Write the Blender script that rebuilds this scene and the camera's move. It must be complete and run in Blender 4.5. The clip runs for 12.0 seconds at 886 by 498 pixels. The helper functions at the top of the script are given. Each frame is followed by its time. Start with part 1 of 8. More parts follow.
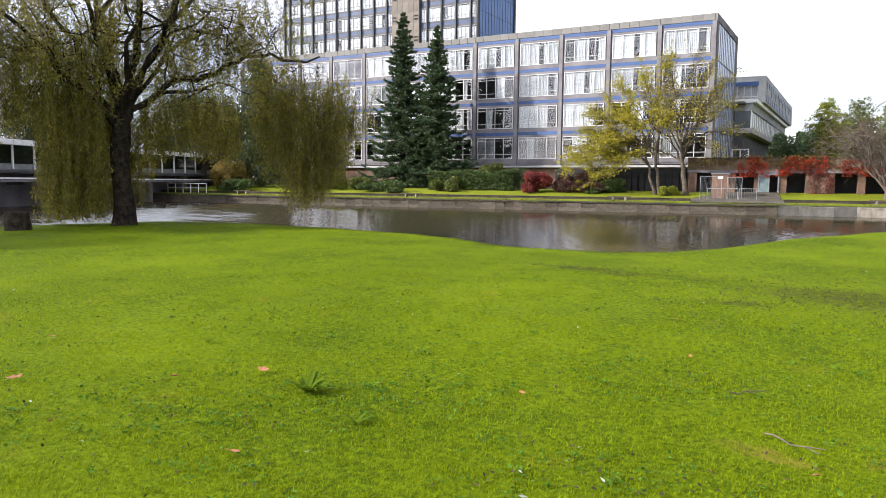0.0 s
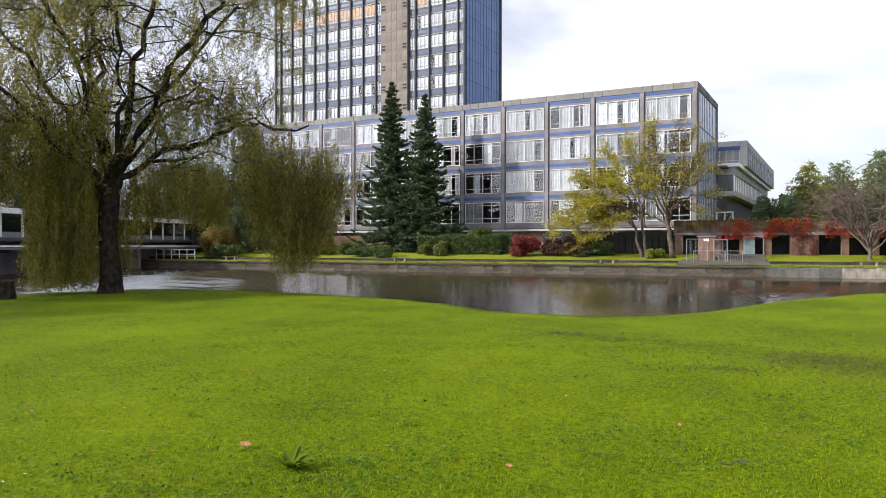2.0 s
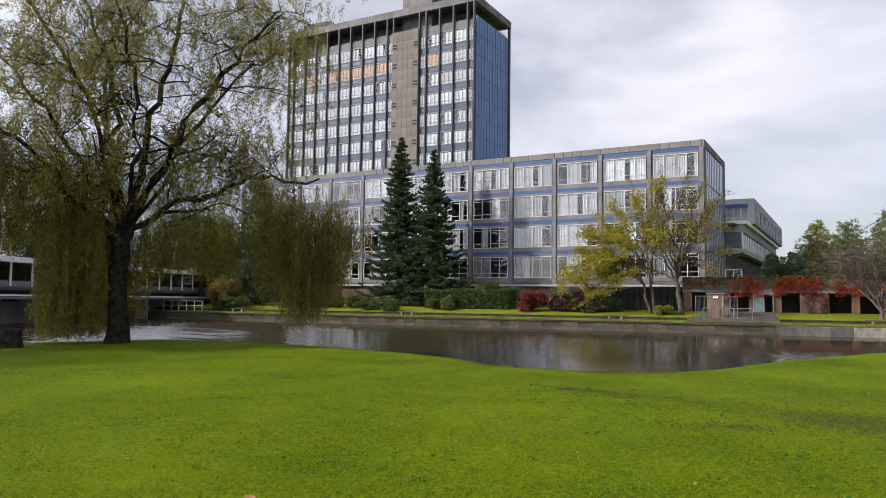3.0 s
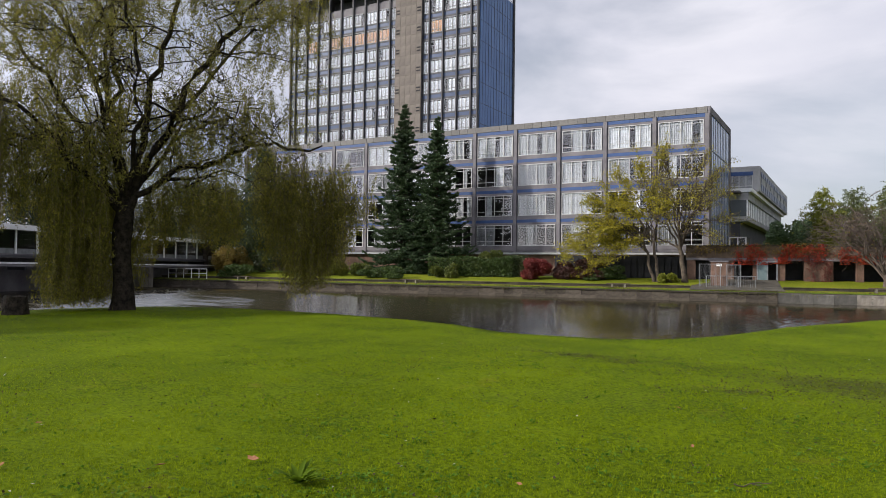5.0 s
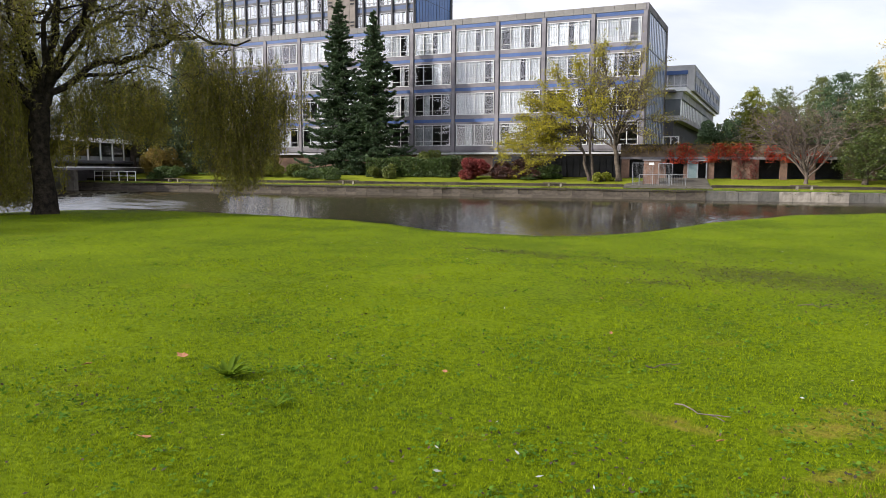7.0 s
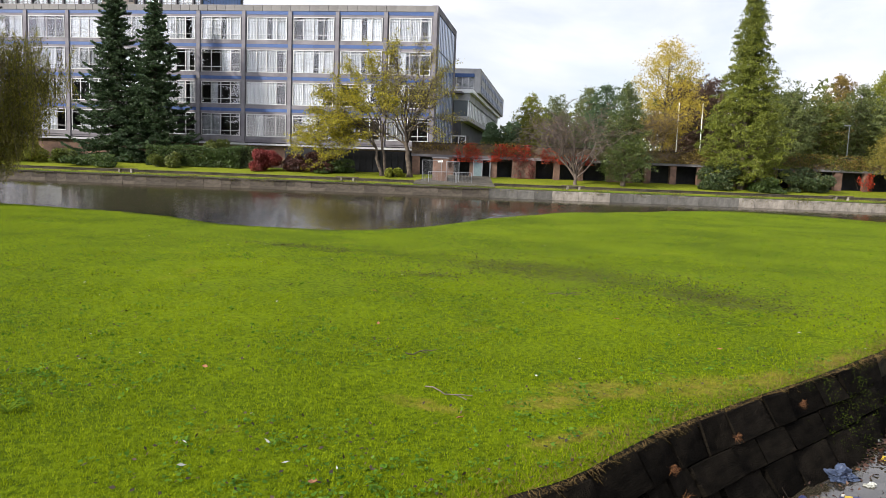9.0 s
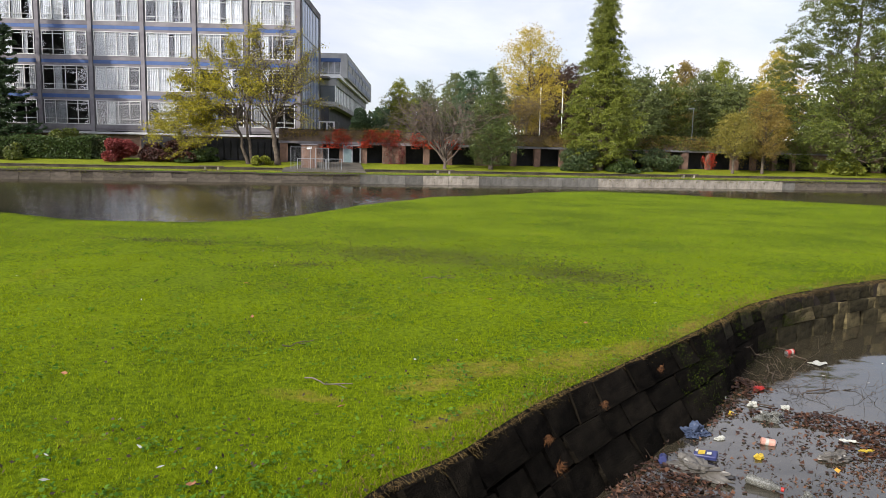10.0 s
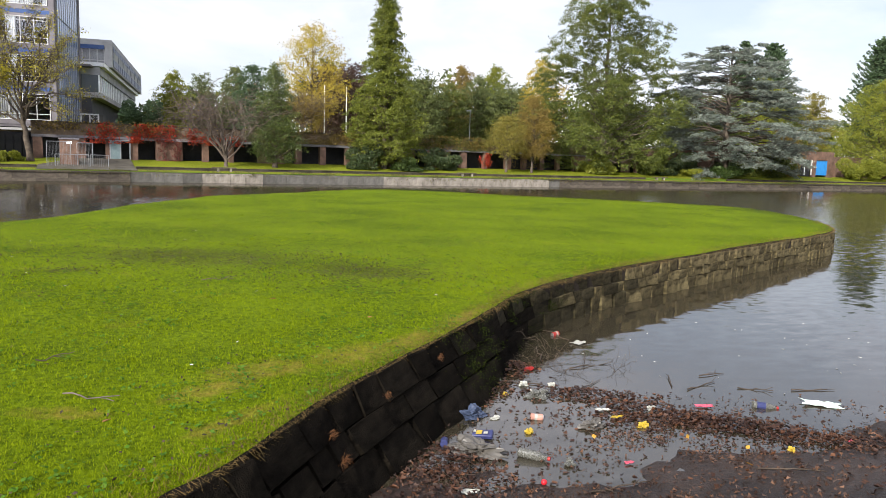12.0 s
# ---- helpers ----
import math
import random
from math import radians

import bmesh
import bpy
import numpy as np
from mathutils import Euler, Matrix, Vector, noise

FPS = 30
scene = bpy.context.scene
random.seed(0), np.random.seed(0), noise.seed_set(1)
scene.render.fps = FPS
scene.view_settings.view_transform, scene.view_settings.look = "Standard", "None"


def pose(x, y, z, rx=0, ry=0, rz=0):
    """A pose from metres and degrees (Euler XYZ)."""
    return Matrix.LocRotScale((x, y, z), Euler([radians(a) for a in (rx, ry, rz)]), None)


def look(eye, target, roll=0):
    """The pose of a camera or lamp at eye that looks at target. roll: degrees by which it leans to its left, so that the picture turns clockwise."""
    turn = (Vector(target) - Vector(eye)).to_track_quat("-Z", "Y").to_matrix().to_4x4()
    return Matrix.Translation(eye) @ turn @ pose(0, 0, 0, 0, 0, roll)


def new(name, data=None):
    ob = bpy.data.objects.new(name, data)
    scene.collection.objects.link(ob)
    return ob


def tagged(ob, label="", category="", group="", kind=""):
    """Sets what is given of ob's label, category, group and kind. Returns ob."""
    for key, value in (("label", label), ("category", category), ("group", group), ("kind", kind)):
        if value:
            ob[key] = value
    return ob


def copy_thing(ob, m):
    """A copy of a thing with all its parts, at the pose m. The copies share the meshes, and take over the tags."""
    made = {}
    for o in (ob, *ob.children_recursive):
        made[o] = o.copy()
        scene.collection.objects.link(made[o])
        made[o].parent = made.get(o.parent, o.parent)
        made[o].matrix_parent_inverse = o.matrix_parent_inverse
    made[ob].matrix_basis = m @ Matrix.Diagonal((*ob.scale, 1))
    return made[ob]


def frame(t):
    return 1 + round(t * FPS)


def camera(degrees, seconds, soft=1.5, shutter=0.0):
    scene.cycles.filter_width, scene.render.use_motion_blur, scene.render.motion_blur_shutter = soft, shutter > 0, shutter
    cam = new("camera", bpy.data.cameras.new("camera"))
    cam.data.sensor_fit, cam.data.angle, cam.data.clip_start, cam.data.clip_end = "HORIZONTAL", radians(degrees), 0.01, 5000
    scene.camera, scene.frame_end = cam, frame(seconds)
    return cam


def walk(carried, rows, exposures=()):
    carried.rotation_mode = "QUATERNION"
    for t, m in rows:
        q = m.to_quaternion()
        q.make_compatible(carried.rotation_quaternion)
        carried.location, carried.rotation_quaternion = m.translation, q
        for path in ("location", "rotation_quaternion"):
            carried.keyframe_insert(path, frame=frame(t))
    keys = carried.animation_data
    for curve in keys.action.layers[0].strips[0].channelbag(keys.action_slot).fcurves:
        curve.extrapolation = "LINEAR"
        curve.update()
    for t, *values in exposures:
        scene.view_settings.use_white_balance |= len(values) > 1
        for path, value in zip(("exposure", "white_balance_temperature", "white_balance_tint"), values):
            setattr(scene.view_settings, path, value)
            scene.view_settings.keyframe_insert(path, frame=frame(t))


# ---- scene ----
FOV = 62.90
cam = camera(FOV, 12.0, soft=0.75)
walk(cam, [
(0.0, pose(-0.196, 0.008, 1.666, 84.67, -0.52, 29.55)),
    (0.5, pose(-0.109, -0.030, 1.685, 84.51, -0.61, 27.23)),
    (1.0, pose(-0.106, -0.006, 1.694, 84.94, -0.35, 26.33)),
    (1.5, pose(-0.145, 0.020, 1.691, 87.11, 0.08, 27.58)),
    (2.0, pose(-0.158, 0.025, 1.719, 89.71, -0.07, 28.70)),
    (2.5, pose(-0.165, 0.002, 1.717, 93.00, -0.35, 29.00)),
    (2.7, pose(-0.178, 0.006, 1.706, 93.53, -0.57, 29.17)),
    (4.3, pose(-0.222, 0.075, 1.651, 94.58, -0.96, 29.37)),
    (4.5, pose(-0.224, 0.067, 1.650, 93.39, -1.00, 29.25)),
    (5.0, pose(-0.170, 0.040, 1.653, 91.50, -0.75, 29.57)),
    (5.5, pose(-0.155, 0.037, 1.632, 88.65, -0.81, 29.18)),
    (6.0, pose(-0.144, 0.041, 1.614, 86.34, -0.68, 28.71)),
    (6.5, pose(-0.107, 0.067, 1.599, 84.30, -0.50, 26.66)),
    (6.7, pose(-0.094, 0.088, 1.602, 83.96, -0.43, 25.92)),
    (8.3, pose(0.179, -0.064, 1.635, 84.26, -1.22, 16.43)),
    (8.5, pose(0.209, -0.053, 1.627, 84.47, -1.64, 14.37)),
    (9.0, pose(0.242, -0.012, 1.631, 83.61, -2.21, 8.85)),
    (9.5, pose(0.218, -0.039, 1.639, 83.06, -1.26, 3.25)),
    (10.0, pose(0.235, -0.042, 1.645, 82.78, -1.18, -1.32)),
    (10.5, pose(0.268, -0.046, 1.642, 83.13, -1.18, -5.69)),
    (11.0, pose(0.269, -0.042, 1.636, 83.14, -1.64, -10.25)),
    (11.5, pose(0.284, -0.050, 1.629, 83.03, -1.71, -14.17)),
    (12.0, pose(0.292, -0.067, 1.626, 83.08, -1.69, -17.99)),
], exposures=[(0.0, 0.90), (1.5, 0.78), (2.2, 0.54), (2.7, 0.28), (4.4, 0.00), (5.5, 0.04), (6.7, 0.48), (8.3, 0.60), (10.0, 0.48), (12.0, 0.62)])

# ---------------------------------------------------------------- light
SUN_EL, SUN_AZ = 27.0, (-0.75, -0.66)
world = bpy.data.worlds.new("sky")
scene.world = world
world.use_nodes = True
wn, wl = world.node_tree.nodes, world.node_tree.links
wn.clear()
w_out = wn.new("ShaderNodeOutputWorld")
w_bg = wn.new("ShaderNodeBackground")
w_sky = wn.new("ShaderNodeTexSky")
w_sky.sky_type = "NISHITA"
w_sky.sun_disc = False
w_sky.sun_elevation = radians(SUN_EL)
w_sky.sun_rotation = math.atan2(SUN_AZ[0], SUN_AZ[1])
w_bg.inputs["Strength"].default_value = 0.085
w_tc = wn.new("ShaderNodeTexCoord")
w_map = wn.new("ShaderNodeMapping")
w_map.inputs["Scale"].default_value = (1.0, 1.0, 2.6)
w_noise = wn.new("ShaderNodeTexNoise")
w_noise.inputs["Scale"].default_value = 2.3
w_noise.inputs["Detail"].default_value = 7.0
w_noise.inputs["Roughness"].default_value = 0.52
w_noise.inputs["Distortion"].default_value = 0.35
w_ramp = wn.new("ShaderNodeValToRGB")
w_ramp.color_ramp.elements[0].position, w_ramp.color_ramp.elements[0].color = 0.36, (0.42, 0.42, 0.42, 1)
w_ramp.color_ramp.elements[1].position, w_ramp.color_ramp.elements[1].color = 0.60, (0.97, 0.97, 0.97, 1)
w_cloud = wn.new("ShaderNodeTexNoise")
w_cloud.inputs["Scale"].default_value = 3.4
w_cloud.inputs["Detail"].default_value = 6.0
w_cramp = wn.new("ShaderNodeValToRGB")
w_cramp.color_ramp.elements[0].position, w_cramp.color_ramp.elements[0].color = 0.30, (7.7, 7.9, 9.3, 1)
w_cramp.color_ramp.elements[1].position, w_cramp.color_ramp.elements[1].color = 0.68, (10.3, 10.2, 11.2, 1)
w_mix = wn.new("ShaderNodeMix")
w_mix.data_type = "RGBA"
wl.new(w_tc.outputs["Generated"], w_map.inputs["Vector"])
wl.new(w_map.outputs["Vector"], w_noise.inputs["Vector"])
wl.new(w_map.outputs["Vector"], w_cloud.inputs["Vector"])
wl.new(w_noise.outputs["Fac"], w_ramp.inputs["Fac"])
wl.new(w_cloud.outputs["Fac"], w_cramp.inputs["Fac"])
wl.new(w_ramp.outputs["Color"], w_mix.inputs["Factor"])
wl.new(w_sky.outputs["Color"], w_mix.inputs["A"])
# thin cloud glows round the sun
w_dot = wn.new("ShaderNodeVectorMath")
w_dot.operation = "DOT_PRODUCT"
w_el = radians(SUN_EL)
w_dot.inputs[1].default_value = (SUN_AZ[0] * math.cos(w_el), SUN_AZ[1] * math.cos(w_el), math.sin(w_el))
w_glow = wn.new("ShaderNodeMapRange")
w_glow.interpolation_type = "SMOOTHSTEP"
w_glow.inputs["From Min"].default_value, w_glow.inputs["From Max"].default_value = 0.15, 1.0
w_glow.inputs["To Min"].default_value, w_glow.inputs["To Max"].default_value = 1.0, 3.0
w_mul = wn.new("ShaderNodeVectorMath")
w_mul.operation = "SCALE"
wl.new(w_tc.outputs["Generated"], w_dot.inputs[0])
wl.new(w_dot.outputs["Value"], w_glow.inputs["Value"])
wl.new(w_glow.outputs["Result"], w_mul.inputs["Scale"])
wl.new(w_cramp.outputs["Color"], w_mul.inputs[0])
wl.new(w_mul.outputs["Vector"], w_mix.inputs["B"])
wl.new(w_mix.outputs["Result"], w_bg.inputs["Color"])
wl.new(w_bg.outputs["Background"], w_out.inputs["Surface"])

sun = new("sun", bpy.data.lights.new("sun", "SUN"))
sun.data.energy = 5.0
sun.data.angle = radians(1.5)
sun.data.color = (1.0, 0.945, 0.86)
sun_dir = Vector((SUN_AZ[0], SUN_AZ[1], math.tan(radians(SUN_EL)) * math.hypot(*SUN_AZ)))
sun.matrix_basis = look(sun_dir * 60, (0, 0, 0))

# ---------------------------------------------------------------- helpers
PI = math.pi
INV = {}


def thing(name, loc, label, category, group="", kind=""):
    """A top-level Empty at its base; its parts are given in world coordinates."""
    ob = new(name)
    ob.location = loc
    ob.empty_display_size = 0.2
    INV[ob.name] = Matrix.Translation(loc).inverted()
    return tagged(ob, label, category, group, kind)


def link_mesh(name, me, material, parent=None, label="", kind=""):
    ob = new(name, me)
    if material is not None and not me.materials:
        me.materials.append(material)
    if parent is not None:
        ob.parent = parent
        if parent.name in INV:
            ob.matrix_parent_inverse = INV[parent.name]
    return tagged(ob, label, "", "", kind)


def part(name, bm, material, parent=None, label="", smooth=False, kind=""):
    me = bpy.data.meshes.new(name)
    bmesh.ops.recalc_face_normals(bm, faces=bm.faces)
    bm.to_mesh(me)
    bm.free()
    if smooth:
        me.shade_smooth()
    return link_mesh(name, me, material, parent, label, kind)


def array_mesh(name, verts, faces, smooth=False):
    """A mesh from numpy arrays; faces is an (n, 3) or (n, 4) array."""
    me = bpy.data.meshes.new(name)
    verts = np.asarray(verts, dtype=np.float32)
    faces = np.asarray(faces, dtype=np.int32)
    n, k = faces.shape
    me.vertices.add(len(verts))
    me.vertices.foreach_set("co", verts.ravel())
    me.loops.add(n * k)
    me.loops.foreach_set("vertex_index", faces.ravel())
    me.polygons.add(n)
    me.polygons.foreach_set("loop_start", np.arange(0, n * k, k, dtype=np.int32))
    me.update(calc_edges=True)
    me.validate()
    if smooth:
        me.shade_smooth()
    return me


def box(bm, x0, x1, y0, y1, z0, z1, bevel=0.0):
    vs = [bm.verts.new((x, y, z)) for x in (x0, x1) for y in (y0, y1) for z in (z0, z1)]
    for f in ((0, 1, 3, 2), (4, 6, 7, 5), (0, 4, 5, 1), (2, 3, 7, 6), (0, 2, 6, 4), (1, 5, 7, 3)):
        bm.faces.new([vs[i] for i in f])
    if bevel:
        es = {e for v in vs for e in v.link_edges}
        bmesh.ops.bevel(bm, geom=list(es), offset=bevel, segments=1, affect="EDGES")


def boxed(*dims, bevel=0.0):
    bm = bmesh.new()
    box(bm, *dims, bevel=bevel)
    return bm


def obox(bm, o, ux, uy, a0, a1, b0, b1, z0, z1):
    """A box along the plan directions ux, uy from the plan point o."""
    vs = []
    for a in (a0, a1):
        for b in (b0, b1):
            for z in (z0, z1):
                vs.append(bm.verts.new((o[0] + ux[0] * a + uy[0] * b, o[1] + ux[1] * a + uy[1] * b, z)))
    for f in ((0, 1, 3, 2), (4, 6, 7, 5), (0, 4, 5, 1), (2, 3, 7, 6), (0, 2, 6, 4), (1, 5, 7, 3)):
        bm.faces.new([vs[i] for i in f])


def tube_arrays(paths, sides=6):
    """Tapered tubes: each path is an (n, 4) array of x, y, z, radius."""
    vs, fs, off = [], [], 0
    ang = np.arange(sides) * 2 * np.pi / sides
    for p in paths:
        p = np.asarray(p, dtype=float)
        n = len(p)
        tang = np.gradient(p[:, :3], axis=0)
        tang /= np.linalg.norm(tang, axis=1)[:, None] + 1e-9
        ref = np.where(np.abs(tang[:, 2:3]) > 0.9, np.array([[1.0, 0, 0]]), np.array([[0, 0, 1.0]]))
        u = np.cross(tang, ref)
        u /= np.linalg.norm(u, axis=1)[:, None] + 1e-9
        v = np.cross(tang, u)
        ring = p[:, None, :3] + p[:, None, 3:4] * (np.cos(ang)[None, :, None] * u[:, None] + np.sin(ang)[None, :, None] * v[:, None])
        vs.append(ring.reshape(-1, 3))
        i = np.arange(n - 1)[:, None] * sides
        j = np.arange(sides)[None, :]
        k = (j + 1) % sides
        fs.append((np.stack([i + j, i + k, i + sides + k, i + sides + j], -1).reshape(-1, 4)) + off)
        off += n * sides
    return np.concatenate(vs), np.concatenate(fs)


def leaf_arrays(c, length, width, rng, hang=0.0, flat=0.0, along=None, tri=False):
    """Rhombic leaves at the points c. hang: 1 lets them hang down; flat: 1 lays them level."""
    n = len(c)
    a = rng.normal(size=(n, 3))
    if along is not None:
        a = a * 0.45 + along
    a[:, 2] = a[:, 2] * (1 - flat) - hang * 2.0
    a /= np.linalg.norm(a, axis=1)[:, None] + 1e-9
    r = rng.normal(size=(n, 3))
    r[:, 2] *= (1 - flat)
    b = np.cross(a, r) if flat < 0.5 else np.cross(a, np.array([[0, 0, 1.0]]) + 0.35 * rng.normal(size=(n, 3)))
    b /= np.linalg.norm(b, axis=1)[:, None] + 1e-9
    s = rng.uniform(0.7, 1.3, (n, 1))
    L, W = a * s * length / 2, b * s * width / 2
    if tri:
        k = rng.uniform(-0.6, 0.6, (n, 1))
        v = np.stack([c - L - W * k, c + W * 1.25 + L * k, c + L - W * 0.7], 1).reshape(-1, 3)
        return v, np.arange(3 * n).reshape(n, 3)
    v = np.stack([c - L, c + W * 1.0 - L * 0.1, c + L, c - W - L * 0.1], 1).reshape(-1, 3)
    f = np.arange(4 * n).reshape(n, 4)
    return v, f


# ---------------------------------------------------------------- materials
def nodes_of(name):
    m = bpy.data.materials.new(name)
    m.use_nodes = True
    return m, m.node_tree.nodes, m.node_tree.links, m.node_tree.nodes["Principled BSDF"]


def surface(name, c1, c2, rough=0.8, scale=3.0, fine=40.0, bump=0.2, metal=0.0, spread=0.0, c3=None, spec=0.25, dist=0.01, island=False):
    """Two-scale mottled surface: stains of c1 to c2, fine grain in colour and relief."""
    m, n, l, p = nodes_of(name)
    tc = n.new("ShaderNodeTexCoord")
    big = n.new("ShaderNodeTexNoise")
    big.inputs["Scale"].default_value, big.inputs["Detail"].default_value, big.inputs["Roughness"].default_value = scale, 5.0, 0.6
    sm = n.new("ShaderNodeTexNoise")
    sm.inputs["Scale"].default_value, sm.inputs["Detail"].default_value = fine, 4.0
    l.new(tc.outputs["Object"], big.inputs["Vector"])
    l.new(tc.outputs["Object"], sm.inputs["Vector"])
    ramp = n.new("ShaderNodeValToRGB")
    ramp.color_ramp.elements[0].position, ramp.color_ramp.elements[0].color = 0.35, (*c1, 1)
    ramp.color_ramp.elements[1].position, ramp.color_ramp.elements[1].color = 0.65, (*c2, 1)
    if c3:
        e = ramp.color_ramp.elements.new(0.78)
        e.color = (*c3, 1)
    l.new(big.outputs["Fac"], ramp.inputs["Fac"])
    hsv = n.new("ShaderNodeHueSaturation")
    l.new(ramp.outputs["Color"], hsv.inputs["Color"])
    val = n.new("ShaderNodeMapRange")
    val.inputs["To Min"].default_value, val.inputs["To Max"].default_value = 0.8, 1.2
    l.new(sm.outputs["Fac"], val.inputs["Value"])
    if spread:
        if island:
            rnd = n.new("ShaderNodeNewGeometry").outputs["Random Per Island"]
        else:
            rnd = n.new("ShaderNodeObjectInfo").outputs["Random"]
        mr = n.new("ShaderNodeMapRange")
        mr.inputs["To Min"].default_value, mr.inputs["To Max"].default_value = 1 - spread, 1 + spread
        l.new(rnd, mr.inputs["Value"])
        mul = n.new("ShaderNodeMath")
        mul.operation = "MULTIPLY"
        l.new(mr.outputs["Result"], mul.inputs[0])
        l.new(val.outputs["Result"], mul.inputs[1])
        l.new(mul.outputs["Value"], hsv.inputs["Value"])
    else:
        l.new(val.outputs["Result"], hsv.inputs["Value"])
    l.new(hsv.outputs["Color"], p.inputs["Base Color"])
    p.inputs["Roughness"].default_value = rough
    p.inputs["Metallic"].default_value = metal
    p.inputs["Specular IOR Level"].default_value = spec
    if bump:
        b = n.new("ShaderNodeBump")
        b.inputs["Strength"].default_value, b.inputs["Distance"].default_value = bump, dist
        l.new(sm.outputs["Fac"], b.inputs["Height"])
        l.new(b.outputs["Normal"], p.inputs["Normal"])
    return m


def foliage(name, dark, mid, light, rough=0.55, trans=0.35):
    """Leaves: three tones shared out by island, with light shining through."""
    m, n, l, p = nodes_of(name)
    g = n.new("ShaderNodeNewGeometry")
    ramp = n.new("ShaderNodeValToRGB")
    ramp.color_ramp.elements[0].color = (*dark, 1)
    ramp.color_ramp.elements[1].color = (*light, 1)
    e = ramp.color_ramp.elements.new(0.55)
    e.color = (*mid, 1)
    tc = n.new("ShaderNodeTexCoord")
    no = n.new("ShaderNodeTexNoise")
    no.inputs["Scale"].default_value = 0.9
    l.new(tc.outputs["Object"], no.inputs["Vector"])
    mx = n.new("ShaderNodeMix")
    mx.inputs["Factor"].default_value = 0.45
    l.new(g.outputs["Random Per Island"], mx.inputs["A"])
    l.new(no.outputs["Fac"], mx.inputs["B"])
    l.new(mx.outputs["Result"], ramp.inputs["Fac"])
    l.new(ramp.outputs["Color"], p.inputs["Base Color"])
    p.inputs["Roughness"].default_value = rough
    p.inputs["Specular IOR Level"].default_value = 0.3
    t = n.new("ShaderNodeBsdfTranslucent")
    l.new(ramp.outputs["Color"], t.inputs["Color"])
    ms = n.new("ShaderNodeMixShader")
    ms.inputs["Fac"].default_value = trans
    out = n["Material Output"]
    l.new(p.outputs["BSDF"], ms.inputs[1])
    l.new(t.outputs["BSDF"], ms.inputs[2])
    l.new(ms.outputs["Shader"], out.inputs["Surface"])
    return m


def glass(name, tint=(0.97, 0.98, 0.99), gloss=0.03, film=0.06):
    """Thin window glass: clear, with a mirror film that grows towards grazing."""
    m, n, l, p = nodes_of(name)
    n.remove(p)
    tr = n.new("ShaderNodeBsdfTransparent")
    tr.inputs["Color"].default_value = (*tint, 1)
    gl = n.new("ShaderNodeBsdfGlossy")
    gl.inputs["Roughness"].default_value = gloss
    lw = n.new("ShaderNodeLayerWeight")
    lw.inputs["Blend"].default_value = 0.5
    pw = n.new("ShaderNodeMath")
    pw.operation = "POWER"
    pw.inputs[1].default_value = 4.0
    mr = n.new("ShaderNodeMapRange")
    mr.inputs["To Min"].default_value, mr.inputs["To Max"].default_value = film, 0.9
    l.new(lw.outputs["Facing"], pw.inputs[0])
    l.new(pw.outputs["Value"], mr.inputs["Value"])
    ms = n.new("ShaderNodeMixShader")
    l.new(mr.outputs["Result"], ms.inputs["Fac"])
    l.new(tr.outputs["BSDF"], ms.inputs[1])
    l.new(gl.outputs["BSDF"], ms.inputs[2])
    l.new(ms.outputs["Shader"], n["Material Output"].inputs["Surface"])
    return m


M_concrete = surface("concrete", (0.108, 0.100, 0.110), (0.185, 0.174, 0.184), 0.85, 0.5, 18, 0.15)
M_panel = surface("buff_panel", (0.115, 0.099, 0.088), (0.185, 0.160, 0.142), 0.8, 0.4, 14, 0.12, spread=0.10)
M_parapet = surface("grey_panel", (0.13, 0.125, 0.12), (0.21, 0.20, 0.19), 0.8, 0.4, 14, 0.12, spread=0.10)
M_endglass = surface("tinted_glazing", (0.10, 0.17, 0.34), (0.14, 0.22, 0.40), 0.10, 0.3, 10, 0.01, spec=0.9)
M_stripglass = surface("grey_glazing", (0.045, 0.060, 0.068), (0.07, 0.088, 0.095), 0.12, 0.3, 10, 0.01, spec=0.9)
M_darkcol = surface("dark_column", (0.040, 0.040, 0.046), (0.070, 0.070, 0.077), 0.6, 0.8, 20, 0.1)
M_blue = surface("blue_panel", (0.034, 0.066, 0.165), (0.050, 0.088, 0.205), 0.45, 0.6, 12, 0.03, spread=0.12)
M_bluedark = surface("blue_cladding", (0.040, 0.060, 0.125), (0.060, 0.085, 0.165), 0.4, 0.3, 10, 0.03)
M_towerblue = surface("tower_cladding", (0.075, 0.145, 0.34), (0.105, 0.19, 0.42), 0.4, 0.3, 10, 0.03)
M_towerspan = surface("tower_spandrel", (0.060, 0.060, 0.066), (0.10, 0.10, 0.108), 0.8, 0.5, 18, 0.1)
M_white = surface("white_frame", (0.70, 0.70, 0.70), (0.82, 0.82, 0.81), 0.5, 2.0, 30, 0.05)
M_towerframe = surface("grey_tower_frame", (0.17, 0.17, 0.18), (0.25, 0.25, 0.26), 0.5, 2.0, 30, 0.05)
M_frame = surface("painted_frame", (0.42, 0.42, 0.42), (0.54, 0.54, 0.535), 0.5, 2.0, 30, 0.05)
M_grey = surface("grey_metal", (0.17, 0.18, 0.19), (0.26, 0.27, 0.28), 0.5, 2.0, 30, 0.05, metal=0.4)
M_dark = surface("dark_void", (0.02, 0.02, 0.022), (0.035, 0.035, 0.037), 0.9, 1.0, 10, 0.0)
# plaster far darker than real: the rooms' dimness is painted into it
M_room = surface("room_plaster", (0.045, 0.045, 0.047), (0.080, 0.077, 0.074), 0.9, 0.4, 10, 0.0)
M_curtain = surface("white_curtain", (0.58, 0.585, 0.60), (0.76, 0.765, 0.78), 0.9, 1.5, 30, 0.1, spread=0.18)
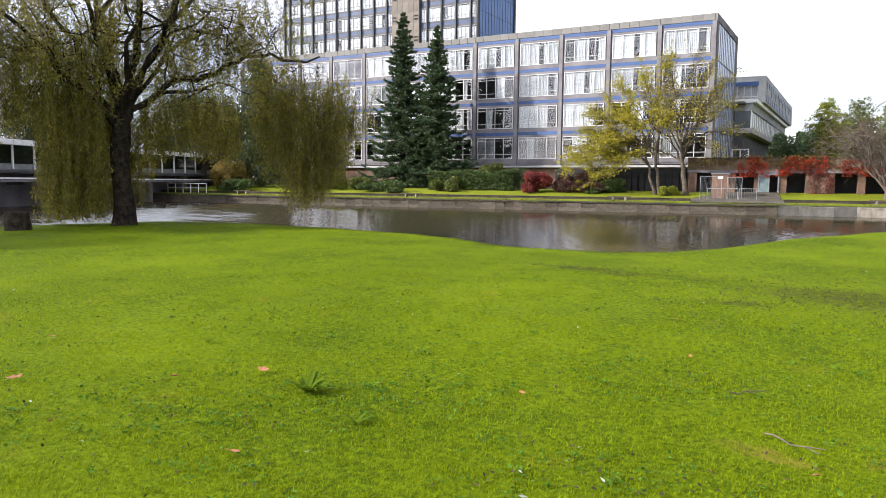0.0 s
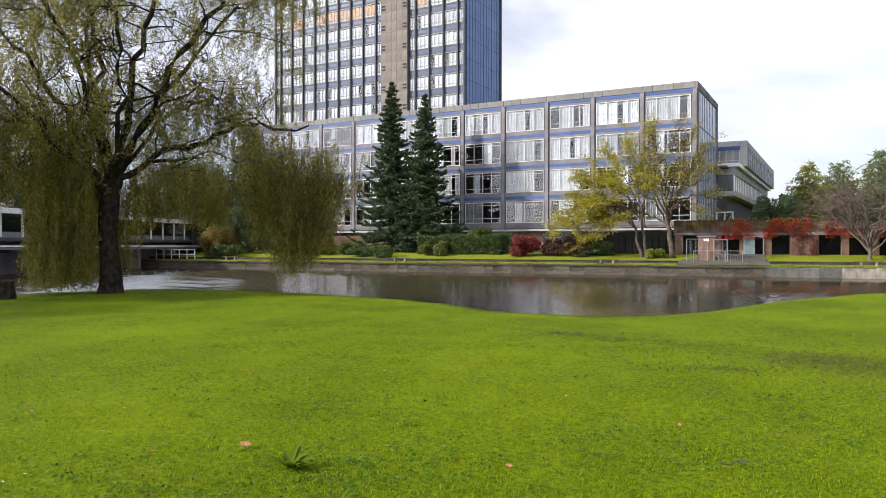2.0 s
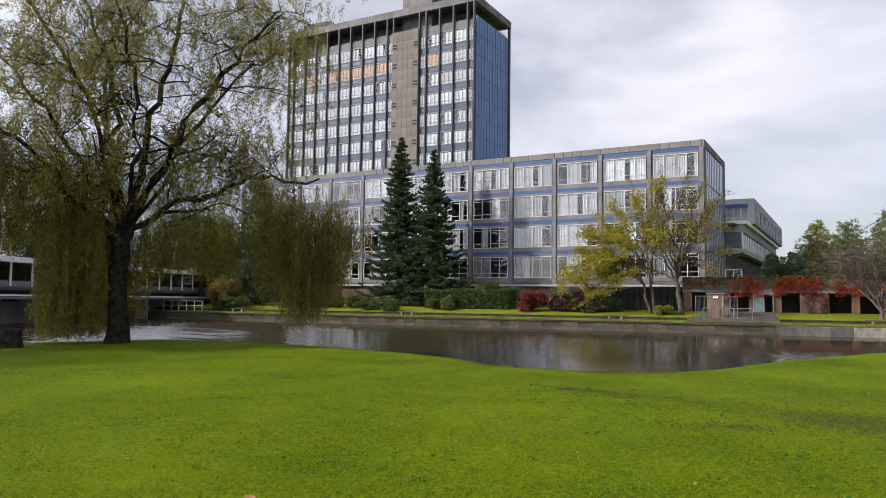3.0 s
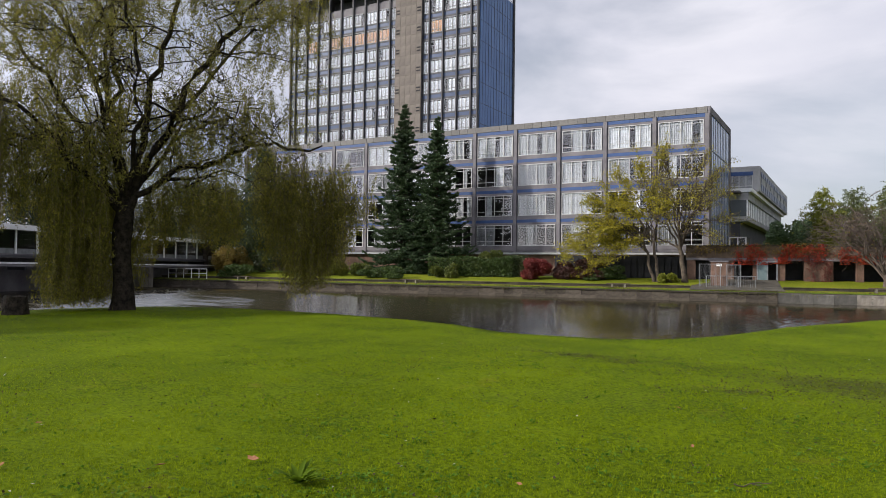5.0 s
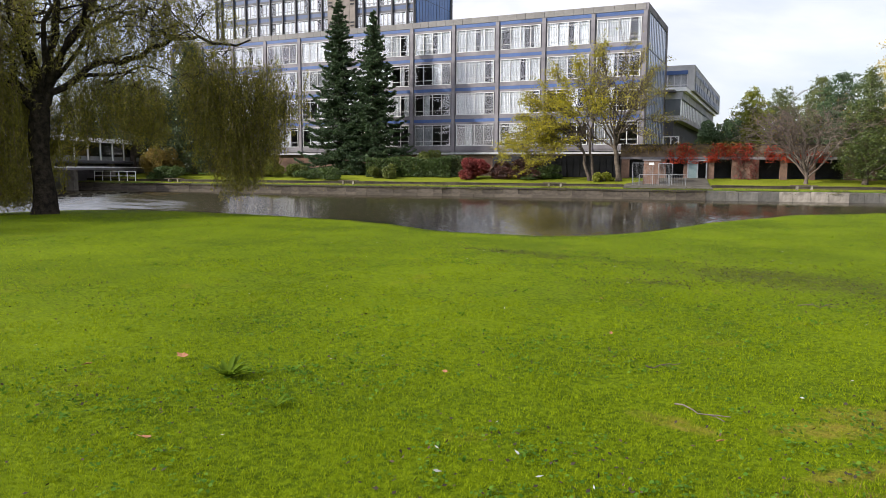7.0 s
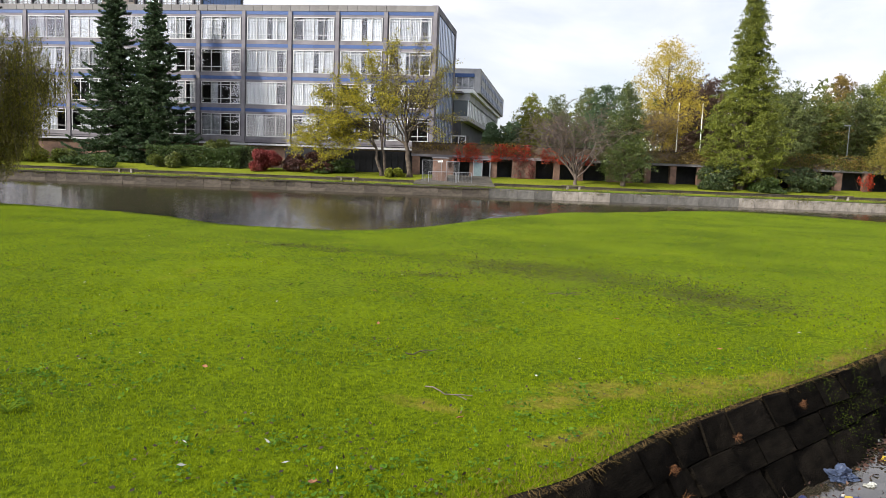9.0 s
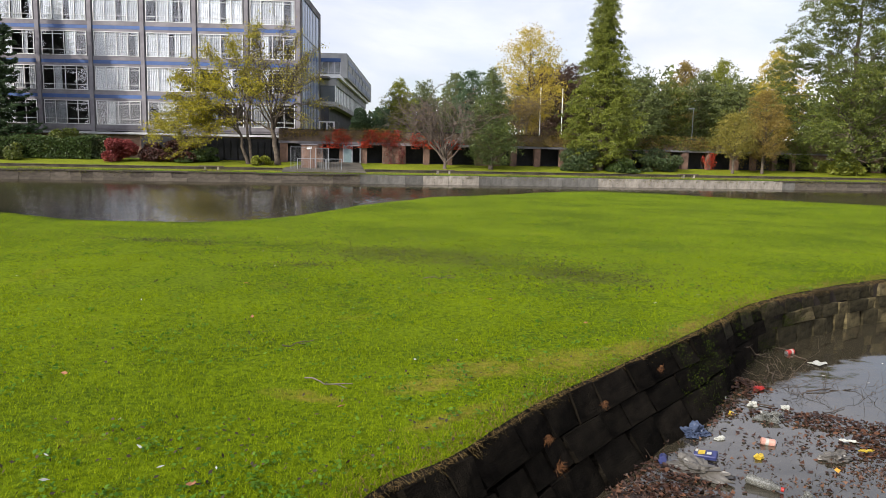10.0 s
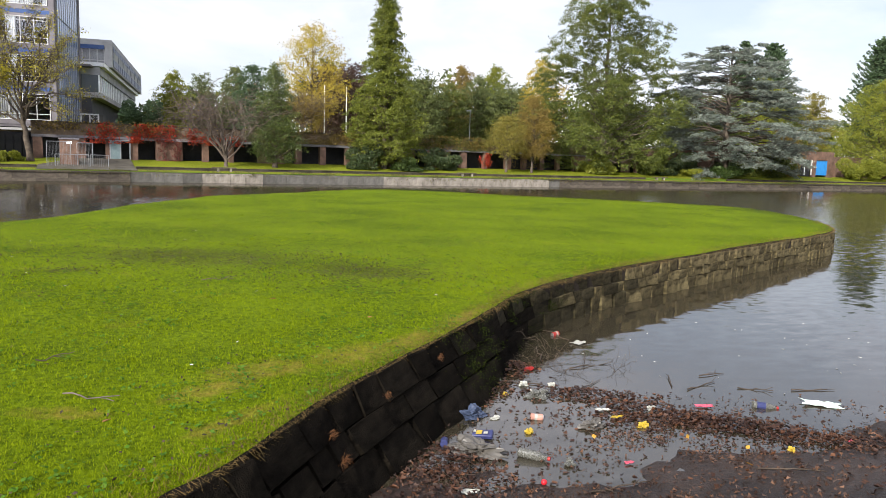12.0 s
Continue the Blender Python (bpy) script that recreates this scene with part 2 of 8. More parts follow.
M_netting = surface("office_curtain", (0.33, 0.333, 0.338), (0.52, 0.526, 0.535), 0.9, 1.5, 30, 0.1, spread=0.45)
M_orange = surface("orange_blind", (0.62, 0.33, 0.14), (0.72, 0.42, 0.2), 0.9, 1.5, 30, 0.1)
M_glass = glass("window_glass")
M_roof = surface("roof_felt", (0.06, 0.06, 0.06), (0.10, 0.10, 0.10), 0.9, 0.5, 12, 0.1)
M_bark = surface("bark", (0.045, 0.035, 0.027), (0.10, 0.08, 0.06), 0.9, 3.0, 25, 0.6, dist=0.03)
M_willowbark = surface("dark_willow_bark", (0.012, 0.010, 0.008), (0.048, 0.039, 0.029), 0.95, 5.0, 16, 1.0, dist=0.10, spec=0.1)
M_barkgrey = surface("grey_bark", (0.065, 0.050, 0.041), (0.135, 0.106, 0.088), 0.9, 3.0, 25, 0.4, dist=0.02)
M_brick = surface("brick", (0.085, 0.053, 0.040), (0.165, 0.100, 0.072), 0.85, 1.2, 20, 0.3, spread=0.12)
M_stone = surface("quay_stone", (0.026, 0.022, 0.016), (0.070, 0.058, 0.043), 0.9, 1.3, 14, 0.5, spread=0.25, dist=0.02)
M_quaybrown = surface("brown_quay_stone", (0.042, 0.035, 0.027), (0.092, 0.077, 0.060), 0.9, 1.3, 9, 0.5, spread=0.28, dist=0.02, c3=(0.05, 0.052, 0.026))
M_quaygrey = surface("grey_quay_block", (0.055, 0.053, 0.047), (0.12, 0.113, 0.100), 0.9, 1.3, 9, 0.4, spread=0.25, dist=0.02)
M_palestone = surface("pale_quay_stone", (0.12, 0.108, 0.09), (0.27, 0.24, 0.20), 0.85, 1.5, 14, 0.4, spread=0.12, dist=0.02)
# shore wall: shade painted into the near stones, sunlight into the far ones
M_shadestone = surface("mossy_stone", (0.0032, 0.0027, 0.0020), (0.0105, 0.0086, 0.0062), 0.9, 3.0, 22, 0.9, spread=0.4, dist=0.02, c3=(0.020, 0.021, 0.008), spec=0.02)
M_halfshadestone = surface("damp_mossy_stone", (0.012, 0.010, 0.005), (0.044, 0.037, 0.020), 0.92, 2.6, 20, 0.9, spread=0.35, dist=0.025, spec=0.08, c3=(0.044, 0.050, 0.016))
M_sunlitstone = surface("weathered_stone", (0.034, 0.028, 0.013), (0.130, 0.104, 0.052), 0.95, 2.2, 18, 0.9, spread=0.35, dist=0.03, spec=0.1, c3=(0.075, 0.078, 0.028))
M_lightconc = surface("pale_concrete", (0.26, 0.26, 0.26), (0.40, 0.40, 0.40), 0.85, 0.5, 18, 0.15)
M_earth = surface("dark_earth", (0.009, 0.007, 0.005), (0.024, 0.019, 0.014), 0.95, 2.0, 25, 0.6, dist=0.03, spec=0.1)
M_wood = surface("weathered_wood", (0.10, 0.075, 0.05), (0.2, 0.15, 0.10), 0.8, 2.0, 30, 0.3)

# ---------------------------------------------------------------- ground, water, lawn
TH = radians(8.8)
BU, BN, B0 = (math.cos(TH), math.sin(TH)), (-math.sin(TH), math.cos(TH)), (0.0, 60.0)
WATER = -0.64


def terrace_z(o):
    """Height of the sloping terrace lawn behind the quay."""
    return 0.44 + (o - 4.34) * 0.1 if o < 9.6 else 3.88


def bk(u, off, z=0.0):
    """A point of the far bank: along the quay, behind its edge, height."""
    return Vector((B0[0] + BU[0] * u + BN[0] * off, B0[1] + BU[1] * u + BN[1] * off, z))


WORN = [(-3.73, 12.72, 0.5, 0.2, 0), (0.1, 11.9, 3.4, 1.9, -24), (2.5, 10.2, 1.8, 1.3, -30), (-4.6, 13.2, 1.3, 0.25, -8), (-1.5, 10.6, 0.7, 0.3, 10)]
DRY = [(0.7, 5.62, 0.85, 0.42, 15), (1.45, 5.92, 0.9, 0.42, 36), (2.1, 6.35, 0.7, 0.3, 42), (0.3, 5.2, 0.6, 0.3, 30), (2.9, 7.15, 0.7, 0.2, 48), (0.45, 4.55, 0.8, 0.16, 45), (-0.6, 4.9, 0.5, 0.2, -20)]


def patch_mask(n, l, tc, spots, lo=0.35, hi=0.75):
    """Ragged worn patches: ellipses on the ground broken up by noise."""
    total = None
    for cx, cy, rx, ry, ang in spots:
        mp = n.new("ShaderNodeMapping")
        mp.vector_type = "TEXTURE"
        mp.inputs["Location"].default_value = (cx, cy, 0)
        mp.inputs["Rotation"].default_value = (0, 0, radians(ang))
        mp.inputs["Scale"].default_value = (rx, ry, 1000)
        ln = n.new("ShaderNodeVectorMath")
        ln.operation = "LENGTH"
        mr = n.new("ShaderNodeMapRange")
        mr.inputs["From Min"].default_value, mr.inputs["From Max"].default_value = 1.5, 0.3
        l.new(tc.outputs["Object"], mp.inputs["Vector"])
        l.new(mp.outputs["Vector"], ln.inputs[0])
        l.new(ln.outputs["Value"], mr.inputs["Value"])
        if total is None:
            total = mr.outputs["Result"]
        else:
            ad = n.new("ShaderNodeMath")
            ad.operation = "MAXIMUM"
            l.new(total, ad.inputs[0])
            l.new(mr.outputs["Result"], ad.inputs[1])
            total = ad.outputs["Value"]
    t = n.new("ShaderNodeTexNoise")
    t.inputs["Scale"].default_value, t.inputs["Detail"].default_value, t.inputs["Roughness"].default_value = 11.0, 8.0, 0.75
    l.new(tc.outputs["Object"], t.inputs["Vector"])
    mu = n.new("ShaderNodeMath")
    mu.operation = "MULTIPLY"
    l.new(total, mu.inputs[0])
    l.new(t.outputs["Fac"], mu.inputs[1])
    mr = n.new("ShaderNodeMapRange")
    mr.inputs["From Min"].default_value, mr.inputs["From Max"].default_value = lo, hi
    l.new(mu.outputs["Value"], mr.inputs["Value"])
    return mr.outputs["Result"]


def with_patches(n, l, tc, colour):
    """The turf colour with bare mud and straw laid over it."""
    for spots, c, lo, hi in ((WORN, (0.048, 0.050, 0.012), 0.40, 0.62), (DRY, (0.215, 0.160, 0.030), 0.34, 0.72)):
        mx = n.new("ShaderNodeMix")
        mx.data_type = "RGBA"
        mx.inputs["B"].default_value = (*c, 1)
        l.new(patch_mask(n, l, tc, spots, lo, hi), mx.inputs["Factor"])
        l.new(colour, mx.inputs["A"])
        colour = mx.outputs["Result"]
    return colour


# lawn colours: bright turf, worn and dry patches by noise of their own
def turf(name, lo, hi, dry, patchy=0.5):
    m, n, l, p = nodes_of(name)
    tc = n.new("ShaderNodeTexCoord")

    def tex(scale, detail=5.0, rough=0.6):
        t = n.new("ShaderNodeTexNoise")
        t.inputs["Scale"].default_value, t.inputs["Detail"].default_value, t.inputs["Roughness"].default_value = scale, detail, rough
        l.new(tc.outputs["Object"], t.inputs["Vector"])
        return t

    a, b, c = tex(0.35), tex(20.0), tex(48.0, 6.0, 0.75)
    r = n.new("ShaderNodeValToRGB")
    r.color_ramp.elements[0].position, r.color_ramp.elements[0].color = 0.39, (*lo, 1)
    r.color_ramp.elements[1].position, r.color_ramp.elements[1].color = 0.60, (*hi, 1)
    mx = n.new("ShaderNodeMix")
    mx.inputs["Factor"].default_value = 0.62
    l.new(a.outputs["Fac"], mx.inputs["A"])
    l.new(b.outputs["Fac"], mx.inputs["B"])
    l.new(mx.outputs["Result"], r.inputs["Fac"])
    dr = n.new("ShaderNodeValToRGB")
    dr.color_ramp.elements[0].position, dr.color_ramp.elements[0].color = 0.60, (0, 0, 0, 1)
    dr.color_ramp.elements[1].position, dr.color_ramp.elements[1].color = 0.80, (patchy, patchy, patchy, 1)
    d2 = tex(0.9, 6.0, 0.7)
    l.new(d2.outputs["Fac"], dr.inputs["Fac"])
    m2 = n.new("ShaderNodeMix")
    m2.data_type = "RGBA"
    l.new(dr.outputs["Color"], m2.inputs["Factor"])
    l.new(r.outputs["Color"], m2.inputs["A"])
    m2.inputs["B"].default_value = (*dry, 1)
    hs = n.new("ShaderNodeHueSaturation")
    vr = n.new("ShaderNodeMapRange")
    vr.inputs["To Min"].default_value, vr.inputs["To Max"].default_value = 0.25, 1.75
    l.new(c.outputs["Fac"], vr.inputs["Value"])
    l.new(vr.outputs["Result"], hs.inputs["Value"])
    l.new(with_patches(n, l, tc, m2.outputs["Result"]) if name == "lawn_turf" else m2.outputs["Result"], hs.inputs["Color"])
    l.new(hs.outputs["Color"], p.inputs["Base Color"])
    p.inputs["Roughness"].default_value = 0.9
    p.inputs["Specular IOR Level"].default_value = 0.05
    bp = n.new("ShaderNodeBump")
    bp.inputs["Strength"].default_value, bp.inputs["Distance"].default_value = 0.9, 0.03
    bm2 = n.new("ShaderNodeMix")
    bm2.inputs["Factor"].default_value = 0.5
    l.new(c.outputs["Fac"], bm2.inputs["A"])
    l.new(b.outputs["Fac"], bm2.inputs["B"])
    l.new(bm2.outputs["Result"], bp.inputs["Height"])
    l.new(bp.outputs["Normal"], p.inputs["Normal"])
    return m


M_lawn = turf("lawn_turf", (0.032, 0.056, 0.001), (0.112, 0.155, 0.002), (0.21, 0.165, 0.02), 0.55)
M_bankgrass = turf("bank_turf", (0.085, 0.11, 0.008), (0.165, 0.18, 0.014), (0.22, 0.17, 0.04), 0.4)
M_ground = turf("far_ground", (0.06, 0.11, 0.015), (0.11, 0.16, 0.02), (0.16, 0.14, 0.05), 0.5)

# one sheet from horizon to horizon, with the pond's bed sunk into it
bm = bmesh.new()
PROFILE = [(-2500, 0.0), (-140, 0.0), (-132, -1.6), (0.30, -1.6), (0.32, 0.18), (4.3, 0.20), (4.32, 0.40), (9.0, 0.88), (40, 1.2), (300, 6.0), (2500, 10.0)]
cols = [-2500, -400, -150, -80, -40, 0, 40, 80, 120, 200, 400, 2500]
grid = [[bm.verts.new(bk(u, o, z)) for u in cols] for o, z in PROFILE]
for i in range(len(PROFILE) - 1):
    for j in range(len(cols) - 1):
        bm.faces.new((grid[i][j], grid[i][j + 1], grid[i + 1][j + 1], grid[i + 1][j]))
tagged(part("ground", bm, M_ground), "broad grassy ground around the pond", "ground", kind="structure")

# water, ruffled by the wind at its head
m, n, l, p = nodes_of("pond_water")
p.inputs["Base Color"].default_value = (0.026, 0.022, 0.014, 1)
p.inputs["Roughness"].default_value = 0.06
p.inputs["IOR"].default_value = 1.6
p.inputs["Specular IOR Level"].default_value = 1.0
tc = n.new("ShaderNodeTexCoord")
mp = n.new("ShaderNodeMapping")
mp.inputs["Scale"].default_value = (0.8, 1.4, 1.0)
n1 = n.new("ShaderNodeTexNoise")
n1.inputs["Scale"].default_value, n1.inputs["Detail"].default_value, n1.inputs["Roughness"].default_value = 3.6, 4.0, 0.6
n2 = n.new("ShaderNodeTexNoise")
n2.inputs["Scale"].default_value, n2.inputs["Detail"].default_value = 0.10, 2.0
calm = n.new("ShaderNodeMapRange")
calm.inputs["From Min"].default_value, calm.inputs["From Max"].default_value = 0.35, 0.65
calm.inputs["To Min"].default_value, calm.inputs["To Max"].default_value = 0.10, 0.34
l.new(tc.outputs["Object"], mp.inputs["Vector"])
l.new(mp.outputs["Vector"], n1.inputs["Vector"])
l.new(tc.outputs["Object"], n2.inputs["Vector"])
l.new(n2.outputs["Fac"], calm.inputs["Value"])
# the inlet lies sheltered and nearly smooth
lee = n.new("ShaderNodeMapping")
lee.vector_type = "TEXTURE"
lee.inputs["Location"].default_value = (8.0, 6.0, 0)
lee.inputs["Scale"].default_value = (9.0, 7.0, 100)
lee_d = n.new("ShaderNodeVectorMath")
lee_d.operation = "LENGTH"
lee_f = n.new("ShaderNodeMapRange")
lee_f.inputs["From Min"].default_value, lee_f.inputs["From Max"].default_value = 0.7, 1.8
lee_f.inputs["To Min"].default_value, lee_f.inputs["To Max"].default_value = 0.5, 1.0
wind = n.new("ShaderNodeMath")
wind.operation = "MULTIPLY"
l.new(tc.outputs["Object"], lee.inputs["Vector"])
l.new(lee.outputs["Vector"], lee_d.inputs[0])
l.new(lee_d.outputs["Value"], lee_f.inputs["Value"])
l.new(lee_f.outputs["Result"], wind.inputs[0])
l.new(calm.outputs["Result"], wind.inputs[1])
# ripples tilt the surface by a small slope each way
slope = n.new("ShaderNodeVectorMath")
slope.operation = "SUBTRACT"
slope.inputs[1].default_value = (0.5, 0.5, 0.5)
tilt = n.new("ShaderNodeVectorMath")
tilt.operation = "SCALE"
level = n.new("ShaderNodeVectorMath")
level.operation = "MULTIPLY_ADD"
level.inputs[1].default_value = (0.7, 1.0, 0.0)
breeze = n.new("ShaderNodeVectorMath")
breeze.operation = "MULTIPLY_ADD"
breeze.inputs[1].default_value, breeze.inputs[2].default_value = (0, -0.045, 0), (0, 0, 1)
l.new(lee_f.outputs["Result"], breeze.inputs[0])
at_spot = n.new("ShaderNodeMapping")
at_spot.vector_type = "TEXTURE"
at_spot.inputs["Location"].default_value = (-46.0, 37.0, 0)
at_spot.inputs["Rotation"].default_value = (0, 0, radians(134))
at_spot.inputs["Scale"].default_value = (24.0, 13.0, 1000)
away = n.new("ShaderNodeVectorMath")
away.operation = "LENGTH"
within = n.new("ShaderNodeMapRange")
within.interpolation_type = "SMOOTHSTEP"
within.inputs["From Min"].default_value, within.inputs["From Max"].default_value = 1.3, 0.45
l.new(tc.outputs["Object"], at_spot.inputs["Vector"])
l.new(at_spot.outputs["Vector"], away.inputs[0])
l.new(away.outputs["Value"], within.inputs["Value"])
gust = n.new("ShaderNodeVectorMath")
gust.operation = "MULTIPLY_ADD"
gust.inputs[1].default_value = (0.05, -0.13, 0)
streak = n.new("ShaderNodeTexNoise")
streak.inputs["Scale"].default_value, streak.inputs["Detail"].default_value = 1.0, 3.0
streak_at = n.new("ShaderNodeMapping")
streak_at.inputs["Rotation"].default_value = (0, 0, radians(-20))
streak_at.inputs["Scale"].default_value = (0.25, 1.3, 1.0)
streak_f = n.new("ShaderNodeMapRange")
streak_f.inputs["From Min"].default_value, streak_f.inputs["From Max"].default_value = 0.38, 0.66
streak_f.inputs["To Min"].default_value, streak_f.inputs["To Max"].default_value = 0.5, 1.15
gusty = n.new("ShaderNodeMath")
gusty.operation = "MULTIPLY"
l.new(tc.outputs["Object"], streak_at.inputs["Vector"])
l.new(streak_at.outputs["Vector"], streak.inputs["Vector"])
l.new(streak.outputs["Fac"], streak_f.inputs["Value"])
l.new(streak_f.outputs["Result"], gusty.inputs[0])
l.new(within.outputs["Result"], gusty.inputs[1])
l.new(gusty.outputs["Value"], gust.inputs[0])
l.new(breeze.outputs["Vector"], gust.inputs[2])
l.new(gust.outputs["Vector"], level.inputs[2])
unit = n.new("ShaderNodeVectorMath")
unit.operation = "NORMALIZE"
l.new(n1.outputs["Color"], slope.inputs[0])
l.new(slope.outputs["Vector"], tilt.inputs[0])
l.new(wind.outputs["Value"], tilt.inputs["Scale"])
l.new(tilt.outputs["Vector"], level.inputs[0])
l.new(level.outputs["Vector"], unit.inputs[0])
l.new(unit.outputs["Vector"], p.inputs["Normal"])
# out in the open the broken surface shows more of its own brown
murk = n.new("ShaderNodeBsdfDiffuse")
murk.inputs["Color"].default_value = (0.050, 0.041, 0.023, 1)
share = n.new("ShaderNodeMath")
share.operation = "MULTIPLY"
share.inputs[1].default_value = 0.18
both = n.new("ShaderNodeMixShader")
l.new(lee_f.outputs["Result"], share.inputs[0])
l.new(share.outputs["Value"], both.inputs["Fac"])
l.new(p.outputs["BSDF"], both.inputs[1])
l.new(murk.outputs["BSDF"], both.inputs[2])
l.new(both.outputs["Shader"], n["Material Output"].inputs["Surface"])
M_water = m
bm = bmesh.new()
f = bm.faces.new([bm.verts.new(bk(u, o, WATER)) for u, o in ((-150, -130), (160, -130), (160, 0.2), (-150, 0.2))])
tagged(part("water", bm, M_water), "murky brown rippled pond water", "water", kind="structure")

# the lawn's shore, all round, and the stone-faced stretch of it
STONE_EDGE = [(1.2, 1.35), (0.35, 1.75), (-0.12, 2.35), (-0.18, 2.95), (0.03, 3.48), (0.4, 3.87), (0.99, 4.75), (1.71, 5.62), (3.01, 7.05), (3.95, 8.20), (4.7, 8.85), (5.95, 9.75), (8.79, 11.35), (12.5, 13.35), (15.2, 14.8), (16.9, 15.78)]
SHORE = STONE_EDGE + [(18.6, 17.4), (20.9, 20.9), (22.4, 24.4), (22.3, 27.0), (17.6, 32.4), (13.0, 36.4), (9.5, 37.4), (6.5, 36.0), (4.0, 33.4), (1.0, 29.6), (-1.5, 25.4), (-2.8, 21.2), (-3.6, 19.2), (-5.0, 17.75), (-6.3, 17.4), (-8.2, 17.25), (-10.3, 18.7), (-12.7, 19.4), (-18.0, 20.1), (-23.5, 19.2), (-25.6, 17.0), (-26.0, 14.0), (-30, 10.5), (-44, 4), (-75, -4), (-120, -10), (-125, -70), (110, -70), (105, -4), (40, -1.0), (10, 0.6), (3.5, 1.1)]


def lawn_z(x, y):
    r = 0.10 * noise.noise((x * 0.13, y * 0.13, 1.7)) + 0.03 * noise.noise((x * 0.6, y * 0.6, 4.2)) + 0.012 * noise.noise((x * 2.3, y * 2.3, 9.1))
    return r * min(1.0, 0.25 + math.hypot(x, y) / 12)


from mathutils.geometry import delaunay_2d_cdt


def smooth_loop(pts, per=4):
    """A closed Catmull-Rom curve through the points."""
    out, k = [], len(pts)
    for i in range(k):
        a, b, c, d = (Vector(pts[(i + j - 1) % k]) for j in range(4))
        for s in range(per):
            t = s / per
            q = 0.5 * (2 * b + (c - a) * t + (2 * a - 5 * b + 4 * c - d) * t * t + (3 * b - a - 3 * c + d) * t ** 3)
            out.append((q.x, q.y))
    return out


shore = smooth_loop(SHORE)


def inside(x, y, loop):
    c = False
    for (x0, y0), (x1, y1) in zip(loop, loop[1:] + loop[:1]):
        if (y0 > y) != (y1 > y) and x < (x1 - x0) * (y - y0) / (y1 - y0) + x0:
            c = not c
    return c


pts = [Vector(q) for q in shore]
nb = len(pts)
for step, lim in ((0.35, 9.0), (0.8, 26.0), (2.2, 48.0), (9.0, 120.0)):
    k = int(lim / step)
    for i in range(-k, k + 1):
        for j in range(-k, k + 1):
            x, y = i * step + 0.17 * ((j * 7) % 3) * step, j * step
            inner = {0.35: 0, 0.8: 9.0, 2.2: 26.0, 9.0: 48.0}[step]
            if inner < math.hypot(x, y) < lim and y > -30 - step * 4 and inside(x, y, shore):
                pts.append(Vector((x, y)))
vs, es, fs, *_ = delaunay_2d_cdt(pts, [(i, (i + 1) % nb) for i in range(nb)], [], 1, 1e-4)
bm = bmesh.new()
bv = [bm.verts.new((v[0], v[1], lawn_z(v[0], v[1]))) for v in vs]
for f in fs:
    bm.faces.new([bv[i] for i in f])
rim = [e for e in bm.edges if e.is_boundary]
ext = bmesh.ops.extrude_edge_only(bm, edges=rim)["geom"]
for v in ext:
    if isinstance(v, bmesh.types.BMVert):
        v.co.z = -1.3
    elif isinstance(v, bmesh.types.BMFace):
        v.material_index = 1
lawn = part("lawn", bm, M_lawn, smooth=True)
lawn.data.materials.append(M_earth)
tagged(lawn, "bright green mown lawn with worn muddy and dry patches", "lawn", kind="structure")

# ---------------------------------------------------------------- far quay
quay = thing("quay_wall", bk(0, 0.1, WATER), "low weathered stone quay wall along the far water's edge", "quay wall", kind="structure")
rng = np.random.default_rng(3)
core = bmesh.new()
obox(core, B0, BU, BN, -110, 130, 0.07, 0.34, -1.2, 0.13)
part("core", core, M_stone, quay)


def stone_mesh(name, w, d, h, rnd, mat_, rough=0.02, worn=0.07):
    bm = boxed(-w / 2, w / 2, 0, d, 0, h)
    bmesh.ops.bevel(bm, geom=list(bm.edges), offset=min(w, h) * worn, segments=1, affect="EDGES")
    for v in bm.verts:
        v.co += Vector(rnd.normal(0, rough, 3)) * Vector((1, 0.6, 0.6))
    bmesh.ops.recalc_face_normals(bm, faces=bm.faces)
    me = bpy.data.meshes.new(name)
    bm.to_mesh(me)
    bm.free()
    me.materials.append(mat_)
    return me


def piece(name, me, parent, m):
    ob = new(name, me)
    ob.parent = parent
    if parent.name in INV:
        ob.matrix_parent_inverse = INV[parent.name]
    ob.matrix_basis = m
    return ob


deg_b = math.degrees(TH)
brown = [stone_mesh("stone", 1.5, 0.3, 1.0, rng, M_quaybrown, 0.014, 0.022) for _ in range(5)]
grey = [stone_mesh("stone", 1.5, 0.3, 1.0, rng, M_quaygrey, 0.010, 0.025) for _ in range(4)]
pale = [stone_mesh("stone", 1.5, 0.3, 1.0, rng, M_palestone, 0.010, 0.025) for _ in range(4)]
coping = [stone_mesh("coping_stone", 1.5, 0.55, 0.11, rng, M_stone, 0.012) for _ in range(5)]


def quay_stone(kind, u, w, z0, z1, out=0.0):
    """One block of the quay's face, from u to u + w and from z0 to z1."""
    piece("stone", kind[int(rng.integers(len(kind)))], quay, pose(*bk(u + w / 2, out, z0), 0, 0, deg_b + rng.normal(0, 0.4)) @ Matrix.Diagonal(((w + 0.004) / 1.5, 1, z1 - z0 + 0.004, 1)))


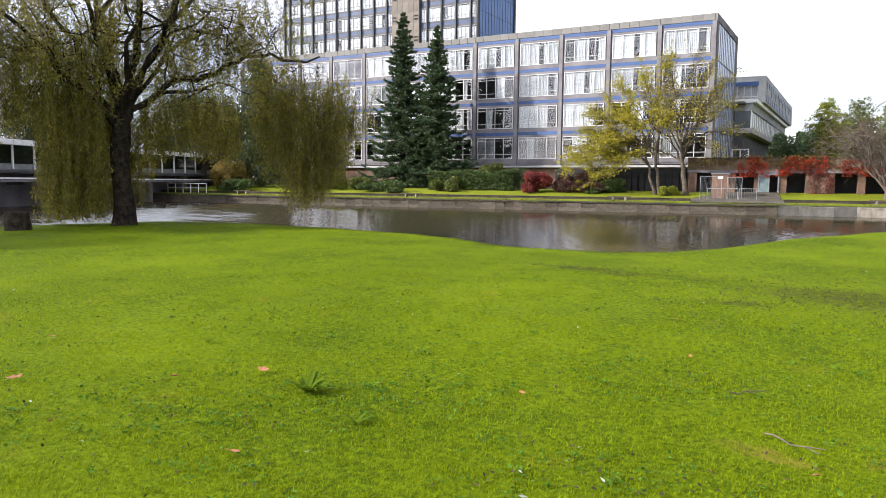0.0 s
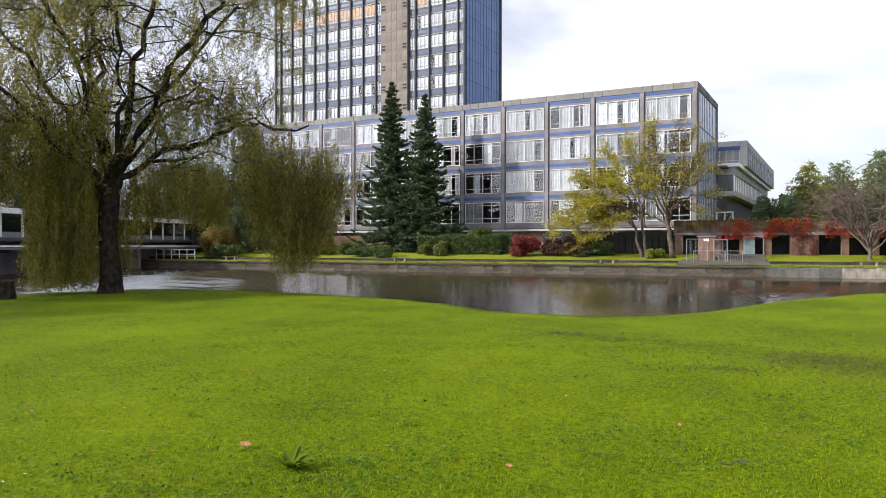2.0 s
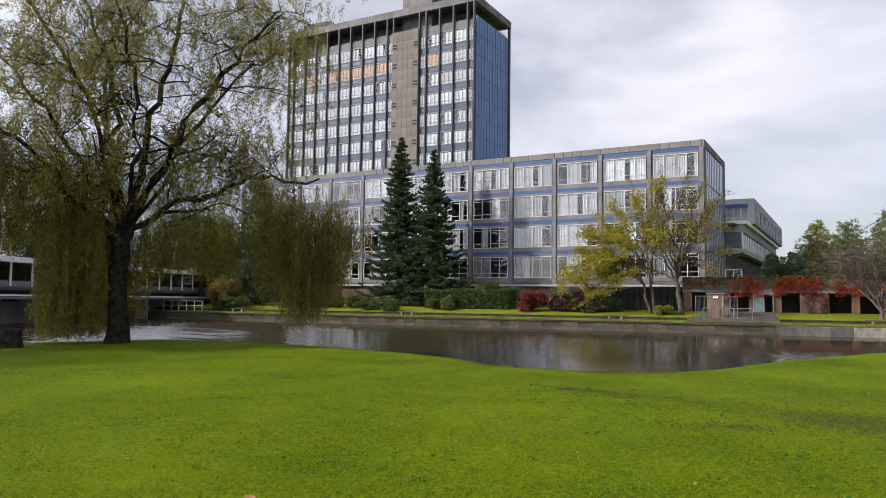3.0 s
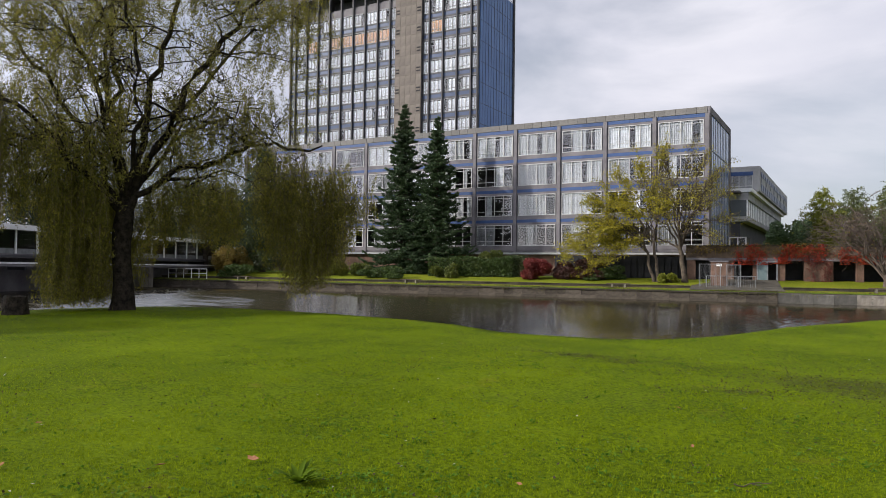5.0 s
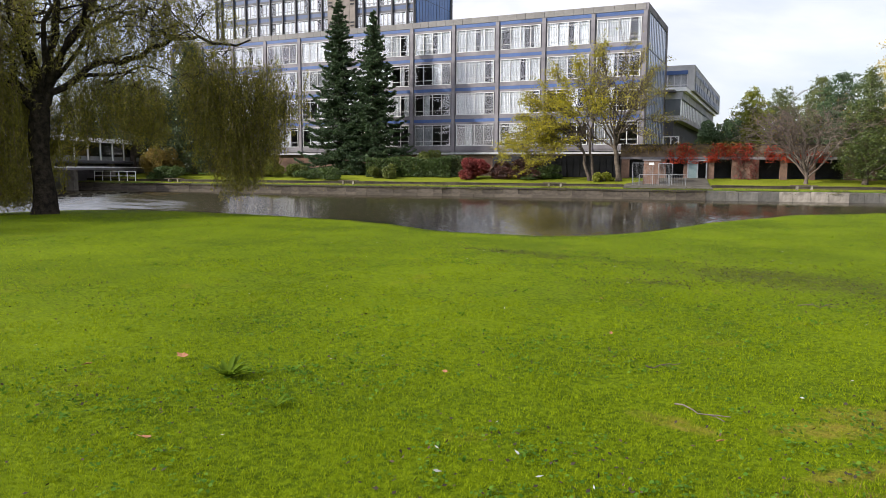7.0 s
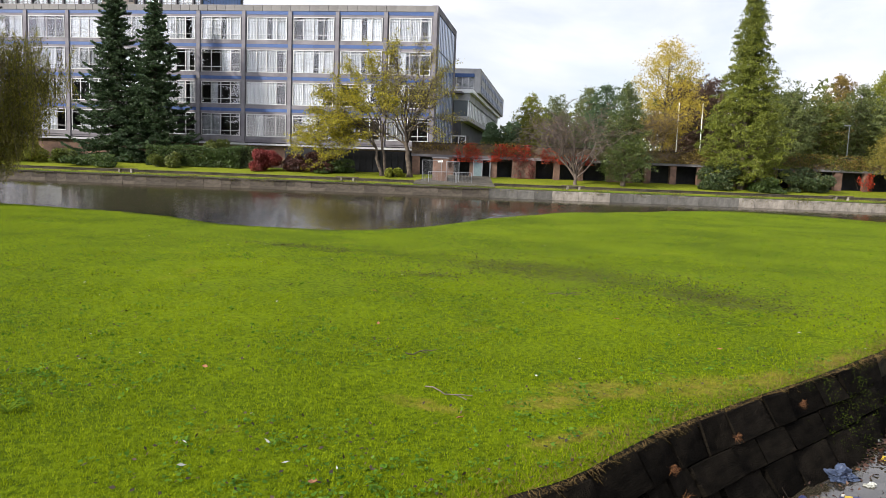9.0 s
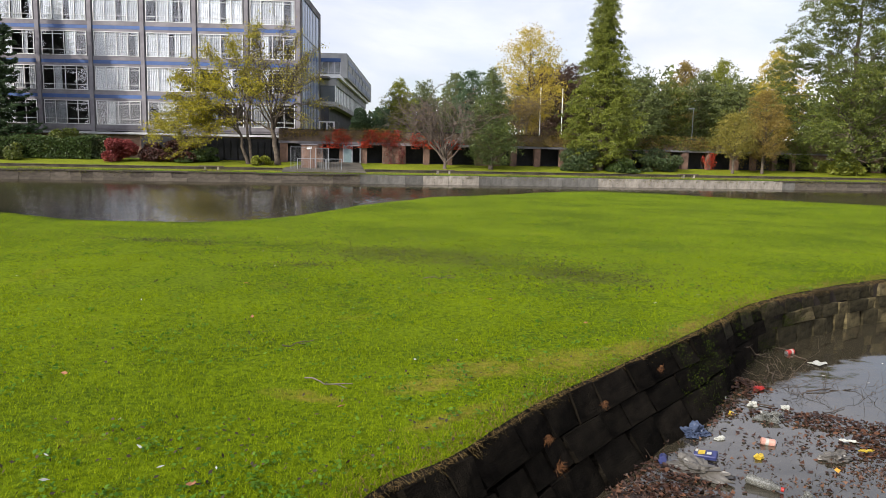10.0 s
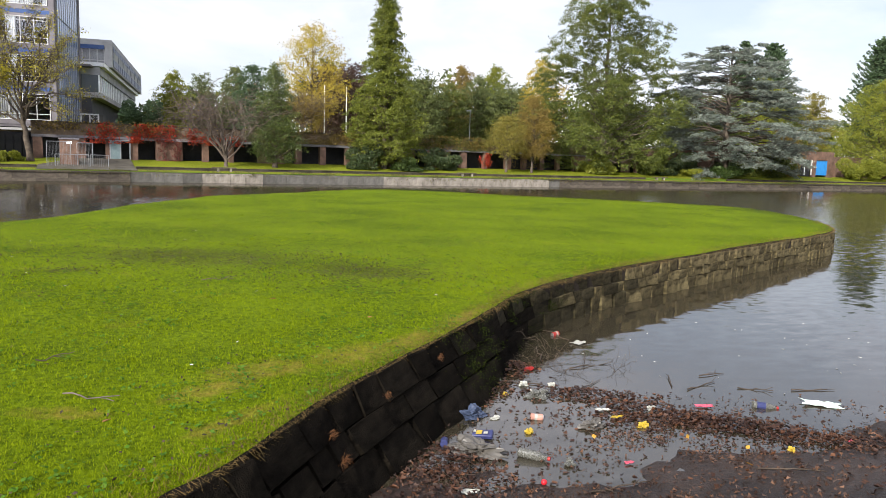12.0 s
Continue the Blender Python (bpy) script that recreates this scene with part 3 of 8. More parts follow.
u = -78.0
while u < 110:
    w = rng.uniform(0.7, 1.5)
    if -5.6 < u < 33:
        # squared blocks set on end, some of them pale new concrete
        w = rng.uniform(0.85, 1.5)
        kind = pale if 0.0 < u < 4.6 or 14.6 < u < 32.4 else grey
        quay_stone(kind, u, w, -0.95, 0.08 + rng.uniform(-0.02, 0.02), rng.uniform(-0.02, 0.02))
    else:
        # two rough courses, the lower one stepping out
        h = -0.42 + rng.uniform(-0.06, 0.06)
        quay_stone(brown, u, w, -0.98, h, -0.06 + rng.uniform(-0.03, 0.03))
        quay_stone(brown, u, w, h, 0.03, rng.uniform(-0.02, 0.03))
    u += w
u = -78.0
while u < 112:
    w = rng.uniform(1.0, 2.0)
    if not -5.6 < u + w / 2 < 33:
        piece("coping_stone", coping[int(rng.integers(5))], quay, pose(*bk(u + w / 2, -0.09 + rng.uniform(-0.03, 0.03), 0.04 + rng.uniform(-0.015, 0.015)), rng.normal(0, 1.0), rng.normal(0, 0.4), deg_b) @ Matrix.Diagonal(((w - 0.015) / 1.5, 1, 1, 1)))
    u += w
# weeds and grass that spill over the edge
n_w = 9000
cu = rng.uniform(-75, 100, 260)
uu = cu[rng.integers(0, 260, n_w)] + rng.normal(0, 0.5, n_w)
oo = np.where(rng.random(n_w) < 0.3, -0.12 + rng.normal(0, 0.05, n_w), 0.35 + rng.normal(0, 0.2, n_w))
zz = np.where(oo < 0.05, 0.12 - np.abs(rng.normal(0, 0.16, n_w)), 0.20 + np.abs(rng.normal(0, 0.05, n_w)))
v, f = leaf_arrays(np.stack([B0[0] + BU[0] * uu + BN[0] * oo, B0[1] + BU[1] * uu + BN[1] * oo, zz], 1), 0.12, 0.05, rng)
M_weed = foliage("quay_weed", (0.035, 0.035, 0.010), (0.09, 0.085, 0.02), (0.20, 0.16, 0.05), 0.7, 0.3)
tagged(link_mesh("quay_weeds", array_mesh("quay_weeds", v, f), M_weed), "rough grass and weeds spilling over the quay edge", "weeds", kind="stuff")

# low retaining wall between the two grass strips
ret = thing("retaining_wall", bk(0, 4.2, 0.2), "low dark stone retaining wall between grass strips", "wall", kind="structure")
bm = bmesh.new()
for a, b in ((-80, -11.5), (-4.5, 49), (62, 130)):
    obox(bm, B0, BU, BN, a, b, 4.0, 4.28, 0.15, 0.42)
part("wall_face", bm, M_stone, ret)
bm = bmesh.new()
rng = np.random.default_rng(5)
for a, b in ((-80, -11.5), (-4.5, 49), (62, 130)):
    u = a
    while u < b:
        obox(bm, B0, BU, BN, u + 0.02, min(u + 0.9, b), 3.95, 4.33, 0.422, 0.47 + rng.uniform(-0.01, 0.01))
        u += 0.92
part("coping", bm, M_stone, ret, kind="stuff")

# grass on the two strips, as their own surfaces just over the ground sheet
for nm, o0, o1, z0, z1 in (("quay_grass_strip", 0.42, 3.95, 0.19, 0.215), ("terrace_lawn", 4.34, 9.6, 0.425, 0.95)):
    bm = bmesh.new()
    us = np.linspace(-80, 130, 140)
    a = [bm.verts.new(bk(x, o0, z0 + 0.02 * noise.noise((x, 0, 0)))) for x in us]
    b = [bm.verts.new(bk(x, (o0 + o1) / 2, (z0 + z1) / 2 + 0.03 + 0.04 * noise.noise((x, 3, 0)))) for x in us]
    c = [bm.verts.new(bk(x, o1, z1 + 0.02)) for x in us]
    for i in range(len(us) - 1):
        bm.faces.new((a[i], a[i + 1], b[i + 1], b[i]))
        bm.faces.new((b[i], b[i + 1], c[i + 1], c[i]))
    tagged(part(nm, bm, M_bankgrass, smooth=True), "strip of mown grass along the far bank", "grass strip", kind="structure")

# ---------------------------------------------------------------- office block, four storeys
FY, XR, BAY, NB = 73.0, -12.45, 5.03, 12
TOPS = [16.95, 13.65, 10.35, 7.05]
XL = XR - BAY * NB
office = thing("office_block", (XR - 30, 79, 0.9), "four-storey grey concrete office block with blue spandrel panels", "building")
bm = bmesh.new()
box(bm, XL, XR - 0.35, FY + 0.05, FY + 0.6, 16.95, 17.6)
box(bm, XR - 0.35, XR + 0.25, FY + 0.04, 86.4, 16.95, 17.62)
box(bm, XL, XR - 0.35, FY + 0.6, 86.4, 17.2, 17.45)
part("parapet", bm, M_concrete, office)
bm = bmesh.new()
x = XL
rng = np.random.default_rng(8)
me_par = boxed(0.02, 1.0, 0, 0.06, 0.02, 0.63, bevel=0.012)
mesh_par = bpy.data.meshes.new("panel")
me_par.to_mesh(mesh_par)
me_par.free()
mesh_par.materials.append(M_parapet)
for i in range(int((XR - XL) / 1.006)):
    piece("panel", mesh_par, office, pose(XL + i * 1.006, FY - 0.012, 16.96))
bm.free()
part("back_wall", boxed(XL, XR - 0.4, 84.5, 86.4, 0.9, 17.0), M_concrete, office)
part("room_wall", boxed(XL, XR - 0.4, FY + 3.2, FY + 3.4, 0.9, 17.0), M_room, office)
for z in (16.9, 13.55, 10.25, 6.95, 3.65):
    part("floor_slab", boxed(XL, XR - 0.3, FY + 0.10, FY + 11.5, z - 0.1, z + 0.25), M_concrete, office)
part("plinth", boxed(XL, XR, FY + 0.15, FY + 0.6, 0.6, 3.25), M_brick, office, "brick plinth wall")
part("ledge", boxed(XL, XR + 0.1, FY - 0.35, FY + 0.3, 3.25, 3.45), M_lightconc, office, "pale ledge")
me_col = bpy.data.meshes.new("column")
b_ = bmesh.new()
box(b_, -0.19, 0.19, -0.09, 0.3, 3.45, 16.95)
b_.to_mesh(me_col)
b_.free()
me_col.materials.append(M_concrete)
for i in range(NB + 1):
    piece("column", me_col, office, pose(XR - i * BAY, FY, 0))


BARS = {}


def window_mesh(name, w, h, cols_, rows_, bar=0.06, depth=0.09, mat_=None):
    """A one-piece frame; its mullions and transoms are kept for place_window. rows_ are heights above the sill."""
    bm = bmesh.new()
    rings = []
    for y in (0.0, depth):
        for g in (0.0, bar):
            rings.append([bm.verts.new(q) for q in ((g, y, g), (w - g, y, g), (w - g, y, h - g), (g, y, h - g))])
    o0, i0_, o1, i1_ = rings
    for p, q in ((o0, i0_), (i0_, i1_), (i1_, o1), (o1, o0)):
        for k in range(4):
            bm.faces.new((p[k], p[(k + 1) % 4], q[(k + 1) % 4], q[k]))
    bmesh.ops.recalc_face_normals(bm, faces=bm.faces)
    me = bpy.data.meshes.new(name)
    bm.to_mesh(me)
    bm.free()
    me.materials.append(mat_ or M_frame)
    bars = []

    def bar_mesh(nm, *dims):
        m_ = bpy.data.meshes.new(nm)
        bb = boxed(*dims)
        bmesh.ops.recalc_face_normals(bb, faces=bb.faces)
        bb.to_mesh(m_)
        bb.free()
        m_.materials.append(mat_ or M_frame)
        return m_

    mull = bar_mesh("mullion", -bar / 2, bar / 2, 0.004, depth - 0.004, bar, h - bar)
    bars += [("mullion", mull, pose(w * i / cols_, 0, 0)) for i in range(1, cols_)]
    if rows_:
        tran = bar_mesh("transom", bar, w - bar, 0.008, depth - 0.008, -bar * 0.4, bar * 0.4)
        bars += [("transom", tran, pose(0, 0, r)) for r in rows_]
    BARS[me.name] = bars
    return me


def place_window(me, parent, m):
    ob = piece(me.name.split(".")[0], me, parent, m)
    for nm, bar_, at_ in BARS[me.name]:
        piece(nm, bar_, ob, at_)
    return ob


def plane_mesh(name, w, h, mat_):
    bm = boxed(0, w, 0, 0.008, 0, h)
    me = bpy.data.meshes.new(name)
    bm.to_mesh(me)
    bm.free()
    me.materials.append(mat_)
    return me


def curtain_mesh(name, spans, h, rnd, mat_):
    """Hanging cloth in folds; spans are (from, to) along the window."""
    v, f = [], []
    for a, b in spans:
        k = max(4, int((b - a) / 0.055))
        for i in range(k + 1):
            x = a + (b - a) * i / k
            y = 0.035 * math.sin(i * 2.1 + a * 9) + rnd.uniform(-0.008, 0.008)
            v += [(x, y, 0.02), (x, y, h)]
            if i:
                q = len(v)
                f.append((q - 4, q - 2, q - 1, q - 3))
    me = bpy.data.meshes.new(name)
    me.from_pydata(v, [], f)
    me.materials.append(mat_)
    return me


WW, WH = 4.32, 2.30
frame_me = window_mesh("window", WW, WH, 4, (0.52, 1.98))
pane_hi = plane_mesh("pane", WW / 4 - 0.06, 1.66, M_glass)
pane_lo = plane_mesh("pane", WW / 4 - 0.06, 0.42, M_glass)
rnd = random.Random(11)
cw = WW / 4


def office_cloth(full):
    """Curtains drawn pane by pane; full is the share of the glass they cover."""
    spans = []
    for k in range(4):
        r = rnd.random()
        a, b = k * cw + 0.05, (k + 1) * cw - 0.05
        if r < full * 0.62:
            spans.append((a, b))
        elif r < full:
            w = rnd.uniform(0.25, 0.7) * cw
            spans.append((a, a + w) if rnd.random() < 0.5 else (b - w, b))
    return curtain_mesh("curtain", spans or [(0.05, 0.3)], 2.2, rnd, M_netting)


curtains = [office_cloth(q) for q in (1.0, 0.95, 0.9, 0.85, 0.8, 0.75, 0.7, 0.6, 0.55, 0.5, 0.4, 0.35, 0.3, 0.2)]
blue_me = plane_mesh("blue_panel", (BAY - 0.38) / 2 - 0.02, 0.33, M_blue)
# cloth by storey: fuller on the upper floors, barer below
MENU = [(0, 1, 2, 3, 4, 5, 6), (0, 1, 2, 3, 4, 5, 7), (5, 6, 7, 8, 9, 10, 11), (3, 4, 5, 6, 7, 8, 9)]
for i in range(NB):
    x0 = XR - (i + 1) * BAY
    for s, top in enumerate(TOPS):
        for k in range(2):
            piece("blue_panel", blue_me, office, pose(x0 + 0.2 + k * (BAY - 0.38) / 2, FY + 0.03, top - 0.33))
        wob = place_window(frame_me, office, pose(x0 + (BAY - WW) / 2, FY - 0.01, top - 0.58 - WH))
        for k in range(4):
            piece("pane", pane_lo, wob, pose(k * cw + 0.03, 0.04, 0.07))
            piece("pane", pane_hi, wob, pose(k * cw + 0.03, 0.04, 0.55))
        c = piece("curtain", curtains[rnd.choice(MENU[s])], wob, pose(0, 0.16, 0.03))
        part("spandrel", boxed(x0 + 0.2, x0 + BAY - 0.2, FY + 0.02, FY + 0.3, top - 3.3 + 0.01, top - 0.6 - WH), M_concrete, office)
        part("head", boxed(x0 + 0.2, x0 + BAY - 0.2, FY + 0.045, FY + 0.3, top - 0.58, top - 0.335), M_concrete, office)
        for sx in (x0 + 0.19, x0 + BAY - 0.19 - 0.16):
            part("jamb", boxed(sx, sx + 0.16, FY + 0.06, FY + 0.25, top - 0.6 - WH, top - 0.58), M_darkcol, office)
# end wall: concrete surround with a glazed screen of thin fins
b_ = bmesh.new()
box(b_, XR - 0.3, XR + 0.25, FY + 0.04, FY + 0.8, 3.3, 16.95)
box(b_, XR - 0.3, XR + 0.25, 85.5, 86.4, 0.9, 16.95)
box(b_, XR - 0.3, XR + 0.25, FY + 0.8, 85.5, 0.9, 3.4)
part("end_surround", b_, M_concrete, office)
part("end_glass", boxed(XR + 0.14, XR + 0.18, FY + 0.8, 85.5, 3.4, 16.95), M_endglass, office, "dark blue glazed end screen")
for i in range(11):
    y = FY + 0.8 + (i + 0.5) * 1.07
    part("fin", boxed(XR + 0.18, XR + 0.215, y, y + 0.07, 3.4, 16.95), M_lightconc, office)
for z in (6.8, 10.1, 13.4):
    part("transom", boxed(XR + 0.18, XR + 0.205, FY + 0.8, 85.5, z, z + 0.12), M_darkcol, office)

# ---------------------------------------------------------------- tower
TY, TXR, TB, TROWS = 98.0, -50.0, 2.5, 7
TXL = TXR - 15 * TB
tower = thing("office_tower", (-68, 104, 0.9), "tall grey office tower with dark columns and blue end wall", "building")
TBOT = [41.6 - 3.22 * i for i in range(TROWS + 2)]
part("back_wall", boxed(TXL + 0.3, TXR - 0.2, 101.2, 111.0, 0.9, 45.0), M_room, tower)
part("end_wall", boxed(TXR - 0.15, TXR, TY + 0.6, 111.0, 3, 46.2), M_towerblue, tower, "blue clad end wall")
b_ = bmesh.new()
for i in range(14):
    box(b_, TXR + 0.003, TXR + 0.02, TY + 0.7, 110.5, 4.5 + 3.22 * i, 4.56 + 3.22 * i)
for i in range(12):
    box(b_, TXR + 0.004, TXR + 0.025, 99.4 + i, 99.46 + i, 3, 46.2)
part("cladding_joints", b_, M_darkcol, tower)
b_ = bmesh.new()
box(b_, TXR - 0.5, TXR + 0.25, TY - 0.2, 111.2, 48.15, 49.3)
box(b_, TXL - 0.2, TXR - 0.5, TY - 0.2, TY + 0.5, 48.15, 49.3)
box(b_, TXL - 0.2, TXR - 0.5, 110.5, 111.2, 48.15, 49.3)
box(b_, TXL - 0.2, TXL + 0.4, TY + 0.5, 110.5, 48.15, 49.3)
part("roof_ring", b_, M_concrete, tower, "concrete ring beam over the open top storey")
part("roof_slab", boxed(TXL + 0.4, TXR - 0.5, TY + 0.5, 110.5, 48.4, 48.75), M_darkcol, tower)
part("corner_post", boxed(TXR - 0.1, TXR + 0.2, 110.6, 111.1, 3, 48.15), M_darkcol, tower)
part("penthouse", boxed(TXL + 2, TXR - 3, TY + 3.2, 108, 45, 48.1), M_darkcol, tower)
part("deck", boxed(TXL, TXR - 0.2, TY + 0.2, 110.9, 44.9, 45.6), M_concrete, tower)
me_tc = bpy.data.meshes.new("column")
b_ = boxed(-0.11, 0.11, -0.26, 0.3, 3, 48.15)
b_.to_mesh(me_tc)
b_.free()
me_tc.materials.append(M_darkcol)
edge_x = [TXR - 0.12, *[TXR - TB * (0.5 + i) for i in range(4)], TXR - 4 * TB + 0.0, TXR - 6 * TB, *[TXR - TB * (6.5 + i) for i in range(9)], TXL + 0.12]
for x in edge_x:
    piece("column", me_tc, tower, pose(x, TY, 0))
TW, TWH = 2.12, 2.15
tw_me = window_mesh("window", TW, TWH, 3, (0.52,), 0.09, 0.08, M_towerframe)
th_me = window_mesh("window", TW / 2 - 0.12, TWH, 2, (0.52,), 0.07, 0.08, M_towerframe)
tw_gl, th_gl = plane_mesh("pane", TW - 0.08, TWH - 0.08, M_glass), plane_mesh("pane", TW / 2 - 0.2, TWH - 0.08, M_glass)
tblinds = [curtain_mesh("curtain", [(0.04, TW - 0.04)], 1.9, rnd, M_curtain), curtain_mesh("curtain", [(0.04, TW * 0.62)], 1.9, rnd, M_curtain), curtain_mesh("curtain", [(TW * 0.36, TW - 0.04)], 1.9, rnd, M_curtain)]
oblind = curtain_mesh("curtain", [(0.04, TW - 0.04)], 1.9, rnd, M_orange)
hblind = curtain_mesh("curtain", [(0.03, TW / 2 - 0.16)], 1.9, rnd, M_curtain)
ORANGE = {2, 3, 4, 5, 6, 7, 9}
bays = [(TXR - TB * (0.5 + i) - TB, True) for i in range(3)] + [(TXR - TB * (6.5 + i) - TB, True) for i in range(8)]
halves = [TXR - TB * 0.5, TXR - 4 * TB, TXR - 6.5 * TB, TXL]
for r, zb in enumerate(TBOT):
    for bi, (x0, _) in enumerate(bays):
        wob = place_window(tw_me, tower, pose(x0 + 0.19, TY, zb + 0.5))
        piece("pane", tw_gl, wob, pose(0.04, 0.035, 0.04))
        if r == 1 and bi in ORANGE:
            piece("curtain", oblind, wob, pose(0, 0.14, 0.03))
        else:
            piece("curtain", tblinds[rnd.choice((0, 0, 0, 0, 0, 0, 0, 1, 2))], wob, pose(0, 0.14, 0.03))
    for x0 in halves:
        wob = place_window(th_me, tower, pose(x0 + 0.16, TY, zb + 0.5))
        piece("pane", th_gl, wob, pose(0.04, 0.035, 0.04))
        piece("curtain", hblind, wob, pose(0, 0.14, 0.03))
    b_ = bmesh.new()
    for a, c in ((TXR - 4 * TB, TXR), (TXL, TXR - 6 * TB)):
        box(b_, a, c, TY + 0.02, TY + 0.3, zb + 0.28, zb + 0.5)
        box(b_, a, c, TY + 0.02, TY + 0.3, zb - 0.57, zb - 0.25)
    part("spandrel", b_, M_towerspan, tower)
    b_ = bmesh.new()
    for a, c in ((TXR - 4 * TB, TXR), (TXL, TXR - 6 * TB)):
        box(b_, a, c, TY + 0.05, TY + 0.3, zb - 0.25, zb + 0.28)
    part("spandrel_panel", b_, M_bluedark, tower, "dark blue spandrel band")
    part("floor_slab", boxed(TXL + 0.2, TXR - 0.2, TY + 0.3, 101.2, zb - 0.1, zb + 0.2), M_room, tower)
b_ = bmesh.new()
for a, c in ((TXR - 4 * TB, TXR), (TXL, TXR - 6 * TB)):
    box(b_, a, c, TY + 0.02, TY + 0.3, 44.2, 45.3)
part("spandrel", b_, M_concrete, tower)
# buff service core with its own panels and louvres
part("core", boxed(TXR - 6 * TB, TXR - 4 * TB, TY - 0.42, TY + 1, 3, 45.45), M_panel, tower, "buff panelled service core")
pan = bpy.data.meshes.new("panel")
b_ = boxed(0.012, 0.988, 0, 0.04, 0.012, 1.598)
b_.to_mesh(pan)
b_.free()
pan.materials.append(M_panel)
for i in range(5):
    for j in range(15):
        piece("panel", pan, tower, pose(TXR - 6 * TB + i, TY - 0.455, 45.4 - 1.61 * (j + 1)))
for zb in TBOT:
    for x in (TXR - 6 * TB + 0.15, TXR - 4 * TB - 0.85):
        for dz in (1.0, 1.5):
            part("louvre", boxed(x, x + 0.7, TY - 0.5, TY - 0.43, zb + dz, zb + dz + 0.22), M_dark, tower)
ph = thing("plant_room", (-83, 101, 49.3), "grey louvred plant room on the tower roof", "plant room")
part("housing", boxed(-85.6, -80.4, 99.5, 103, 45.6, 51.0), M_towerspan, ph)
ph = thing("lift_house", (-60, 104, 49.3), "brick lift house on the tower roof", "lift house")
part("housing", boxed(-64.5, -58.8, 99.8, 106, 45.6, 53.6), M_concrete, ph)
part("dark_housing", boxed(-58.8, -55.0, 101, 106, 45.6, 52.4), M_darkcol, ph)
ph = thing("roof_aerials", (-79, 99, 49.3), "cluster of grey aerials on the tower roof", "aerial")
b_ = bmesh.new()
box(b_, -79.6, -78.2, 98.6, 98.9, 49.3, 50.0)
box(b_, -79.3, -78.7, 98.65, 98.85, 50.0, 50.5)
part("cabinet", b_, M_towerspan, ph)
v, f = tube_arrays([[(-79.4, 98.8, 49.3, 0.04), (-79.0, 98.8, 52.6, 0.03)], [(-78.4, 98.8, 49.3, 0.04), (-77.9, 98.8, 53.2, 0.03)]], 5)
link_mesh("masts", array_mesh("masts", v, f), M_grey, ph)

# ---------------------------------------------------------------- plants
M_willow = foliage("willow_leaf", (0.042, 0.044, 0.009), (0.175, 0.165, 0.024), (0.50, 0.44, 0.060), 0.5, 0.5)
M_fir = foliage("fir_needle", (0.014, 0.028, 0.011), (0.036, 0.066, 0.024), (0.085, 0.125, 0.045), 0.6, 0.1)
M_yellow = foliage("yellow_leaf", (0.085, 0.080, 0.008), (0.27, 0.245, 0.014), (0.52, 0.44, 0.028), 0.5, 0.45)
M_thinyellow = foliage("thin_yellow_leaf", (0.13, 0.12, 0.015), (0.28, 0.25, 0.03), (0.44, 0.38, 0.05), 0.5, 0.45)
M_gold = foliage("gold_leaf", (0.19, 0.145, 0.018), (0.40, 0.31, 0.035), (0.56, 0.44, 0.06), 0.5, 0.3)
M_oak = foliage("oak_leaf", (0.020, 0.033, 0.007), (0.076, 0.096, 0.014), (0.185, 0.190, 0.028), 0.5, 0.22)
M_green = foliage("green_leaf", (0.032, 0.048, 0.016), (0.088, 0.110, 0.032), (0.18, 0.19, 0.052), 0.5, 0.22)
M_redwood = foliage("redwood_leaf", (0.030, 0.043, 0.007), (0.105, 0.125, 0.013), (0.25, 0.255, 0.026), 0.55, 0.2)
M_evergreen = foliage("evergreen_leaf", (0.016, 0.030, 0.012), (0.04, 0.062, 0.020), (0.10, 0.10, 0.028), 0.45, 0.15)
M_holly = foliage("holly_leaf", (0.020, 0.032, 0.010), (0.060, 0.085, 0.018), (0.15, 0.165, 0.030), 0.4, 0.15)
M_cedar = foliage("blue_cedar_needle", (0.030, 0.044, 0.034), (0.115, 0.138, 0.112), (0.33, 0.35, 0.29), 0.6, 0.1)
M_russet = foliage("russet_leaf", (0.075, 0.055, 0.014), (0.19, 0.135, 0.03), (0.33, 0.23, 0.05), 0.5, 0.35)
M_oliveyellow = foliage("olive_yellow_leaf", (0.075, 0.07, 0.014), (0.19, 0.165, 0.03), (0.34, 0.28, 0.05), 0.5, 0.35)
M_crimson = foliage("crimson_leaf", (0.13, 0.012, 0.010), (0.34, 0.035, 0.016), (0.52, 0.13, 0.035), 0.5, 0.3)
M_maroon = foliage("maroon_leaf", (0.055, 0.014, 0.014), (0.13, 0.032, 0.026), (0.22, 0.075, 0.045), 0.5, 0.3)
M_dusk = foliage("dusky_leaf", (0.016, 0.010, 0.007), (0.050, 0.020, 0.015), (0.11, 0.035, 0.025), 0.5, 0.2)
M_rose = foliage("rose_leaf", (0.06, 0.012, 0.012), (0.17, 0.030, 0.028), (0.29, 0.065, 0.05), 0.5, 0.3)
M_copper = foliage("copper_leaf", (0.030, 0.017, 0.013), (0.070, 0.040, 0.028), (0.13, 0.075, 0.045), 0.5, 0.25)
M_hedge = foliage("hedge_leaf", (0.02, 0.04, 0.010), (0.045, 0.075, 0.016), (0.09, 0.12, 0.025), 0.5, 0.25)
M_cypress = foliage("cypress_leaf", (0.022, 0.042, 0.020), (0.05, 0.085, 0.036), (0.09, 0.13, 0.05), 0.6, 0.15)
M_lime = foliage("lime_leaf", (0.08, 0.095, 0.012), (0.18, 0.20, 0.022), (0.31, 0.30, 0.036), 0.5, 0.4)


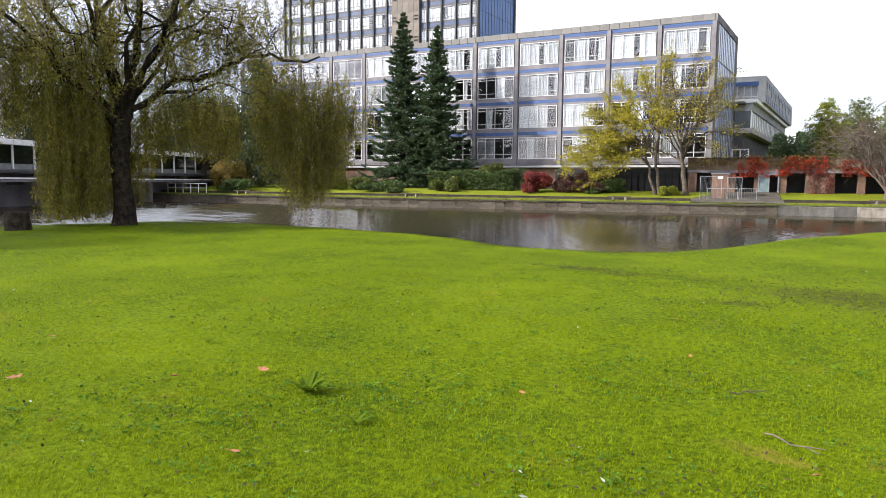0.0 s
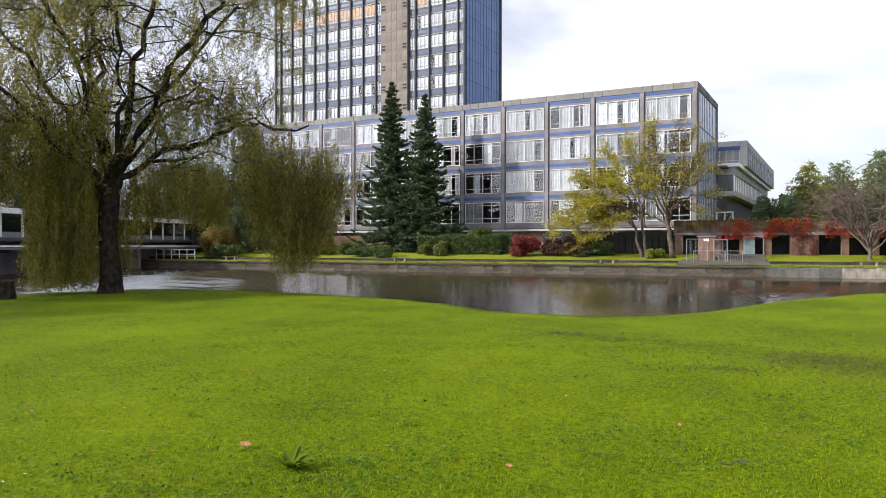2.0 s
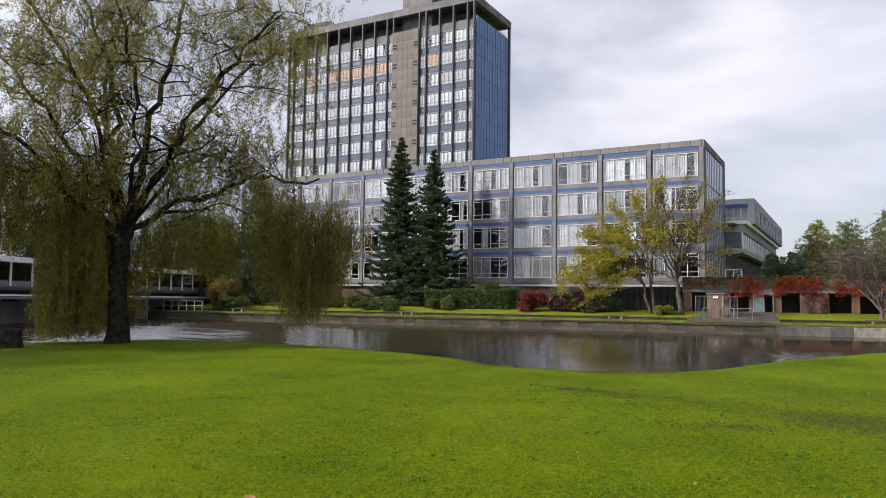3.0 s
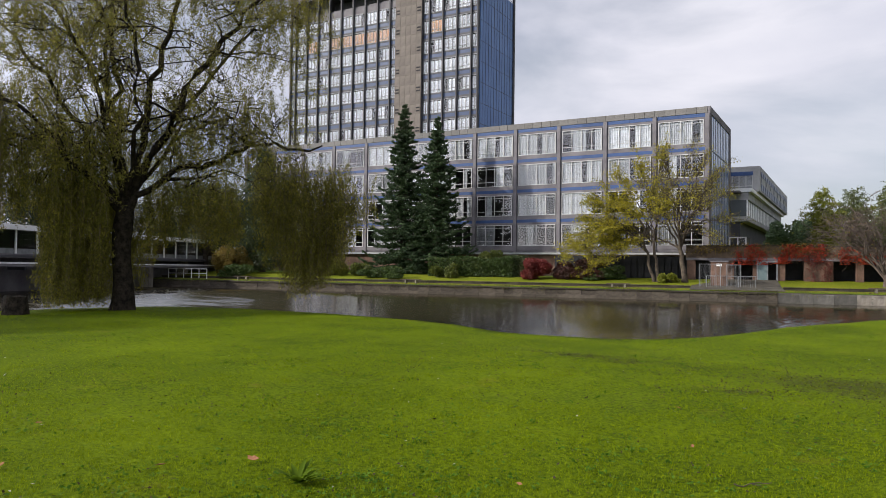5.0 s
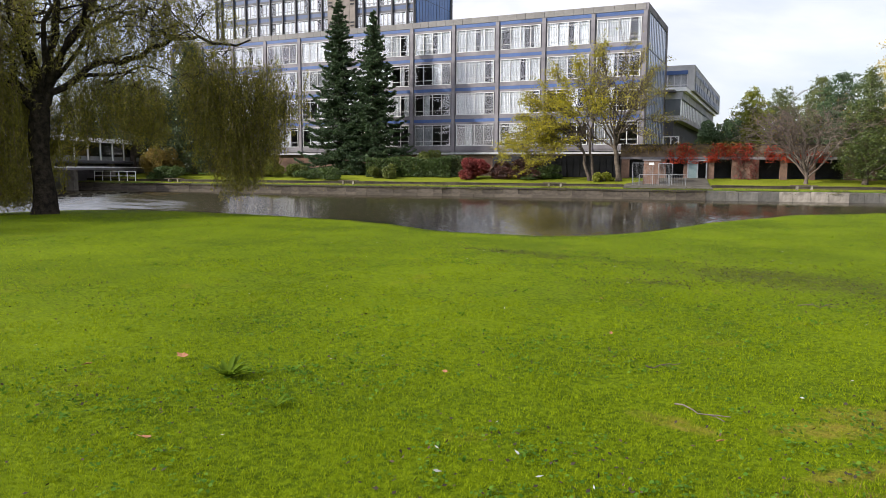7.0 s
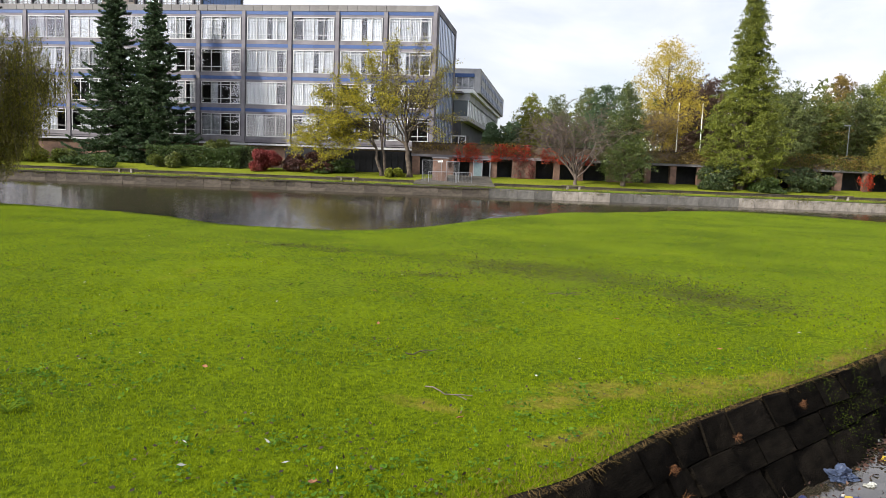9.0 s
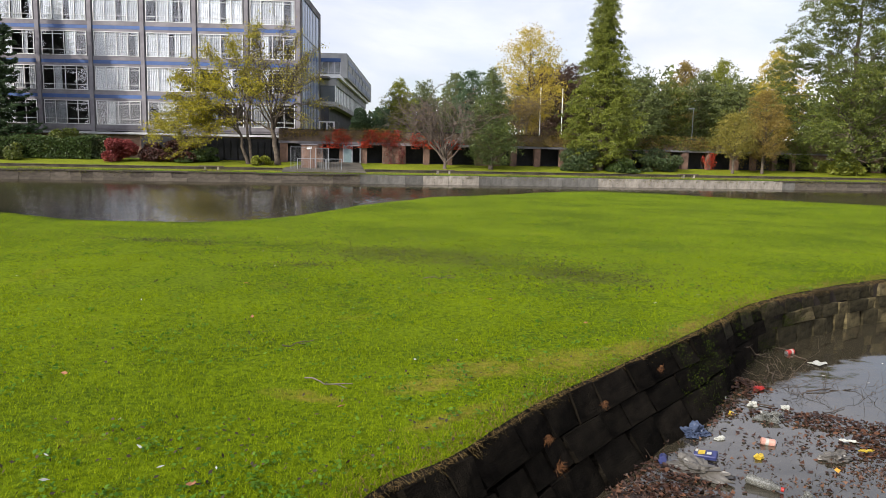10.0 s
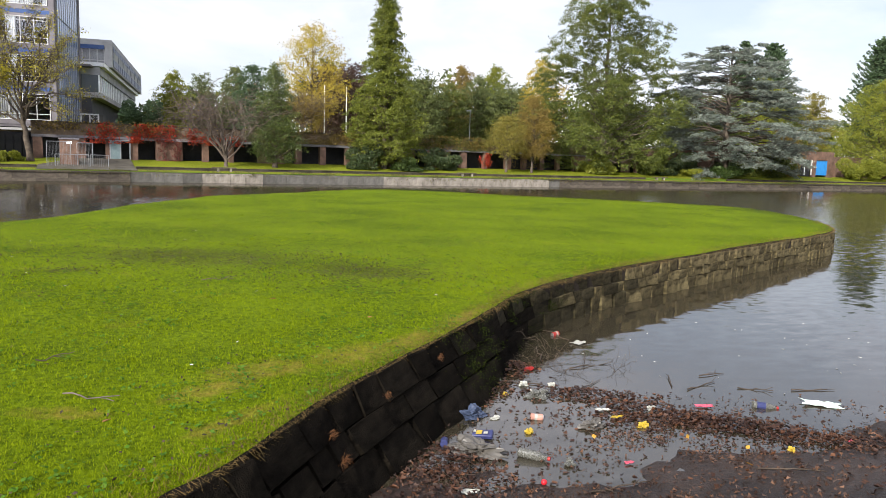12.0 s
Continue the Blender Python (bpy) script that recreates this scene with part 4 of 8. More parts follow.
def grow(rng, p0, p1, r0, r1, steps=6, wander=0.08, sag=0.0):
    """A branch from p0 to p1 with wandering and an upward or sagging bow."""
    p0, p1 = np.asarray(p0, float), np.asarray(p1, float)
    t = np.linspace(0, 1, steps + 1)
    L = np.linalg.norm(p1 - p0)
    w = rng.normal(0, wander * L, (steps + 1, 3)) * np.sin(np.pi * t)[:, None]
    p = p0 + (p1 - p0) * t[:, None] + w
    p[:, 2] += sag * L * np.sin(np.pi * t)
    return np.column_stack([p, r0 + (r1 - r0) * t])


def broad_tree(name, base, height, crown_c, crown_r, leaf_mat, n_leaf, seed, label, leaf=(0.22, 0.13), bark=None, trunk_r=0.3,
               limbs=9, subs=6, twigs=5, spread=0.5, fork=0.35, category="tree", lean=(0, 0), keep=1.0, taper=0.0, fine_leaf=2.5):
    """Trunk, limbs, boughs and twigs; leaves sit round the twigs."""
    rng = np.random.default_rng(seed)
    base, cc, cr = np.array(base, float), np.array(crown_c, float), np.array(crown_r, float)
    th = thing(name, base, label, category)
    top = base + np.array([lean[0], lean[1], height * fork])
    trunk = [grow(rng, base - [0, 0, 0.2], top, trunk_r, trunk_r * 0.72, 6, 0.02)]
    trunk[0][0, 3] *= 1.35
    boughs, mains, fine, pts = [], [], [], []

    def narrow(q):
        up = min(1.0, max(0.0, (q[2] - cc[2]) / cr[2]))
        return np.array([cc[0] + (q[0] - cc[0]) * (1 - taper * up), cc[1] + (q[1] - cc[1]) * (1 - taper * up), q[2]])

    for i in range(limbs):
        d = rng.normal(size=3)
        d[2] = abs(d[2]) * 0.9 - 0.15
        d /= np.linalg.norm(d)
        end = narrow(cc + d * cr * rng.uniform(0.45, 0.92))
        st = trunk[0][rng.integers(3, 7), :3] if i else top
        lb = grow(rng, st, end, trunk_r * 0.5, trunk_r * 0.12, 7, 0.06, 0.08)
        mains.append(lb)
        for j in range(subs):
            q = lb[rng.integers(2, 8)]
            d2 = rng.normal(size=3)
            d2 /= np.linalg.norm(d2)
            e2 = narrow(q[:3] * 0.45 + (cc + (d * 0.6 + d2 * 0.75) * cr * 0.95) * 0.55)
            sb = grow(rng, q[:3], e2, max(0.02, q[3] * 0.45), 0.015, 5, 0.08, 0.05)
            boughs.append(sb)
            for k in range(twigs):
                q2 = sb[rng.integers(1, 6)]
                d3 = rng.normal(size=3)
                d3[2] += 0.15
                d3 /= np.linalg.norm(d3)
                L = cr.mean() * rng.uniform(0.16, 0.34)
                tw = grow(rng, q2[:3], q2[:3] + d3 * L, 0.018, 0.007, 4, 0.08)
                fine.append(tw)
                pts.append(tw[1:, :3])
    v, f = tube_arrays(trunk, 10)
    link_mesh("trunk", array_mesh("trunk", v, f, True), bark or M_bark, th)
    for lb in mains:
        v, f = tube_arrays([lb], 7)
        link_mesh("limb", array_mesh("limb", v, f, True), bark or M_bark, th)
    v, f = tube_arrays(boughs, 4)
    link_mesh("branchwork", array_mesh("branchwork", v, f, True), bark or M_bark, th, kind="stuff")
    v, f = tube_arrays(fine, 3)
    link_mesh("twig_mass", array_mesh("twig_mass", v, f), bark or M_bark, th, kind="stuff")
    if n_leaf:
        n_leaf, leaf = int(n_leaf * fine_leaf), (leaf[0] / fine_leaf ** 0.5, leaf[1] / fine_leaf ** 0.5)
        pts = np.concatenate(pts)
        if keep < 1:
            pts = pts[rng.random(len(pts)) < keep]
        c = pts[rng.integers(0, len(pts), n_leaf)] + rng.normal(0, spread, (n_leaf, 3)) * [1, 1, 0.75]
        v, f = leaf_arrays(c, leaf[0] * 1.15, leaf[1] * 1.3, rng, 0.15, tri=True)
        link_mesh("crown", array_mesh("crown", v, f), leaf_mat, th, kind="stuff")
    return th


def lobed_tree(name, base, profile, depth, mat_, seed, label, lobe=2.0, lobes=6, clumps=26, leaves=30, leaf=(0.17, 0.12), trunk_r=0.3, bark=None, clump=0.55, flat=0.5, droop=0.0):
    """A full crown built up of lobes, each of many leafy sprays. profile: (height, half-width) rows from the base."""
    rng = np.random.default_rng(seed)
    base = np.array(base, float)
    th = thing(name, base, label, "tree")
    hs, ws = [q[0] for q in profile], [q[1] for q in profile]
    top = hs[-1]
    trunk = grow(rng, base - [0, 0, 0.2], base + [0, 0, top * 0.86], trunk_r, trunk_r * 0.15, 9, 0.012)
    trunk[0, 3] *= 1.3
    v, f = tube_arrays([trunk], 9)
    link_mesh("trunk", array_mesh("trunk", v, f, True), bark or M_bark, th)
    cs, boughs = [], []
    z = hs[0]
    while z < top:
        w = np.interp(z, hs, ws)
        r = min(lobe, 0.55 * w + 0.25)
        k = max(3, int(lobes * (0.35 + 0.65 * w / max(ws))))
        a0 = rng.uniform(0, 6.28)
        for i in range(k):
            a = a0 + i * 6.283 / k + rng.normal(0, 0.25)
            rr = max(0.0, w - r * 0.8) * (rng.uniform(0.25, 0.7) if i % 3 == 0 else rng.uniform(0.8, 1.08))
            q = base + [math.cos(a) * rr, math.sin(a) * rr * depth, z + rng.normal(0, r * 0.28) - droop * rr]
            cs.append((q, r * rng.uniform(0.75, 1.15)))
            zt = max(base[2] + 0.4, q[2] - 0.45 * rr - 0.6)
            st = np.array([np.interp(zt, trunk[:, 2], trunk[:, c]) for c in range(3)])
            boughs.append(grow(rng, st, q, 0.03 + trunk_r * 0.22 * (1 - z / top), 0.02, 6, 0.05, 0.06))
        z += r * 0.85
    v, f = tube_arrays(boughs, 5)
    link_mesh("branchwork", array_mesh("branchwork", v, f, True), bark or M_bark, th, kind="stuff")
    pts = []
    for q, r in cs:
        m = max(5, int(clumps * (r / lobe) ** 1.6))
        d = rng.normal(size=(m, 3))
        d /= np.linalg.norm(d, axis=1)[:, None]
        d[:, 2] = d[:, 2] * 0.8 + 0.12
        cc = q + d * r * rng.uniform(0.55, 1.05, (m, 1))
        for e in cc:
            g = rng.normal(size=(leaves, 3)) * clump * rng.uniform(0.6, 1.15) * [0.62, 0.62, 0.62 * (1 - flat)]
            out = e - q
            g[:, 2] -= 0.25 * (g[:, :2] @ (out[:2] / (np.linalg.norm(out[:2]) + 0.1)))
            pts.append(e + g)
    c = np.concatenate(pts)
    c = c[c[:, 2] > base[2] + 0.25]
    v, f = leaf_arrays(c, leaf[0], leaf[1], rng, 0.12, tri=True)
    link_mesh("crown", array_mesh("crown", v, f), mat_, th, kind="stuff")
    return th


def conifer(name, base, height, radius, leaf_mat, seed, label, whorl=0.42, per=9, needle=(0.34, 0.10), dens=26, droop=0.28, shape=1.0, start=0.06, rise=0.0, ragged=0.22, trunk_r=0.25, outline=None, fuzz=0.05):
    """Straight trunk, whorls of boughs, each with sprays of needles."""
    rng = np.random.default_rng(seed)
    base = np.array(base, float)
    th = thing(name, base, label, "tree")
    trunk = np.array([[base[0], base[1], base[2] - 0.2 + height * t, trunk_r * (1 - t) + 0.02] for t in np.linspace(0, 1, 9)])
    v, f = tube_arrays([trunk], 8)
    link_mesh("trunk", array_mesh("trunk", v, f, True), M_bark, th)
    boughs, c, al = [], [], []
    z = height * start
    while z < height * 0.985:
        t = z / height
        R = radius * (np.interp(t, outline[0], outline[1]) if outline else (1 - t) ** shape) + 0.12
        a0 = rng.uniform(0, 6.28)
        for k in range(per):
            a = a0 + k * 2 * np.pi / per + rng.normal(0, 0.18)
            L = R * rng.uniform(1 - ragged * 1.6, 1 + ragged * 0.6)
            dz = rise * L - droop * L * 0.5
            p0 = base + [0, 0, z + rng.normal(0, whorl * 0.3)]
            p1 = p0 + [np.cos(a) * L, np.sin(a) * L, dz]
            b = grow(rng, p0, p1, 0.02 + 0.012 * R, 0.008, 5, 0.02, -droop * 0.25)
            b[-1, 2] += 0.10 * L
            boughs.append(b)
            n = max(4, int(dens * L * 1.5))
            s = rng.random(n) ** 0.7
            pp = np.stack([np.interp(s, np.linspace(0, 1, 6), b[:, q]) for q in range(3)], 1)
            side = np.array([-np.sin(a), np.cos(a), 0])
            wdt = (0.30 * L * (1 - s * 0.72))[:, None]
            off = rng.uniform(-1, 1, (n, 1)) * wdt
            pp = pp + side * off + [0, 0, 1] * (-np.abs(off) * 0.25 + rng.normal(0, fuzz, (n, 1)))
            c.append(pp)
            al.append(np.array([np.cos(a), np.sin(a), -0.15]) * 0.9 + side * np.sign(off) * 0.7)
        z += whorl * (0.75 + 0.5 * (1 - t))
    v, f = tube_arrays(boughs, 4)
    link_mesh("branchwork", array_mesh("branchwork", v, f), M_bark, th, kind="stuff")
    c, al = np.concatenate(c), np.concatenate(al)
    v, f = leaf_arrays(c, needle[0] * 1.05, needle[1] * 1.2, rng, 0.05, 0.0, al, tri=True)
    link_mesh("crown", array_mesh("crown", v, f), leaf_mat, th, kind="stuff")
    return th


def leaf_cloud(rng, centres, radii, n, shell=0.55):
    """Points in lumpy blobs, denser to the outside."""
    k = rng.integers(0, len(centres), n)
    d = rng.normal(size=(n, 3))
    d /= np.linalg.norm(d, axis=1)[:, None]
    r = shell + (1 - shell) * rng.random((n, 1)) ** 0.6
    return np.asarray(centres)[k] + d * r * np.asarray(radii)[k]


def shrub(name, centre, size, mat_, n, seed, label, leaf=(0.14, 0.09), lumps=14, category="shrub", stems=True):
    """A bush: short stems and a lumpy leafy mass that reaches the ground."""
    rng = np.random.default_rng(seed)
    centre, size = np.array(centre, float), np.array(size, float)
    th = thing(name, centre, label, category)
    cs = rng.uniform(-0.72, 0.72, (lumps, 3)) * size * [1, 1, 0.5] + centre + [0, 0, size[2] * 0.5]
    cs[:, 2] -= size[2] * 0.22 * (np.linalg.norm((cs - centre)[:, :2] / size[:2], axis=1)) ** 2
    rs = rng.uniform(0.26, 0.46, (lumps, 1)) * size * [1, 1, 0.75]
    if stems:
        st = [grow(rng, centre + [rng.normal(0, 0.15), rng.normal(0, 0.1), -0.1], q, 0.035, 0.01, 4, 0.06) for q in cs[:8]]
        v, f = tube_arrays(st, 4)
        link_mesh("stems", array_mesh("stems", v, f), M_bark, th)
    c = leaf_cloud(rng, cs, rs, int(n * 1.5))
    c[:, 2] = np.maximum(c[:, 2], centre[2] + 0.02)
    v, f = leaf_arrays(c, leaf[0], leaf[1], rng, tri=True)
    link_mesh("foliage", array_mesh("foliage", v, f), mat_, th, kind="stuff")
    return th


def hedge(name, u0, u1, off, depth, z0, z1, mat_, n, seed, label):
    """A clipped hedge along the far bank: woody core, leaves over its faces."""
    rng = np.random.default_rng(seed)
    th = thing(name, bk((u0 + u1) / 2, off, z0), label, "hedge")
    bm = bmesh.new()
    obox(bm, B0, BU, BN, u0 + 0.2, u1 - 0.2, off + 0.2, off + depth - 0.2, z0 - 0.1, z1 - 0.2)
    part("core", bm, M_earth, th)
    u = rng.uniform(u0, u1, n)
    o = off + depth * rng.random(n)
    z = rng.uniform(z0, z1, n)
    face = rng.random(n)
    o = np.where(face < 0.6, off + rng.normal(0, 0.09, n) + 0.12 * np.sin(u * 1.7 + z * 2), o)
    z = np.where(face >= 0.6, z1 + rng.normal(0, 0.08, n) + 0.10 * np.sin(u * 1.3), z)
    c = np.stack([B0[0] + BU[0] * u + BN[0] * o, B0[1] + BU[1] * u + BN[1] * o, z], 1)
    v, f = leaf_arrays(c, 0.16, 0.11, rng)
    link_mesh("foliage", array_mesh("foliage", v, f), mat_, th, kind="stuff")
    return th


def willow(base, seed):
    rng = np.random.default_rng(seed)
    base = np.array(base, float)
    rv, dv, zv = np.array([0.594, 0.805, 0]), np.array([-0.805, 0.594, 0]), np.array([0, 0, 1.0])
    th = thing("weeping_willow", base, "large weeping willow with yellowing leaves hanging in curtains", "tree")

    def at(s, d, z):
        return base + rv * s + dv * d + zv * z

    trunk = np.column_stack([np.array([at(0.06 * math.sin(i), 0, -0.3 + i * 0.55) for i in range(9)]), np.array([0.54, 0.42, 0.36, 0.33, 0.32, 0.33, 0.35, 0.31, 0.22])])
    v, f = tube_arrays([trunk], 14)
    link_mesh("trunk", array_mesh("trunk", v, f, True), M_willowbark, th)
    # leading limbs: their way out from the fork, and the girth at its foot
    ways = [
        (((0, 0, 3.6), (-0.3, 0, 6.6), (-0.5, 0.3, 9.9), (-2.1, 0.6, 13.8)), 0.24), (((0, 0, 3.8), (0.6, 0.2, 6.4), (1.1, 0.4, 9.4), (1.9, 0.2, 12.6), (2.2, 0, 15.0)), 0.25),
        (((0.1, 0, 3.8), (1.4, -0.3, 7.0), (2.8, -0.6, 9.7), (4.1, -0.6, 11.3), (5.4, -0.4, 13.2)), 0.26), (((0, 0, 3.5), (1.4, -0.5, 5.1), (3.0, -0.7, 5.5), (5.0, -0.6, 6.3), (7.2, -0.3, 6.4)), 0.22),
        (((0.1, 0, 4.0), (1.9, 0.8, 6.8), (3.2, 1.2, 7.2), (4.4, 1.3, 8.2)), 0.14), (((0, 0, 3.6), (-1.2, 0.5, 6.0), (-2.6, 0.8, 8.4), (-4.4, 0.6, 10.4)), 0.18),
        (((-0.1, 0, 3.5), (-1.6, -0.6, 5.2), (-3.2, -0.8, 7.0), (-5.6, -0.6, 8.2)), 0.18), (((0, 0, 4.0), (-0.8, 1.6, 7.4), (-0.8, 2.6, 10.6), (-0.2, 3.0, 14.0)), 0.18),
        (((0, 0, 3.9), (0.4, -1.5, 6.8), (0.2, -2.6, 9.4), (-0.8, -3.2, 12.2)), 0.16), (((0.2, 0, 4.0), (2.2, 1.8, 8.0), (4.6, 2.6, 11.4), (6.2, 2.4, 12.4)), 0.16),
        (((0, 0, 3.6), (-2.0, 1.6, 5.6), (-4.2, 2.0, 6.6), (-6.8, 1.6, 7.6)), 0.15), (((-0.2, 0, 5.0), (-1.4, -1.0, 9.0), (-3.4, -1.2, 11.8), (-4.4, -1.0, 13.4)), 0.14)]
    limbs, twigs, tips = [], [], []
    for way, r in ways:
        pts = np.array([at(*q) for q in way])
        k = np.linspace(0, len(pts) - 1, 4 * len(pts))
        path = np.stack([np.interp(k, np.arange(len(pts)), pts[:, c]) for c in range(3)], 1)
        for _ in range(2):
            path[1:-1] = (path[:-2] + 2 * path[1:-1] + path[2:]) / 4
        path[2:] += rng.normal(0, 0.10, path[2:].shape)
        path = np.column_stack([path, 0.03 + (0.6 * r - 0.03) * np.linspace(1, 0, len(path)) ** 0.8])
        v, f = tube_arrays([path], 8)
        link_mesh("limb", array_mesh("limb", v, f, True), M_willowbark, th)
        for j in range(15):
            q = path[rng.integers(4, len(path))]
            e = q[:3] + rv * rng.normal(0, 1.5) + dv * rng.normal(0, 1.4) + zv * rng.uniform(-0.5, 1.5)
            sb = grow(rng, q[:3], e, max(0.02, q[3] * 0.42), 0.012, 6, 0.10, 0.12)
            limbs.append(sb)
            for _ in range(6):
                q2 = sb[rng.integers(2, 7)]
                e2 = q2[:3] + rng.normal(0, 0.8, 3) + [0, 0, 0.05]
                tw = grow(rng, q2[:3], e2, 0.014, 0.006, 4, 0.10, 0.1)
                twigs.append(tw)
                tips += [tw[-1, :3], tw[2, :3]]
            tips.append(sb[-1, :3])
    v, f = tube_arrays(limbs, 5)
    link_mesh("branchwork", array_mesh("branchwork", v, f, True), M_willowbark, th, kind="stuff")
    # leafy sprays off the twigs: full at the crown's rim, thin round the bare heart
    strands, c, loose_c = [], [], []

    def hang(p, L, per_m, loose, into):
        n = max(2, int(L / 0.7))
        t = np.linspace(0, 1, n + 1)
        q = p[None] + np.outer(t, [0, 0, -L]) + np.cumsum(rng.normal(0, loose, (n + 1, 3)) * [1, 1, 0], 0)
        strands.append(np.column_stack([q, np.linspace(0.006, 0.003, n + 1)]))
        m = max(3, int(L * per_m))
        tt = rng.random(m)
        into.append(np.stack([np.interp(tt, t, q[:, a]) for a in range(3)], 1) + rng.normal(0, 0.07, (m, 3)))

    for p in tips:
        s, z = (p - base) @ rv, p[2] - base[2]
        heart = math.exp(-(((s - 1.0) / 2.6) ** 2 + ((z - 8.6) / 2.4) ** 2))
        if rng.random() < 0.6 * heart:
            continue
        for _ in range(3 if z > 9.5 and rng.random() < 0.5 else 2):
            hang(p + rng.normal(0, 0.26, 3), min(rng.uniform(0.25, 1.0) + (0.5 if z < 8 else 0) * rng.random(), z - 0.4), 60, 0.18, loose_c)
    # dense leafy boughs low in the crown
    for s0, s1, d0, d1, z0, z1, n in ((-7.0, 0.2, 0.2, 3.2, 3.8, 6.8, 480), (0.8, 4.6, 0.6, 3.0, 3.2, 5.0, 170), (4.8, 8.0, -0.8, 1.0, 4.0, 5.8, 130)):
        for _ in range(n):
            hang(at(rng.uniform(s0, s1), rng.uniform(d0, d1), rng.uniform(z0, z1)), rng.uniform(0.4, 1.3), 64, 0.16, loose_c)
    # the long curtains: place along the crown, depth, head, foot, number
    sx = [-9, -2.9, -2.4, -1.9, -0.5, 0.7, 1.3, 3.2, 4.6, 5.5, 6.4, 7.4, 8.4, 9.6]
    sf = [4.2, 3.4, 0.1, 0.05, 0.1, 0.8, 2.3, 2.4, 2.2, 1.3, 0.0, 0.5, 2.2, 3.6]
    for s0, s1, d0, d1, z0, z1, n in ((-7.5, -0.6, -1.5, 1.5, 4.2, 7.0, 250), (-7.0, 0.2, 1.0, 3.2, 3.6, 6.4, 240), (-2.5, -0.5, -0.8, 1.6, 3.0, 4.8, 170), (-0.4, 1.0, 0.6, 2.4, 2.2, 4.6, 40),
                                      (0.8, 4.2, 0.2, 2.6, 3.2, 5.0, 110), (4.8, 8.4, -1.1, 1.1, 3.6, 6.0, 230), (5.9, 8.2, -0.9, 0.9, 2.4, 5.0, 130), (7.8, 9.4, -0.8, 0.8, 4.4, 6.2, 45)):
        for _ in range(n):
            s = rng.uniform(s0, s1)
            p = at(s, rng.uniform(d0, d1), rng.uniform(z0, z1) - 0.05 * max(0, s - 6) ** 2)
            foot = np.interp(s, sx, sf) + abs(rng.normal(0, 0.25 if z1 == 4.8 else 0.55))
            L = min(p[2] - base[2] - foot, rng.uniform(3.0, 5.0) if z1 == 4.8 else rng.uniform(0.9, 4.2))
            if L > 0.35:
                hang(p, L, 58, 0.09, c)
    v, f = tube_arrays(strands, 3)
    link_mesh("strand_mass", array_mesh("strand_mass", v, f), M_wood, th, kind="stuff")
    v, f = tube_arrays(twigs, 3)
    link_mesh("twig_mass", array_mesh("twig_mass", v, f), M_willowbark, th, kind="stuff")
    c, loose_c = np.concatenate(c), np.concatenate(loose_c)
    va, fa = leaf_arrays(c, 0.125, 0.036, rng, 0.75, tri=True)
    vb, fb = leaf_arrays(loose_c, 0.115, 0.036, rng, 0.3, tri=True)
    v, f = np.concatenate([va, vb]), np.concatenate([fa, fb + len(va)])
    link_mesh("crown", array_mesh("crown", v, f), M_willow, th, kind="stuff")
    return th


willow((-23.3, 17.2, lawn_z(-23.3, 17.2)), 21)

# tall dense trees added out of view down the lawn, to shade the willow's foot and the grass before it
for x, y, sd in ((-44.5, -4.1, 23), (-45.5, -12.5, 24)):
    lobed_tree("lime_tree", (x, y, lawn_z(x, y)), ((2.0, 3.8), (5.0, 4.8), (10.0, 5.0), (14.5, 4.2), (18.5, 1.5)), 1.0, M_oak, sd, "tall dense green tree, added out of view to shade the willow", lobe=2.0, lobes=11, clumps=18, leaves=18, leaf=(0.46, 0.34), trunk_r=0.45, clump=0.8, flat=0.2)

# two firs before the office block
conifer("fir_tree", (-43.0, 66.6, 0.8), 18.9, 4.5, M_fir, 31, "tall dark fir tree beside the far quay", dens=46, per=11, droop=0.25, whorl=0.52, needle=(0.30, 0.11), shape=0.85, ragged=0.30)
conifer("fir_tree", (-38.9, 66.8, 0.8), 17.1, 4.4, M_fir, 32, "dark fir tree, slightly shorter than its twin", dens=46, per=11, droop=0.25, whorl=0.52, needle=(0.30, 0.11), shape=0.85, ragged=0.30)
